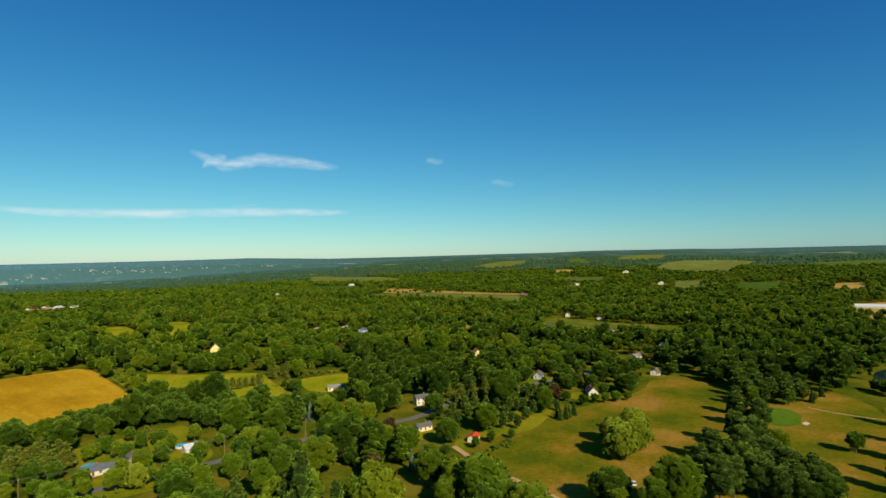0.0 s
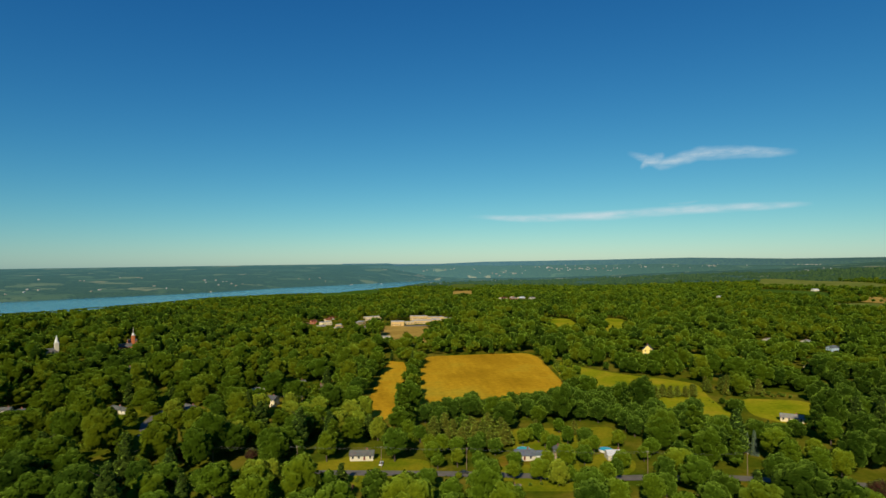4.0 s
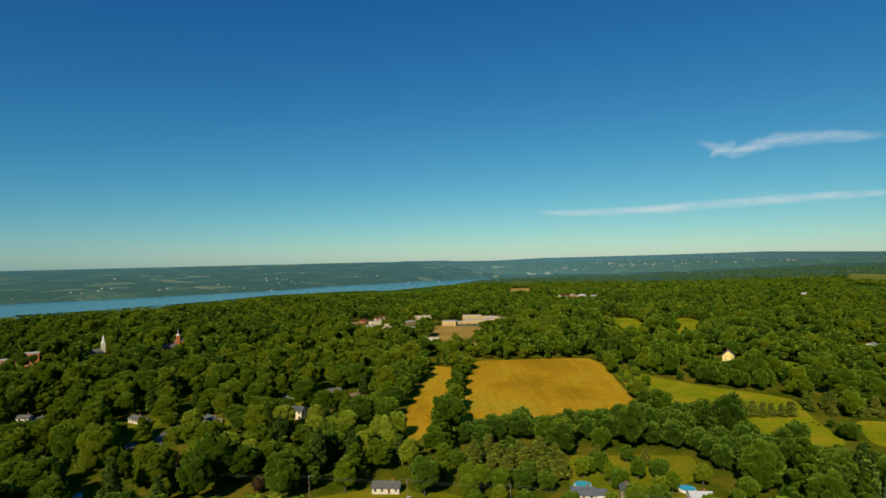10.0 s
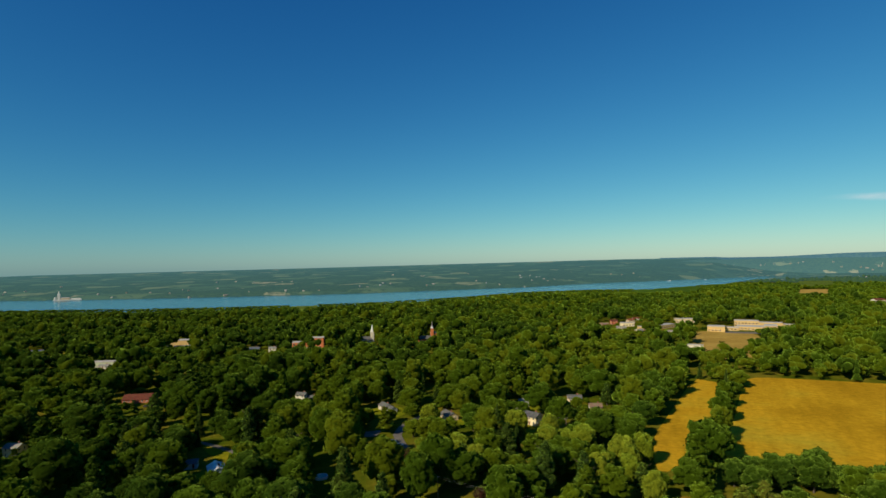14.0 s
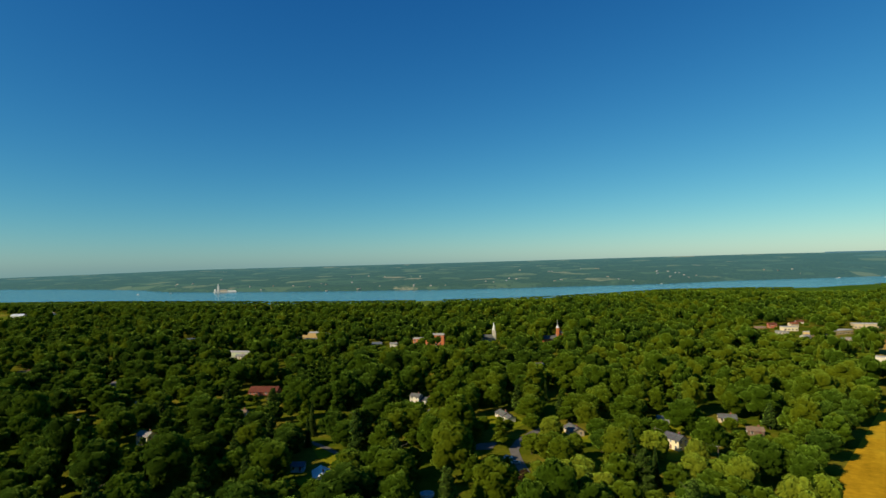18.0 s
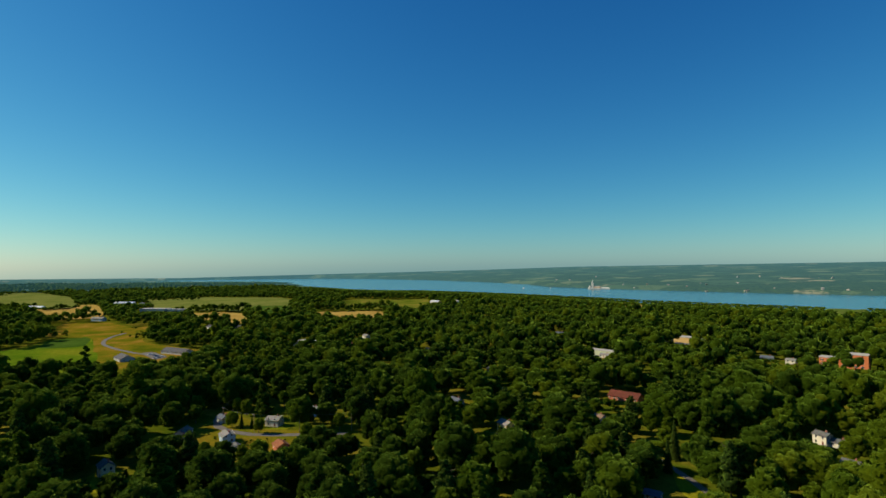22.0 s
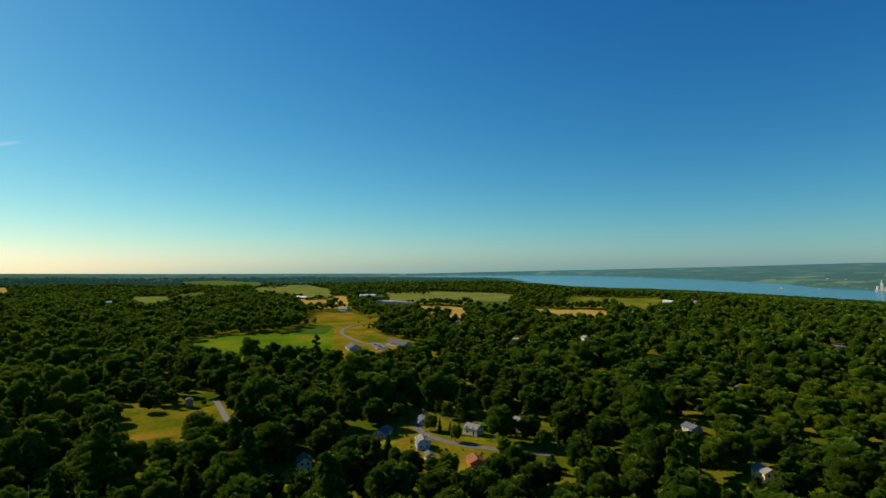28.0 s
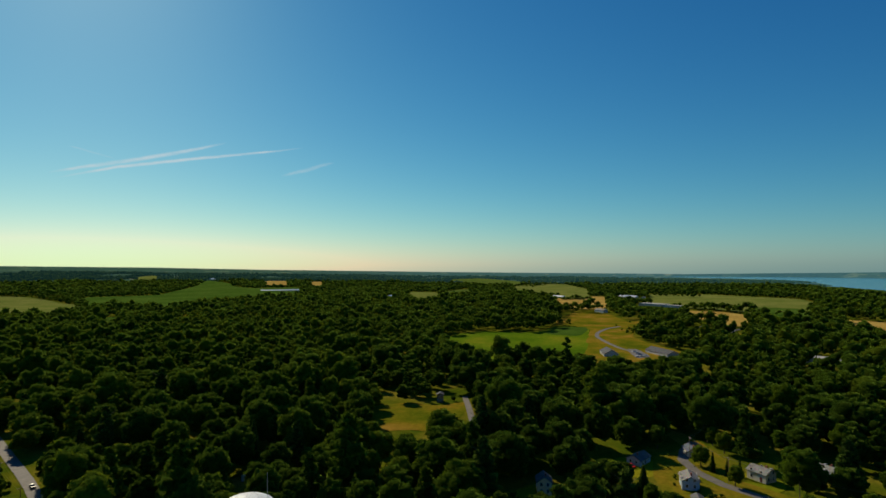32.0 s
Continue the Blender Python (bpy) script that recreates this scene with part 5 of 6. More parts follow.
class Heap:
    """Collects small triangle pieces, with their normals, into one mesh."""

    def __init__(self):
        self.v, self.f, self.m, self.n = [], [], [], 0

    def add(self, v, f, m=None):
        if m is None:  # round a stem, tilted up
            m = unit(v * (1, 1, 0) + np.array((0, 0, 0.2)) + np.array((0, 0, 0.5)) * np.linalg.norm(v[:, :2], axis=1, keepdims=True))
        self.v.append(v)
        self.f.append(f + self.n)
        self.m.append(m)
        self.n += len(v)

    def arrays(self):
        v, f, m = np.concatenate(self.v), np.concatenate(self.f), np.concatenate(self.m)
        out = np.cross(v[f[:, 1]] - v[f[:, 0]], v[f[:, 2]] - v[f[:, 0]])
        back = (out * m[f].sum(1)).sum(1) < 0  # every piece faces outwards
        f[back] = f[back][:, ::-1]
        return v, f, m


def blob(g, c, r, shape, rough=0.22, heart=None, share=0.35):
    """A rough ball of leaves; its normals lean towards those of the whole crown round heart."""
    v, f = shape
    v = (v * (1 + g.uniform(-rough, rough, (len(v), 1)))) @ turned(g).T
    m = unit(v / np.asarray(r))
    p = v * np.asarray(r) + np.asarray(c)
    if heart is not None:
        m = unit(m * (1 - share) + unit(p - np.asarray(heart)) * share + np.array((0, 0, 0.14)))
    return p, f, m


def tufts_on(g, c, r, count, size, lean, up=0.35, squash=0.85, ragged=0.75, heart=None, share=0.35):
    """Ragged triangles of leaves lying on a lobe, tilted at random."""
    d = g.normal(size=(count, 3)) + np.asarray(lean) + np.array((0, 0, up))
    d /= np.linalg.norm(d, axis=1, keepdims=True)
    t = np.cross(d, g.normal(size=(count, 3)))
    t /= np.linalg.norm(t, axis=1, keepdims=True) + 1e-9
    b = np.cross(d, t)
    tilt = g.uniform(-ragged, ragged + 0.2, (count, 1))
    e = b * np.cos(tilt) + d * np.sin(tilt)
    p = np.asarray(c) + d * np.array((1, 1, squash)) * r * g.uniform(0.86, 1.08, (count, 1))
    s = size * g.uniform(0.6, 1.4, (count, 1))
    k = g.uniform(-0.5, 0.5, (count, 1))
    v = np.stack([p - t * s * 0.6 - e * s * 0.3, p + t * s * 0.6 + e * s * (k - 0.3), p + e * s * 0.8 + t * s * k], 1).reshape(-1, 3)
    m = d
    if heart is not None:
        m = unit(d * (1 - share) + unit(p - np.asarray(heart)) * share)
    m = unit(m + g.normal(0, 0.16, (count, 3)) + np.array((0, 0, 0.14)))
    return v, np.arange(count * 3).reshape(-1, 3), np.repeat(m, 3, 0)


ICO, OCT = (ICO_V, ICO_F), (OCT_V, OCT_F)


def broad_lobes(g, tall, wide, low, n):
    """Lobes of a spreading crown: centres and radii."""
    out = []
    for i in range(n):
        a, h = i * 2.4 + g.uniform(-0.4, 0.4), (i + 0.5) / n
        z = low + (tall - low) * (0.18 + 0.64 * h)
        reach = wide * (0.62 * math.sqrt(max(0.0, 1 - (1.75 * h - 0.78) ** 2))) * g.uniform(0.75, 1.1)
        out.append((np.array([math.cos(a) * reach, math.sin(a) * reach, z]), wide * g.uniform(0.31, 0.44)))
    return out


def broad_crown(g, tall, wide, low, n, tufts, size, core=0.9, shape=ICO):
    """A lobed crown: a rough body under a skin of leaf sprays."""
    hp = Heap()
    heart = (0, 0, low + (tall - low) * 0.35)
    hp.add(*blob(g, (0, 0, (tall * 0.94 + low) / 2), (wide * 0.66, wide * 0.66, (tall - low) * 0.4), ICO, 0.12))
    for c, r in broad_lobes(g, tall, wide, low, n):
        hp.add(*blob(g, c, (r * core, r * core, r * core * 0.9), shape, 0.14, heart))
        hp.add(*tufts_on(g, c, r, tufts, size, np.array((c[0], c[1], 0)) / wide * 0.7, heart=heart))
    return hp.arrays()


def willow_crown(g, tall, wide, n=20, sprays=70):
    """A broad rounded crown down to the ground, its sprays hanging."""
    hp = Heap()
    for c, r in broad_lobes(g, tall, wide, tall * 0.06, n):
        hp.add(*blob(g, c, (r * 0.85, r * 0.85, r * 0.9), ICO, 0.15, (0, 0, tall * 0.3)))
        v, f, m = tufts_on(g, c, r, sprays, 0.95, np.array((c[0], c[1], 0)) / wide * 0.7, heart=(0, 0, tall * 0.3))
        v[2::3] -= (0, 0, 0.7)
        hp.add(v, f, m)
    return hp.arrays()


def cone_crown(g, tall, wide, low, tiers, arms):
    """Whorls of drooping boughs."""
    hp = Heap()
    for i in range(tiers):
        h = i / tiers
        z = low + (tall - low) * h
        r = wide * (1 - h) ** 0.85 * g.uniform(0.85, 1.1) + 0.25
        k = max(5, int(arms * (1 - 0.5 * h)))
        for j in range(k):
            a = j * 6.283 / k + g.uniform(-0.3, 0.3) + i
            d = np.array((math.cos(a), math.sin(a), 0))
            s = np.array((-d[1], d[0], 0))
            rr, w = r * g.uniform(0.75, 1.15), r * 0.34 + 0.2
            t = (tall - low) / tiers
            v = np.array([d * 0.1 + (0, 0, z + t * 0.9), d * rr * 0.6 + s * w + (0, 0, z + t * 0.1), d * rr + (0, 0, z - t * 0.45), d * rr * 0.6 - s * w + (0, 0, z + t * 0.1), d * rr * 0.5 + (0, 0, z - t * 0.5)])
            hp.add(v, np.array([(0, 1, 2), (0, 2, 3), (4, 2, 1), (4, 3, 2)]))
    hp.add(*blob(g, (0, 0, tall - 0.3), (0.22, 0.22, 0.9), OCT))
    return hp.arrays()


def pine_crown(g, tall, wide, low, plates, tufts):
    """Irregular flat plates of needles round a straight stem."""
    hp = Heap()
    for i in range(plates):
        h = (i + 0.5) / plates
        z = low + (tall - low) * h
        a = i * 2.4 + g.uniform(-0.5, 0.5)
        r = wide * (0.95 - 0.75 * h) * g.uniform(0.7, 1.15)
        c = np.array((math.cos(a) * r * 0.55, math.sin(a) * r * 0.55, z))
        hp.add(*blob(g, c, (r * 0.6 + 0.3, r * 0.6 + 0.3, 0.7 + 0.25 * r), OCT, 0.35))
        hp.add(*tufts_on(g, c, r * 0.62 + 0.2, tufts, 1.0, (0, 0, 0), 0.2, 0.5))
    return hp.arrays()


def stem(g, tall, radius, limbs):
    """A tapered, slightly bent trunk with limbs."""
    hp = Heap()

    def limb(p, q, r0, r1, k=6):
        d = (q - p) / np.linalg.norm(q - p)
        u = np.cross(d, (0.3, 0.9, 0.1))
        u /= np.linalg.norm(u)
        w = np.cross(d, u)
        ring = [np.array([c + (u * math.cos(a) + w * math.sin(a)) * r for a in np.arange(k) * 6.2832 / k]) for c, r in ((p, r0), (q, r1))]
        f = []
        for i in range(k):
            j = (i + 1) % k
            f += [(i, j, k + j), (i, k + j, k + i)]
        hp.add(np.concatenate(ring), np.array(f))

    mid = np.array((g.uniform(-0.3, 0.3), g.uniform(-0.3, 0.3), tall * 0.5))
    top = np.array((g.uniform(-0.5, 0.5), g.uniform(-0.5, 0.5), tall))
    limb(np.array((0, 0, -0.6)), mid, radius, radius * 0.7)
    limb(mid, top, radius * 0.7, radius * 0.2)
    for i in range(limbs):
        a, h = i * 2.4, 0.4 + 0.5 * i / max(1, limbs)
        p = mid * (1 - abs(2 * h - 1)) + np.array((0, 0, tall * h - mid[2] * (1 - abs(2 * h - 1))))
        limb(p, p + np.array((math.cos(a) * tall * 0.24, math.sin(a) * tall * 0.24, tall * 0.16)), radius * 0.35, radius * 0.1, 4)
    return hp.arrays()[:2]


def tree_kind(name, label, group, crown, leaf, trunk_h, trunk_r, limbs, seed):
    """One tree to copy: an Empty, its trunk and its crown."""
    g = np.random.default_rng(seed)
    root = tagged(new(name), label, "tree", group)
    for nm, arr, mat, sm in (("trunk", stem(g, trunk_h, trunk_r, limbs), M_BARK, True), ("crown", crown(g), leaf, True)):
        ob = new(nm, raw_mesh(nm, arr[0], arr[1], mat, sm, arr[2] if nm == "crown" else None))
        ob.parent = root
    return root


MODELS = {
    "broad": [tree_kind("broadleaf_tree", "full green broadleaf tree with a lumpy crown", "broadleaf trees", lambda g, w=w, n=n: broad_crown(g, 14, w, 1.8, n + 8, 56, 0.68, 0.93), M_LEAF, 9, 0.32, 5, 10 + i) for i, (w, n) in enumerate(((5.4, 11), (4.6, 10), (6.0, 12), (5.0, 9), (4.2, 10)))],
    "willow": [tree_kind("willow_tree", "pale yellow-green willow with hanging boughs", "willows", lambda g: willow_crown(g, 14, 6.2), M_WILLOW, 8, 0.4, 5, 30 + i) for i in range(2)],
    "pine": [tree_kind("pine_tree", "dark tall pine with layered boughs", "pines", lambda g: pine_crown(g, 17, 4.8, 2.5, 32, 26), M_PINE, 17, 0.3, 4, 40 + i) for i in range(3)],
    "round_pine": [tree_kind("pine_tree", "dark green dense pine with a rounded crown", "pines", lambda g, w=w: broad_crown(g, 18, w, 1.2, 18, 64, 0.8, 0.9), M_PINE, 12, 0.35, 4, 46 + i) for i, w in enumerate((4.2, 5.0, 3.6))],
    "spruce": [tree_kind("spruce_tree", "grey-blue spruce with a pointed top", "spruces", lambda g: cone_crown(g, 14, 3.0, 0.8, 16, 12), M_SPRUCE, 13, 0.2, 0, 50)],
    "fir": [tree_kind("fir_tree", "dark green pointed conifer", "conifers", lambda g: cone_crown(g, 15, 3.4, 0.8, 16, 12), M_PINE, 14, 0.22, 0, 52 + i) for i in range(2)],
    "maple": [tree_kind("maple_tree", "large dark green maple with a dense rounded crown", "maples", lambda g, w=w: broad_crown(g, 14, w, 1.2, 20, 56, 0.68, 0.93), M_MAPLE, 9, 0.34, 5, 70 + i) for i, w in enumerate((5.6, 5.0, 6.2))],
    "larch": [tree_kind("larch_tree", "brownish green larch with loose layered boughs", "larches", lambda g: pine_crown(g, 14, 4.6, 1.6, 30, 26), M_LARCH, 15, 0.26, 4, 76 + i) for i in range(2)],
    "copper": [tree_kind("copper_beech", "dark purple-leaved tree with a round crown", "copper trees", lambda g: broad_crown(g, 12, 4.8, 1.6, 15, 70, 0.7, 0.9), M_COPPER, 8, 0.3, 4, 60)],
}
used = {id(m): False for ms in MODELS.values() for m in ms}


def plant(kind, x, y, size, turn, variant=0):
    src = MODELS[kind][variant % len(MODELS[kind])]
    m = pose(x, y, lift(x, y), 0, 0, turn) @ Matrix.Diagonal((size[0], size[0], size[1], 1))
    if not used[id(src)]:
        used[id(src)] = True
        src.matrix_world = m
        return src
    c = copy_thing(src, pose(0, 0, 0))
    c.matrix_basis = m
    return c


SET = []  # trees at known places: kind, x, y, spread and height over the model's


def grove(kind, spread, tall, places):
    for i, (gx, gy) in enumerate(places):
        k = 1 + 0.06 * ((i * 7) % 5 - 2)
        SET.append((kind, gx, gy, spread * k, tall * k))


grove("round_pine", 0.62, 0.55, [(298, 216), (296, 203), (315, 206), (325, 201), (340, 199), (333, 186), (283, 236), (298, 237), (299, 228), (276, 240), (291, 195), (302, 191)])
grove("fir", 0.75, 0.6, [(316, 177), (315, 174), (319, 172), (323, 172), (330, 172), (234, 106), (397, 96), (447, 94), (434, 85), (461, 75), (466, 68), (453, 57), (476, 54), (347, 81), (372, 74)])
grove("round_pine", 1.4, 1.12, [(444, 99), (367, 72), (325, 76), (295, 80), (276, 68), (290, 61), (257, 61), (263, 53), (257, 72), (278, 44), (262, 45), (277, 35), (316, 66), (273, 71), (300, 67), (299, 56), (271, 53), (248, 64), (367, 82), (274, 60), (272, 78), (266, 40)])
grove("willow", 1.45, 1.25, [(292, 129), (292, 116), (273, 116), (313, 126)])
grove("broad", 1.15, 0.95, [(352, 26), (328, 57), (422, 87), (436, 68), (283, 38), (277, 28), (285, 56)])
grove("broad", 0.6, 0.55, [(341, 133), (371, 169), (378, 164), (386, 159), (253, 183), (266, 178), (240, 184), (396, 181), (539, 129), (455, 56)])
grove("copper", 1.1, 1.15, [(227, 237), (176, 196), (349, 197), (267, 294)])
grove("spruce", 0.75, 0.85, [(213, 312), (218, 311), (218, 302), (196, 190), (200, 186)])
grove("broad", 1.5, 1.25, [(197, 252), (224, 265), (221, 290), (160, 272), (160, 258), (278, 247), (270, 311)])
grove("willow", 0.95, 1.15, [(7, 381), (11, 397), (-2, 357), (-60, 418), (-39, 411), (20, 352)])
grove("willow", 1.35, 1.1, [(-80, 360), (-74, 364)])
grove("copper", 0.9, 0.8, [(-44, 322), (-79, 326)])
grove("maple", 1.2, 1.05, [(50, 384), (58, 374), (65, 389), (74, 397), (84, 405), (91, 393), (99, 387), (110, 398), (121, 404), (130, 400), (138, 397), (147, 394), (158, 398), (168, 398), (174, 390), (172, 369), (169, 350)])
grove("broad", 0.75, 0.75, [(105, 337), (112, 327), (126, 330), (128, 352), (135, 314), (38, 335), (28, 321)])
grove("larch", 0.7, 0.6, [(115, 357), (136, 348)])
grove("willow", 1.1, 1.0, [(-78, 352), (-71, 357), (-60, 417), (-69, 405), (-36, 397), (-29, 402), (-116, 417), (-19, 402)])
grove("broad", 1.15, 0.9, [(-114, 391), (-86, 414), (-95, 333)])
grove("copper", 0.8, 0.8, [(-95, 352), (-42, 424)])
grove("fir", 0.95, 1.15, [(-158, 488), (-50, 387), (-232, 344), (-218, 330), (-234, 269), (-56, 382)])
grove("broad", 1.35, 1.15, [(-278, -77), (-279, -20), (-263, 0), (-248, 25), (-288, 17), (-241, -16), (-238, -2)])
grove("fir", 0.5, 0.55, [(-344, 134), (-345, 139), (-345, 128)])
grove("broad", 1.1, 1.0, [(-173, -95), (-178, -80), (-195, -83), (-177, -63), (-272, -100), (-239, -21), (-236, -7)])
grove("broad", 1.2, 1.2, [(161, 268), (148, 263), (218, 276), (235, 281), (198, 257), (236, 266), (-6, 320), (29, 316), (69, 273)])
grove("willow", 1.05, 1.0, [(103, 275), (-60, 356), (2, 391), (8, 370), (-35, 286), (-28, 292)])
grove("spruce", 0.7, 0.8, [(216, 311), (217, 306), (218, 301)])
grove("broad", 0.85, 0.8, [(-350, 122), (-375, 128), (-364, 99), (-385, 121), (-366, 157), (-346, 179), (-310, 166), (-279, 143), (-281, 135), (-287, 117), (-332, 139), (-367, 89), (-390, 151), (-301, 172), (-324, 185), (-360, 191)])
grove("broad", 0.85, 0.85, [(114, 318), (114, 298), (123, 268), (132, 279), (85, 356), (76, 329), (111, 337), (136, 251), (145, 257), (113, 264), (100, 384), (108, 383)])
grove("maple", 1.2, 0.95, [(127, 409), (133, 401), (144, 412), (150, 409), (160, 415), (166, 412), (173, 409), (182, 415), (193, 421)])
grove("round_pine", 0.68, 0.6, [(303, 252), (315, 255), (311, 244), (324, 243), (319, 230), (330, 228), (332, 220), (344, 218), (353, 214), (354, 207), (308, 226), (309, 218), (310, 209), (319, 204), (314, 193), (286, 202), (279, 205), (278, 192), (283, 185), (282, 223), (269, 220), (268, 226)])
grove("maple", 1.25, 1.1, [(58, 389), (68, 386), (80, 390), (92, 388), (104, 389), (118, 388), (130, 386), (140, 381), (150, 376), (160, 371), (170, 366), (180, 363), (190, 360), (178, 350), (188, 346), (200, 352), (206, 342), (196, 366), (212, 362), (222, 366), (170, 340), (176, 328)])
grove("larch", 1.15, 0.85, [(59, 335), (66, 331), (75, 336), (82, 330), (91, 334), (64, 352), (75, 351), (85, 353), (92, 349), (70, 343), (80, 344), (60, 360), (52, 348)])
grove("broad", 0.95, 0.8, [(48, 330), (44, 345), (54, 322), (62, 320), (72, 318), (82, 318), (48, 312), (37, 352)])
grove("larch", 0.8, 0.6, [(216, 428), (222, 429), (228, 428), (234, 430), (240, 428), (246, 430), (252, 428), (258, 429), (225, 433), (237, 434), (249, 434), (262, 433)])
grove("broad", 0.75, 0.65, [(196, 590), (205, 560), (212, 585), (190, 530), (200, 520), (228, 560), (236, 540), (250, 530), (262, 520), (275, 510), (240, 565), (222, 600)])
grove("larch", 0.9, 0.75, [(285, 455), (292, 445), (300, 450), (308, 440), (296, 432), (286, 430), (302, 425), (312, 428), (278, 440)])

grove("broad", 0.85, 0.7, [(88, 299), (104, 297), (124, 299), (130, 313), (101, 333), (110, 346), (136, 331), (152, 322), (70, 300), (60, 304), (50, 303), (84, 284), (96, 281), (108, 277), (140, 290), (156, 300), (164, 308), (-22, 326)])
grove("larch", 0.85, 0.8, [(326, 262), (334, 258), (342, 252), (318, 268), (350, 248), (300, 244), (310, 238), (262, 282), (272, 278), (282, 286), (404, 216), (414, 210), (424, 214), (396, 222), (434, 206), (408, 200), (446, 204), (456, 198)])
grove("maple", 1.15, 1.0, [(330, 280), (345, 270), (360, 262), (350, 290), (372, 276), (386, 262), (398, 252), (372, 246), (430, 232), (446, 226), (460, 214), (476, 208), (480, 190), (440, 250), (312, 300), (326, 312), (342, 322), (300, 318)])
grove("round_pine", 1.2, 0.95, [(419, 96), (429, 90), (430, 82), (439, 77), (441, 69), (454, 63), (443, 97), (453, 90), (455, 82), (468, 75), (469, 67), (392, 91)])
grove("broad", 1.45, 1.15, [(2, 440), (5, 465), (8, 490), (10, 515), (13, 540), (15, 565), (17, 590), (18, 615), (-8, 452), (-4, 480), (-2, 505), (0, 530), (2, 558)])
grove("maple", 0.9, 0.75, [(517, 25), (510, 20), (502, 15)])
grove("maple", 1.1, 0.95, [(275, 40), (284, 36), (284, 32), (264, 36), (272, 29), (276, 33)])
grove("round_pine", 1.1, 0.95, [(382, 8), (350, 5), (322, 2), (302, 8), (418, 8)])

# candidates on a jittered plan, cleared of fields, roads, yards and water
def scatter(step, r0, r1, a0=-97.0, a1=174.0):
    n = int(r1 / step) + 1
    gx, gy = np.meshgrid(np.arange(-n, n + 1) * step, np.arange(-n, n + 1) * step * 0.92)
    gx = gx + (np.arange(gx.shape[0]) % 2)[:, None] * step / 2
    x = (gx + rng.uniform(-0.38, 0.38, gx.shape) * step).ravel() + HUB[0]
    y = (gy + rng.uniform(-0.38, 0.38, gy.shape) * step).ravel() + HUB[1]
    a, r = polar(x, y)
    k = (r >= r0) & (r < r1) & (((a > a0) & (a < a1)))
    x, y, a, r = x[k], y[k], a[k], r[k]
    k = ~((r > table(T_NEAR, a) - 12) & (table(T_FAR, a) - table(T_NEAR, a) > 30))
    for p in OPEN:
        k &= ~inside(p, x, y)
    x, y = x[k], y[k]
    k = np.ones(len(x), bool)
    for cx, cy, cr in CLEAR + OPEN_LINES:
        k &= (x - cx) ** 2 + (y - cy) ** 2 > cr ** 2
    x, y = x[k], y[k]
    return x, y


def headroom(x, y):
    """How tall a tree may be at each place: low in front of houses and roads, where the ground lies open to view."""
    top = np.full(len(x), 99.0)
    for lx, ly, half, length, seen in LANES:
        dx, dy = HUB[0] - lx, HUB[1] + 10 - ly
        d = math.hypot(dx, dy)
        along = ((x - lx) * dx + (y - ly) * dy) / d
        side = np.abs((x - lx) * dy - (y - ly) * dx) / d
        k = (along > -2) & (along < length) & (side < half)
        top = np.where(k, np.minimum(top, seen + np.maximum(along, 0) * 97 / d), top)
    return top


def shore_growth(x, y):
    """How tall the trees grow: low scrub along the lake, rising inland."""
    a, r = polar(x, y)
    near = table(T_NEAR, a)
    low = np.maximum(5.0, -4 + (near - r) * 109 / near)
    return np.where((r < near) & (table(T_FAR, a) - near > 60), low, 99.0)


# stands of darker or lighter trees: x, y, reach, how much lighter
# dark stands by (560, 60), (330, 320), (230, 305): tint also holds deep shade
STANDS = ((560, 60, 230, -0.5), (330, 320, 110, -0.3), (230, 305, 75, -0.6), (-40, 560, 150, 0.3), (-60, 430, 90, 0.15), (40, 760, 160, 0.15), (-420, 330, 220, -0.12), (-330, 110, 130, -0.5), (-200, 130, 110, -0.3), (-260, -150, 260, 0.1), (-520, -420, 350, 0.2))


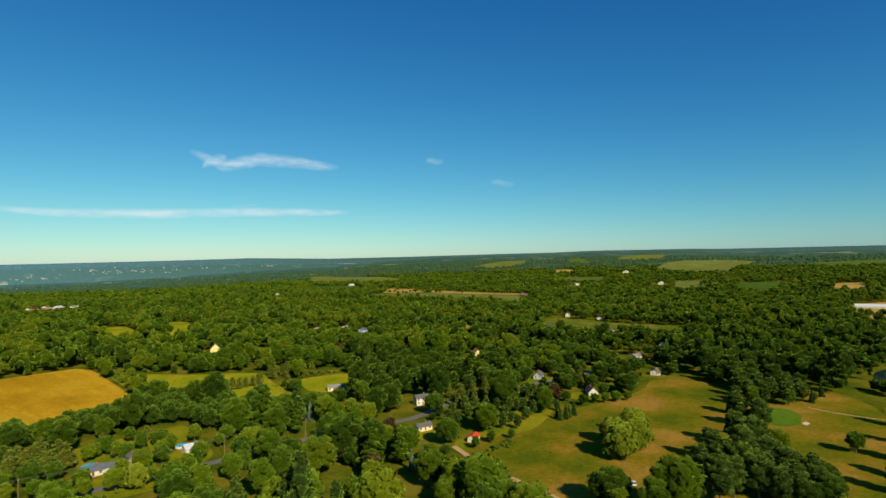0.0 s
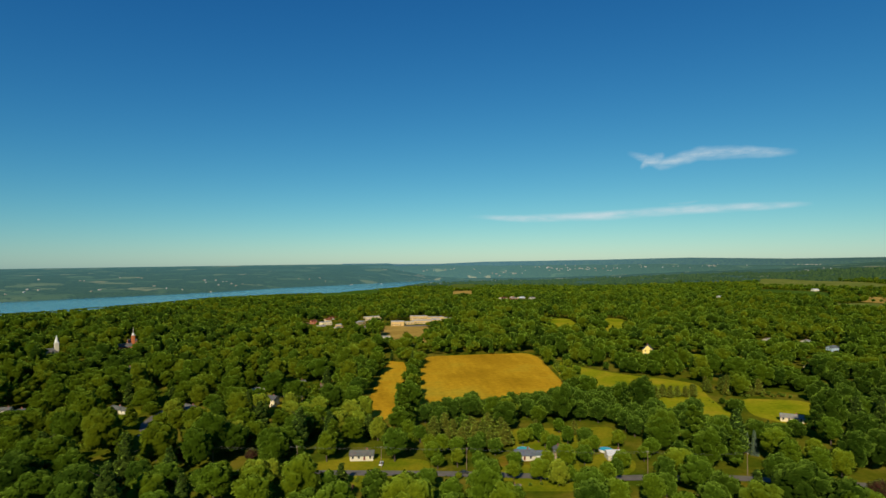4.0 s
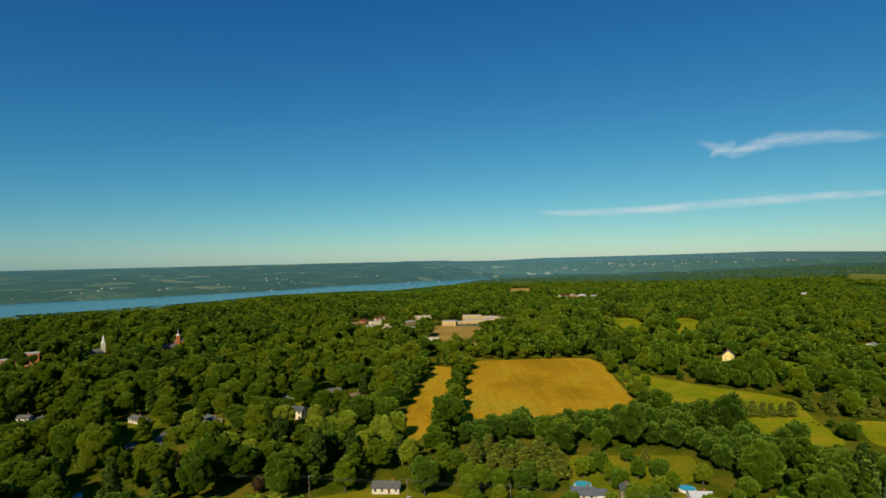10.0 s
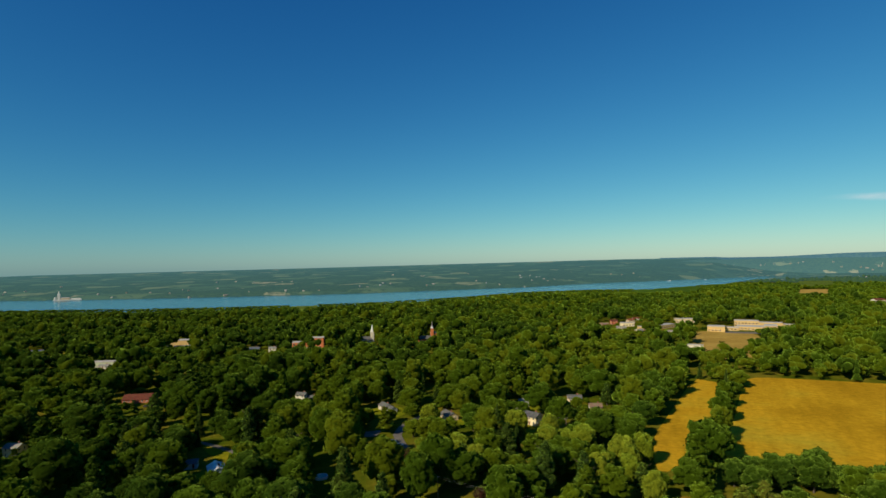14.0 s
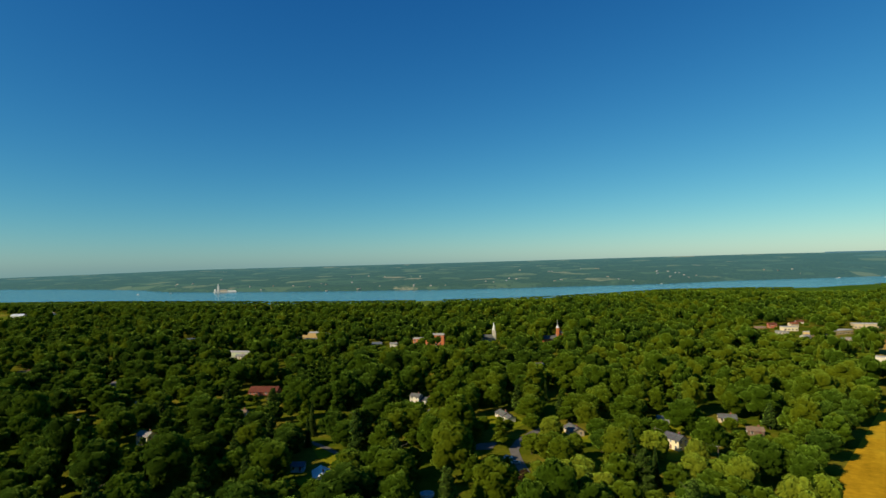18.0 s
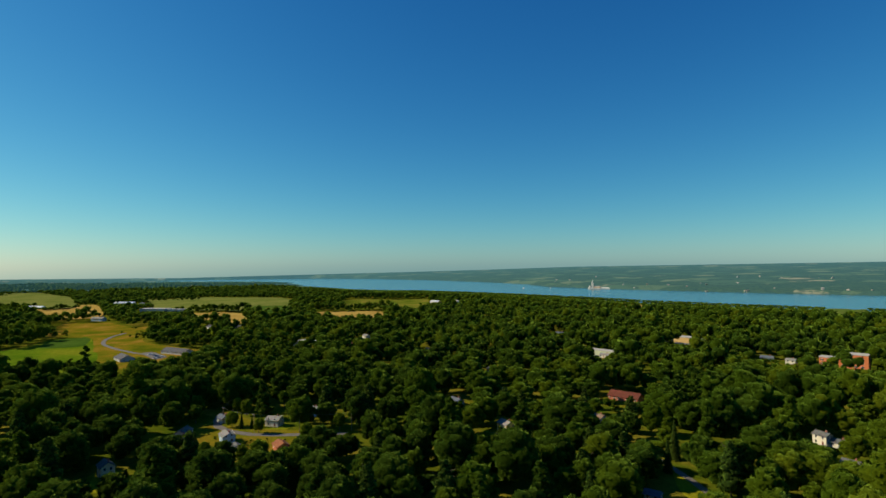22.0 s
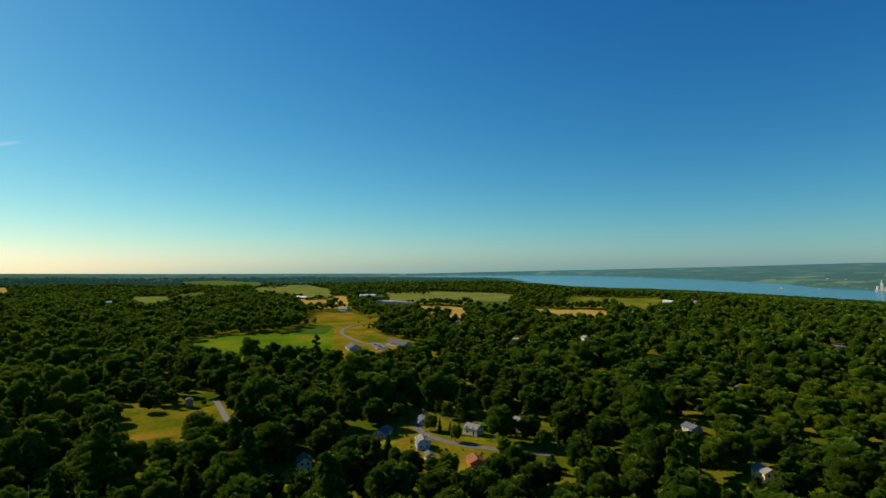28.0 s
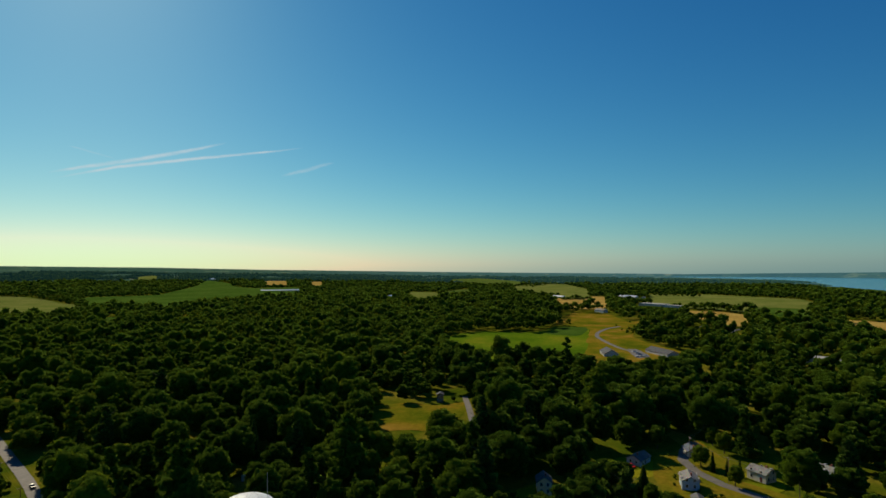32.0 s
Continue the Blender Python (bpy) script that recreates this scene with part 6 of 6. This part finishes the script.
def woods(name, label, xs, ys, templates, sizes, mat):
    """Many trees joined: each a turned, scaled copy of one of the templates, with its own tint."""
    vs, fs, ts, ms, n = [], [], [], [], 0
    pick = rng.integers(0, len(templates), len(xs))
    turn = rng.uniform(0, 6.283, len(xs))
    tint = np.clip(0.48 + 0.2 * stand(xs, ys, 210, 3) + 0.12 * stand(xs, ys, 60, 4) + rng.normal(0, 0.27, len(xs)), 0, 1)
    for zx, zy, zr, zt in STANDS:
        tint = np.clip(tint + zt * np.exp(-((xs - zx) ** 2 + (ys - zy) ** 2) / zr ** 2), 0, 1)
    zs = height(xs, ys)
    top = headroom(xs, ys) / 15
    sizes = np.stack([np.minimum(sizes[:, 0], top * 1.35), np.minimum(sizes[:, 1], np.minimum(top, shore_growth(xs, ys) / 15))], -1)
    for k, (tv, tf, tm) in enumerate(templates):
        i = np.where(pick == k)[0]
        if not len(i):
            continue
        c, s = np.cos(turn[i])[:, None], np.sin(turn[i])[:, None]
        w, h = sizes[i, 0][:, None], sizes[i, 1][:, None]
        v = np.stack([(tv[:, 0] * c - tv[:, 1] * s) * w + xs[i][:, None], (tv[:, 0] * s + tv[:, 1] * c) * w + ys[i][:, None], tv[:, 2] * h + zs[i][:, None]], -1)
        vs.append(v.reshape(-1, 3))
        ms.append(np.stack([tm[:, 0] * c - tm[:, 1] * s, tm[:, 0] * s + tm[:, 1] * c, np.broadcast_to(tm[:, 2], (len(i), len(tm)))], -1).reshape(-1, 3))
        fs.append((tf[None] + (np.arange(len(i)) * len(tv))[:, None, None] + n).reshape(-1, 3))
        ts.append(np.repeat(tint[i], len(tv)))
        n += len(i) * len(tv)
    me = raw_mesh(name, np.concatenate(vs), np.concatenate(fs), mat, True, np.concatenate(ms))
    at = me.attributes.new("tint", "FLOAT", "POINT")
    at.data.foreach_set("value", np.concatenate(ts).astype(np.float32))
    return tagged(new(name, me), label, "woods", kind="stuff")


def lump(g, n, tall, wide, tufts=0, size=1.6, core=0.95):
    return broad_crown(g, tall, wide, tall * 0.12, n, tufts, size, core)


def cap(g, c, r, rough=0.25):
    """The upper part of a rough ball of leaves."""
    v, f = ICO
    v = (v * (1 + g.uniform(-rough, rough, (len(v), 1)))) @ turned(g).T
    f = f[v[f].mean(1)[:, 2] > -0.45]
    return v * np.asarray(r) + np.asarray(c), f, unit(unit(v) + np.array((0, 0, 0.18)))


def dome(g, tall, wide, tufts, size, lobes=2):
    """One rounded crown seen from afar: a body and ragged sprays standing off it."""
    hp = Heap()
    for i in range(lobes):
        a, r = g.uniform(0, 6.28), wide * (0.85 if lobes == 1 else 0.66 - 0.08 * i)
        off = 0 if lobes == 1 else wide * 0.45
        c = np.array((math.cos(a + i * 2.1) * off, math.sin(a + i * 2.1) * off, tall - r * 0.9 - 1.8 * i * g.uniform(0.4, 1.4)))
        hp.add(*cap(g, c, (r * 0.97, r * 0.97, r * 0.9), 0.2))
        if tufts:
            hp.add(*tufts_on(g, c, r * 1.02, tufts // lobes, size, (0, 0, 0), 0.7, 0.92, 0.95))
    return hp.arrays()


def tip(g, tall, wide):
    """A pointed conifer seen from afar."""
    hp = Heap()
    for k in range(3):
        z, r = tall * (0.12 + 0.24 * k), wide * (1 - 0.25 * k)
        a = np.arange(5) * 1.2566 + g.uniform(0, 1)
        ring = np.stack([np.cos(a) * r, np.sin(a) * r, z + g.uniform(-0.6, 0.6, 5)], -1)
        v = np.concatenate([ring, [(0, 0, z + tall * 0.42)]])
        hp.add(v, np.array([(q, (q + 1) % 5, 5) for q in range(5)]))
    return hp.arrays()


def stand(xs, ys, scale, seed):
    """Slow, irregular change over the land, about -1 to 1."""
    g = np.random.default_rng(seed)
    out = np.zeros(len(xs))
    for _ in range(9):
        a, k = g.uniform(0, 6.283), 6.283 / scale * g.uniform(0.6, 1.8)
        out += np.sin((xs * math.cos(a) + ys * math.sin(a)) * k + g.uniform(0, 6.283))
    return out / 3.0


x, y = scatter(14.2, 130, 560)
set_xy = np.array([(s[1], s[2], 5.0 * s[3]) for s in SET])
k = np.ones(len(x), bool)
for sx, sy, sr in set_xy:
    k &= (x - sx) ** 2 + (y - sy) ** 2 > (sr + 3.5) ** 2
x, y = x[k], y[k]
glade = np.sin(x * 0.041 + 1) * np.sin(y * 0.037 + 2) + 0.6 * np.sin(x * 0.09) * np.sin(y * 0.083)
k = (glade < 0.98) & (rng.random(len(x)) > 0.06)
x, y = x[k], y[k]
# gardens and lots where trees stand apart: x, y, reach, share of trees kept
for tx, ty, tr, keep in ((190, 240, 75, 0.7), (60, 285, 70, 0.75), (310, 290, 100, 0.97), (420, 240, 110, 0.97), (-230, 330, 50, 0.7)):
    k = (np.hypot(x - tx, y - ty) > tr) | (rng.random(len(x)) < keep)
    x, y = x[k], y[k]
room = headroom(x, y)
k = room > 3.0
x, y, room = x[k], y[k], room[k]
order = np.argsort(np.hypot(x + 10, y - 110))
x, y, room = x[order], y[order], room[order]
for kind, sx, sy, w, h in SET:
    plant(kind, sx, sy, (w, h), (sx * 37 + sy * 11) % 360, int(abs(sx) + abs(sy)))
counts = {"broad": 0, "pine": 0, "fir": 0}
joined = []
for i in range(len(x)):
    u = rng.random()
    pines = math.sin(x[i] * 0.021 + 2) * math.cos(y[i] * 0.019)
    kind = "pine" if u < 0.04 + 0.14 * (pines > 0.5) else "fir" if u < 0.048 + 0.15 * (pines > 0.5) else "broad"
    if counts[kind] >= {"broad": 230, "pine": 90, "fir": 60}[kind]:
        joined.append(i)
        continue
    counts[kind] += 1
    # dark stands, partly shade put into tint, take dark maples
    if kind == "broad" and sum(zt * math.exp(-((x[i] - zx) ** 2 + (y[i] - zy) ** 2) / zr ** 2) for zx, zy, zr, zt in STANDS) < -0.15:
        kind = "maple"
    w = min(2.1, max(0.8, (1.5 if kind == "broad" else 1.15) * math.exp(rng.normal(0, 0.2))))
    h = w * (rng.uniform(0.75, 1.0) if kind == "broad" else rng.uniform(0.85, 1.1))
    if h * 15 > room[i]:
        h = room[i] / 15
        w = min(w, h * 1.35)
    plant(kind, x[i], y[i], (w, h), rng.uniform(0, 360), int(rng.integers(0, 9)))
joined = np.array(joined)


def spread(n, mean, dev):
    w = np.clip(mean * np.exp(rng.normal(0, dev, n)), mean * 0.55, mean * 1.6)
    return np.stack([w, w * rng.uniform(0.8, 1.12, n)], -1)


def canopy(xs, ys, mean, dev, tall=1.0):
    """Spread and height of each tree of a wood, changing slowly from stand to stand."""
    s = spread(len(xs), mean, dev)
    s[:, 1] *= tall * (1 + 0.14 * stand(xs, ys, 170, 6))
    return s


close, rest = joined[:700], joined[700:]
T0 = [broad_crown(np.random.default_rng(110 + i), 14, 5.3, 1.8, 20, 22, 0.85, 0.95, ICO) for i in range(6)] + [broad_crown(np.random.default_rng(117), 13, 4.6, 1.4, 15, 18, 0.95, 0.95, ICO)] * 2 + [pine_crown(np.random.default_rng(118), 15, 4.4, 3, 18, 16)]
woods("woodland", "dense green broadleaf woods with a few pines", x[close], y[close], T0, canopy(x[close], y[close], 1.5, 0.2, 0.92), M_WOODS)
T1 = [broad_crown(np.random.default_rng(70 + i), 13.5, 5.2, 1.6, 11, 14, 0.95, 0.96, ICO) for i in range(7)] + [broad_crown(np.random.default_rng(77 + i), 12.5, 4.6 + i, 1.6, 10, 8, 1.1, 0.97, ICO) for i in range(3)] + [pine_crown(np.random.default_rng(78), 15, 4.4, 2, 12, 9)]
woods("woodland", "dense green broadleaf woods", x[rest], y[rest], T1, canopy(x[rest], y[rest], 1.48, 0.2, 0.92), M_WOODS)
for step, r0, r1, mean, lobes, tufts, wide, nm in ((12.0, 560, 950, 1.06, 4, 24, 6.2, "continuous canopy of green woods"), (12.2, 950, 1650, 1.0, 1, 7, 6.0, "canopy of green woods further off"), (13.8, 1650, 2650, 0.82, 1, 0, 8.4, "distant canopy of green woods")):
    x, y = scatter(step, r0, r1)
    k = headroom(x, y) > 3.0
    x, y = x[k], y[k]
    glade = stand(x, y, 260, 9) + 0.5 * stand(x, y, 70, 10)
    k = (glade < 1.75) & (rng.random(len(x)) > 0.03)
    x, y = x[k], y[k]
    g = np.random.default_rng(80 + lobes)
    kinds = [dome(g, 13.5 + (i % 3) * 0.8, wide * (1 - 0.08 * (i % 3)), tufts, 1.5 + r0 / 900, lobes) for i in range(8)]
    woods("woodland", nm, x, y, kinds * 2 + [tip(g, 15.0, 3.0)] * (r1 < 1000), canopy(x, y, mean, 0.26), M_WOODS)
# far slopes: M_FARWOODS carries painted haze in its emission
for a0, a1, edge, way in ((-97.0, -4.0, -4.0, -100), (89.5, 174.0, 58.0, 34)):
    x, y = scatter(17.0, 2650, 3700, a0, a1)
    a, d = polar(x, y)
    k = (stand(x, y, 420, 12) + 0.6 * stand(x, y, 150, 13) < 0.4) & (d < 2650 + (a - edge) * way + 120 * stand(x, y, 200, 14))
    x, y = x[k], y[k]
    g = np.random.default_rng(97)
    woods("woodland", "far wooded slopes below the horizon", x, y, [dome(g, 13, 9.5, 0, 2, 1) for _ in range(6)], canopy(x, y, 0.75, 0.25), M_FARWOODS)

# ---- tree lines along the far fields ----
hx, hy = [], []
for (x0, y0), (x1, y1) in HEDGED:
    k = max(2, int(math.hypot(x1 - x0, y1 - y0) / 5.5))
    u = (np.arange(k) + rng.uniform(0, 1, k)) / k
    hx.append(x0 + (x1 - x0) * u + rng.normal(0, 6, k))
    hy.append(y0 + (y1 - y0) * u + rng.normal(0, 6, k))
hx, hy = np.concatenate(hx), np.concatenate(hy)
g = np.random.default_rng(141)
woods("tree_line", "lines of trees along the edges of far fields", hx, hy, [dome(g, 13, 5.6, 8, 2.0, 1) for _ in range(5)], canopy(hx, hy, 0.85, 0.25), M_WOODS)
for lx, ly, ln, lt in ((-1790, -330, 60, 10), (-1740, -230, 40, 60), (-1690, -160, 30, 40), (-2250, -930, 120, 30), (1372, 1415, 50, 60), (1480, 1360, 40, 60), (1830, 480, 110, 15)):
    k = int(ln / 3)
    tx = lx + np.cos(radians(lt)) * rng.uniform(-ln, ln, k) + rng.normal(0, 7, k)
    ty = ly + np.sin(radians(lt)) * rng.uniform(-ln, ln, k) + rng.normal(0, 7, k)
    woods("tree_line", "clump of trees standing in a far field", tx, ty, [dome(g, 13, 5.6, 8, 2.0, 1) for _ in range(3)], canopy(tx, ty, 0.85, 0.25), M_WOODS)

# ---- hedges and shrubs ----
def shrubs(name, label, line, width, step, tall, mat=None):
    xs, ys = [], []
    for (x0, y0), (x1, y1) in zip(line, line[1:]):
        n = max(1, int(math.hypot(x1 - x0, y1 - y0) / step))
        for i in range(n):
            for _ in range(2):
                u = (i + rng.random()) / n
                xs.append(x0 + (x1 - x0) * u + rng.uniform(-width, width))
                ys.append(y0 + (y1 - y0) * u + rng.uniform(-width, width))
    t = [lump(np.random.default_rng(130 + i), 4, 4.0, 2.2, 14, 0.7) for i in range(4)]
    return woods(name, label, np.array(xs), np.array(ys), t, spread(len(xs), tall / 4.0, 0.3), mat or M_SHRUB)


shrubs("weeds", "weedy shrubs spread over the rough meadow", [(190, 470), (188, 520), (200, 560), (212, 590), (228, 555)], 8, 6, 2.6)
shrubs("hedge", "rows of shrubs behind the paddock house", [(262, 405), (285, 420), (310, 425), (330, 415)], 7, 5, 3)
shrubs("hedge", "shrubs along the golden field", [(207, 650), (198, 580), (186, 500), (180, 450)], 4, 4.5, 3.2)
shrubs("hedge", "shrubs scattered on rough ground", [(-960, -90), (-880, -60), (-820, -20), (-760, 20)], 30, 14, 4)
shrubs("hedge", "low bushes beside the small barn", [(242, 176), (251, 173), (262, 174)], 3, 2.5, 2.4)
shrubs("hedge", "garden shrubs along the village road", [(-20, 300), (60, 287), (140, 272)], 6, 8, 2.2)
shrubs("hedge", "garden shrubs between small houses", [(-360, 105), (-330, 120), (-310, 145), (-312, 175)], 10, 5, 2.4)
shrubs("weeds", "dark weeds on the dry lawn", [(250, 120), (300, 150), (360, 160)], 22, 7, 0.7)

# ---- houses on the far hills ----
def far_houses():
    vs, fs, n = [], [], 0
    g = np.random.default_rng(8)
    spots, spots_high = [], []
    for a, r, k, s in ((16, 2900, 18, 2.2), (-24, 3600, 22, 3.0), (-30, 3700, 14, 2.5), (-15, 3500, 16, 3), (-42, 3900, 10, 2), (40, 2900, 10, 6), (52, 2500, 12, 8), (63, 2900, 8, 6), (25, 3200, 12, 6), (30, 2460, 14, 8), (45, 2200, 16, 9), (58, 2300, 10, 8), (18, 2540, 10, 6), (-60, 3200, 10, 8), (-75, 3200, 10, 8), (120, 3200, 8, 10), (150, 3300, 8, 10), (5, 3300, 14, 4)):
        for _ in range(int(k * 0.5)):
            spots.append((a + g.normal(0, s * 0.5), max(r + g.normal(0, 90), float(table(T_FAR, a)) + 25 if a > -8 and a < 80 else 2700)))
    for a, r in spots:
        x, y = HUB[0] - math.sin(radians(a)) * r, HUB[1] + math.cos(radians(a)) * r
        z = lift(x, y) + 2
        l, d, h, q = g.uniform(2.5, 5.5), g.uniform(2, 3.5), g.uniform(2, 3.2), g.uniform(0, 3.14)
        c, s = math.cos(q), math.sin(q)
        pts = [(px, py, pz) for px in (-l, l) for py, pz in ((-d, -3), (d, -3), (d, h), (0, h + d * 0.6), (-d, h))]
        vs += [(x + px * c - py * s, y + px * s + py * c, z + pz) for px, py, pz in pts]
        for f in ((0, 1, 2), (0, 2, 4), (2, 3, 4), (5, 7, 6), (5, 9, 7), (7, 9, 8), (1, 6, 7), (1, 7, 2), (2, 7, 8), (2, 8, 3), (3, 8, 9), (3, 9, 4), (4, 9, 5), (4, 5, 0)):
            fs.append([n + i for i in f])
        n += 10
    for a, e, k, sa, se in ((-19.5, -0.28, 26, 1.6, 0.12), (-17, -0.12, 8, 0.8, 0.05), (-22.5, -0.3, 10, 1.2, 0.1), (-13.5, -0.75, 14, 1.6, 0.1), (-27, -0.15, 8, 1.5, 0.1), (-33, 0.0, 10, 1.0, 0.05), (-40.5, 0.1, 12, 0.9, 0.04), (-8, -0.3, 8, 2, 0.1)):
        for _ in range(k):  # towns on the valley slopes
            q, h = a + g.normal(0, sa), e + g.normal(0, se)
            u = np.linspace(0, 1, 40)
            r = 4420 + 300 * u
            x, y = HUB[0] - math.sin(radians(q)) * r, HUB[1] + math.cos(radians(q)) * r
            z = np.maximum(height(x, y) - 4, -6) * (1 - u) + (97 + 4720 * math.tan(radians(float(table(T_MID, q))))) * u ** 0.8
            i = int(np.argmin(np.abs(np.degrees(np.arctan2(z - 97, r)) - h)))
            spots_high.append((float(x[i]), float(y[i]), float(z[i])))
    for x, y, z in spots_high:
        l, d, h, q = g.uniform(3, 8), g.uniform(2, 4), g.uniform(2, 4), g.uniform(0, 3.14)
        c, s = math.cos(q), math.sin(q)
        pts = [(px, py, pz) for px in (-l, l) for py, pz in ((-d, -3), (d, -3), (d, h), (0, h + d * 0.6), (-d, h))]
        vs += [(x + px * c - py * s, y + px * s + py * c, z + pz) for px, py, pz in pts]
        for f in ((0, 1, 2), (0, 2, 4), (2, 3, 4), (5, 7, 6), (5, 9, 7), (7, 9, 8), (1, 6, 7), (1, 7, 2), (2, 7, 8), (2, 8, 3), (3, 8, 9), (3, 9, 4), (4, 9, 5), (4, 5, 0)):
            fs.append([n + i for i in f])
        n += 10
    m, nd, l_, b = material("far_house_paint", 0.7)
    l_.new(ramp(nd, l_, nd.new("ShaderNodeNewGeometry").outputs["Random Per Island"], ((0.0, (0.34, 0.34, 0.32)), (0.5, (0.30, 0.29, 0.24)), (0.8, (0.2, 0.18, 0.14)), (1.0, (0.45, 0.46, 0.47)))), b.inputs["Base Color"])
    tagged(new("far_houses", raw_mesh("far_houses", vs, fs, m)), "tiny pale houses scattered over distant hillsides", "houses", kind="stuff")


far_houses()


# ---- thin clouds and vapour trails, far off in the sky ----
def cloud_material():
    m = bpy.data.materials.new("thin_cloud")
    m.use_nodes = True
    n, l = m.node_tree.nodes, m.node_tree.links
    n.remove(n["Principled BSDF"])
    pos = position(n)
    mp = n.new("ShaderNodeMapping")
    mp.inputs["Scale"].default_value = (1, 1, 4.0)
    l.new(pos, mp.inputs["Vector"])
    w = tex(n, l, "ShaderNodeTexNoise", 0.0035, 7, 0.62, mp.outputs[0])
    a = n.new("ShaderNodeAttribute")
    a.attribute_name = "body"
    mul = n.new("ShaderNodeMath")
    mul.operation = "MULTIPLY"
    l.new(a.outputs["Fac"], mul.inputs[0])
    l.new(ramp(n, l, w.outputs[0], ((0.3, (0.1, 0.1, 0.1)), (0.7, (1, 1, 1)))), mul.inputs[1])
    em, tr, mix = n.new("ShaderNodeEmission"), n.new("ShaderNodeBsdfTransparent"), n.new("ShaderNodeMixShader")
    em.inputs["Color"].default_value, em.inputs["Strength"].default_value = (0.70, 0.80, 0.84, 1), 0.85
    l.new(mul.outputs[0], mix.inputs[0])
    l.new(tr.outputs[0], mix.inputs[1])
    l.new(em.outputs[0], mix.inputs[2])
    l.new(mix.outputs[0], n["Material Output"].inputs[0])
    return m


M_CLOUD = cloud_material()


def cloud(line, thick, strength, label):
    """A wisp along a line of headings and heights (degrees), thick at its middle."""
    n, k = 60, 9
    t = np.linspace(0, 1, n)
    pa, pe = np.array([p[0] for p in line]), np.array([p[1] for p in line])
    u = np.linspace(0, 1, len(line))
    a, e = np.interp(t, u, pa), np.interp(t, u, pe)
    g = np.random.default_rng(len(label))
    wob = np.cumsum(g.normal(0, 0.02, n))
    e = e + (wob - np.linspace(wob[0], wob[-1], n)) * min(1, thick * 2)
    s = np.linspace(-1, 1, k)
    half = thick * (0.35 + 0.65 * np.sin(np.pi * t) ** 0.7)
    ee = e[:, None] + s[None] * half[:, None]
    aa = np.repeat(a[:, None], k, 1)
    r = 4750.0
    v = np.stack([HUB[0] - np.sin(np.radians(aa)) * r, HUB[1] + np.cos(np.radians(aa)) * r, 98 + np.tan(np.radians(ee)) * r], -1)
    body = (1 - s[None] ** 2) ** 1.5 * np.clip(np.minimum(t, 1 - t) * 7, 0, 1)[:, None] * strength
    i, j = np.meshgrid(np.arange(n - 1), np.arange(k - 1), indexing="ij")
    p = (i * k + j).ravel()
    me = raw_mesh("cloud", v.reshape(-1, 3), np.stack([p, p + 1, p + k + 1, p + k], -1), M_CLOUD, True)
    me.attributes.new("body", "FLOAT", "POINT").data.foreach_set("value", body.ravel().astype(np.float32))
    tagged(new("cloud", me), label, "cloud", "clouds", "structure")


cloud([(-25.4, 11.1), (-28.5, 9.9), (-32, 10.6), (-36, 10.4), (-40, 9.9)], 0.75, 0.75, "thin white wisp of high cloud")
cloud([(-26.6, 9.6), (-27.8, 10.2), (-29, 10.6)], 0.6, 0.5, "thin white tail of a high cloud")
cloud([(-9.0, 5.2), (-15, 4.9), (-22, 5.0), (-30, 5.3), (-37, 5.2), (-41, 5.3)], 0.55, 0.85, "long pale streak of cloud low over the hills")
cloud([(-29, 5.9), (-32, 6.1)], 0.16, 0.3, "faint small streak of cloud")
cloud([(-48.8, 10.6), (-50.8, 10.5)], 0.4, 0.3, "faint small puff of cloud")
cloud([(-55.5, 8.2), (-58.2, 7.8)], 0.4, 0.28, "faint small puff of thin cloud")
cloud([(160.2, 8.0), (156, 9.1), (150, 10.6), (145.8, 11.8)], 0.25, 1.0, "white vapour trail fading at its end")
cloud([(159.6, 7.6), (155, 8.9), (148, 10.2), (138.5, 11.7)], 0.2, 1.0, "long thin white vapour trail")
cloud([(140.8, 8.8), (138, 9.6), (135.5, 10.3)], 0.26, 0.45, "short faint vapour trail in the sky")
cloud([(158.8, 10.4), (155.2, 9.6)], 0.12, 0.3, "faint remnant of a vapour trail")
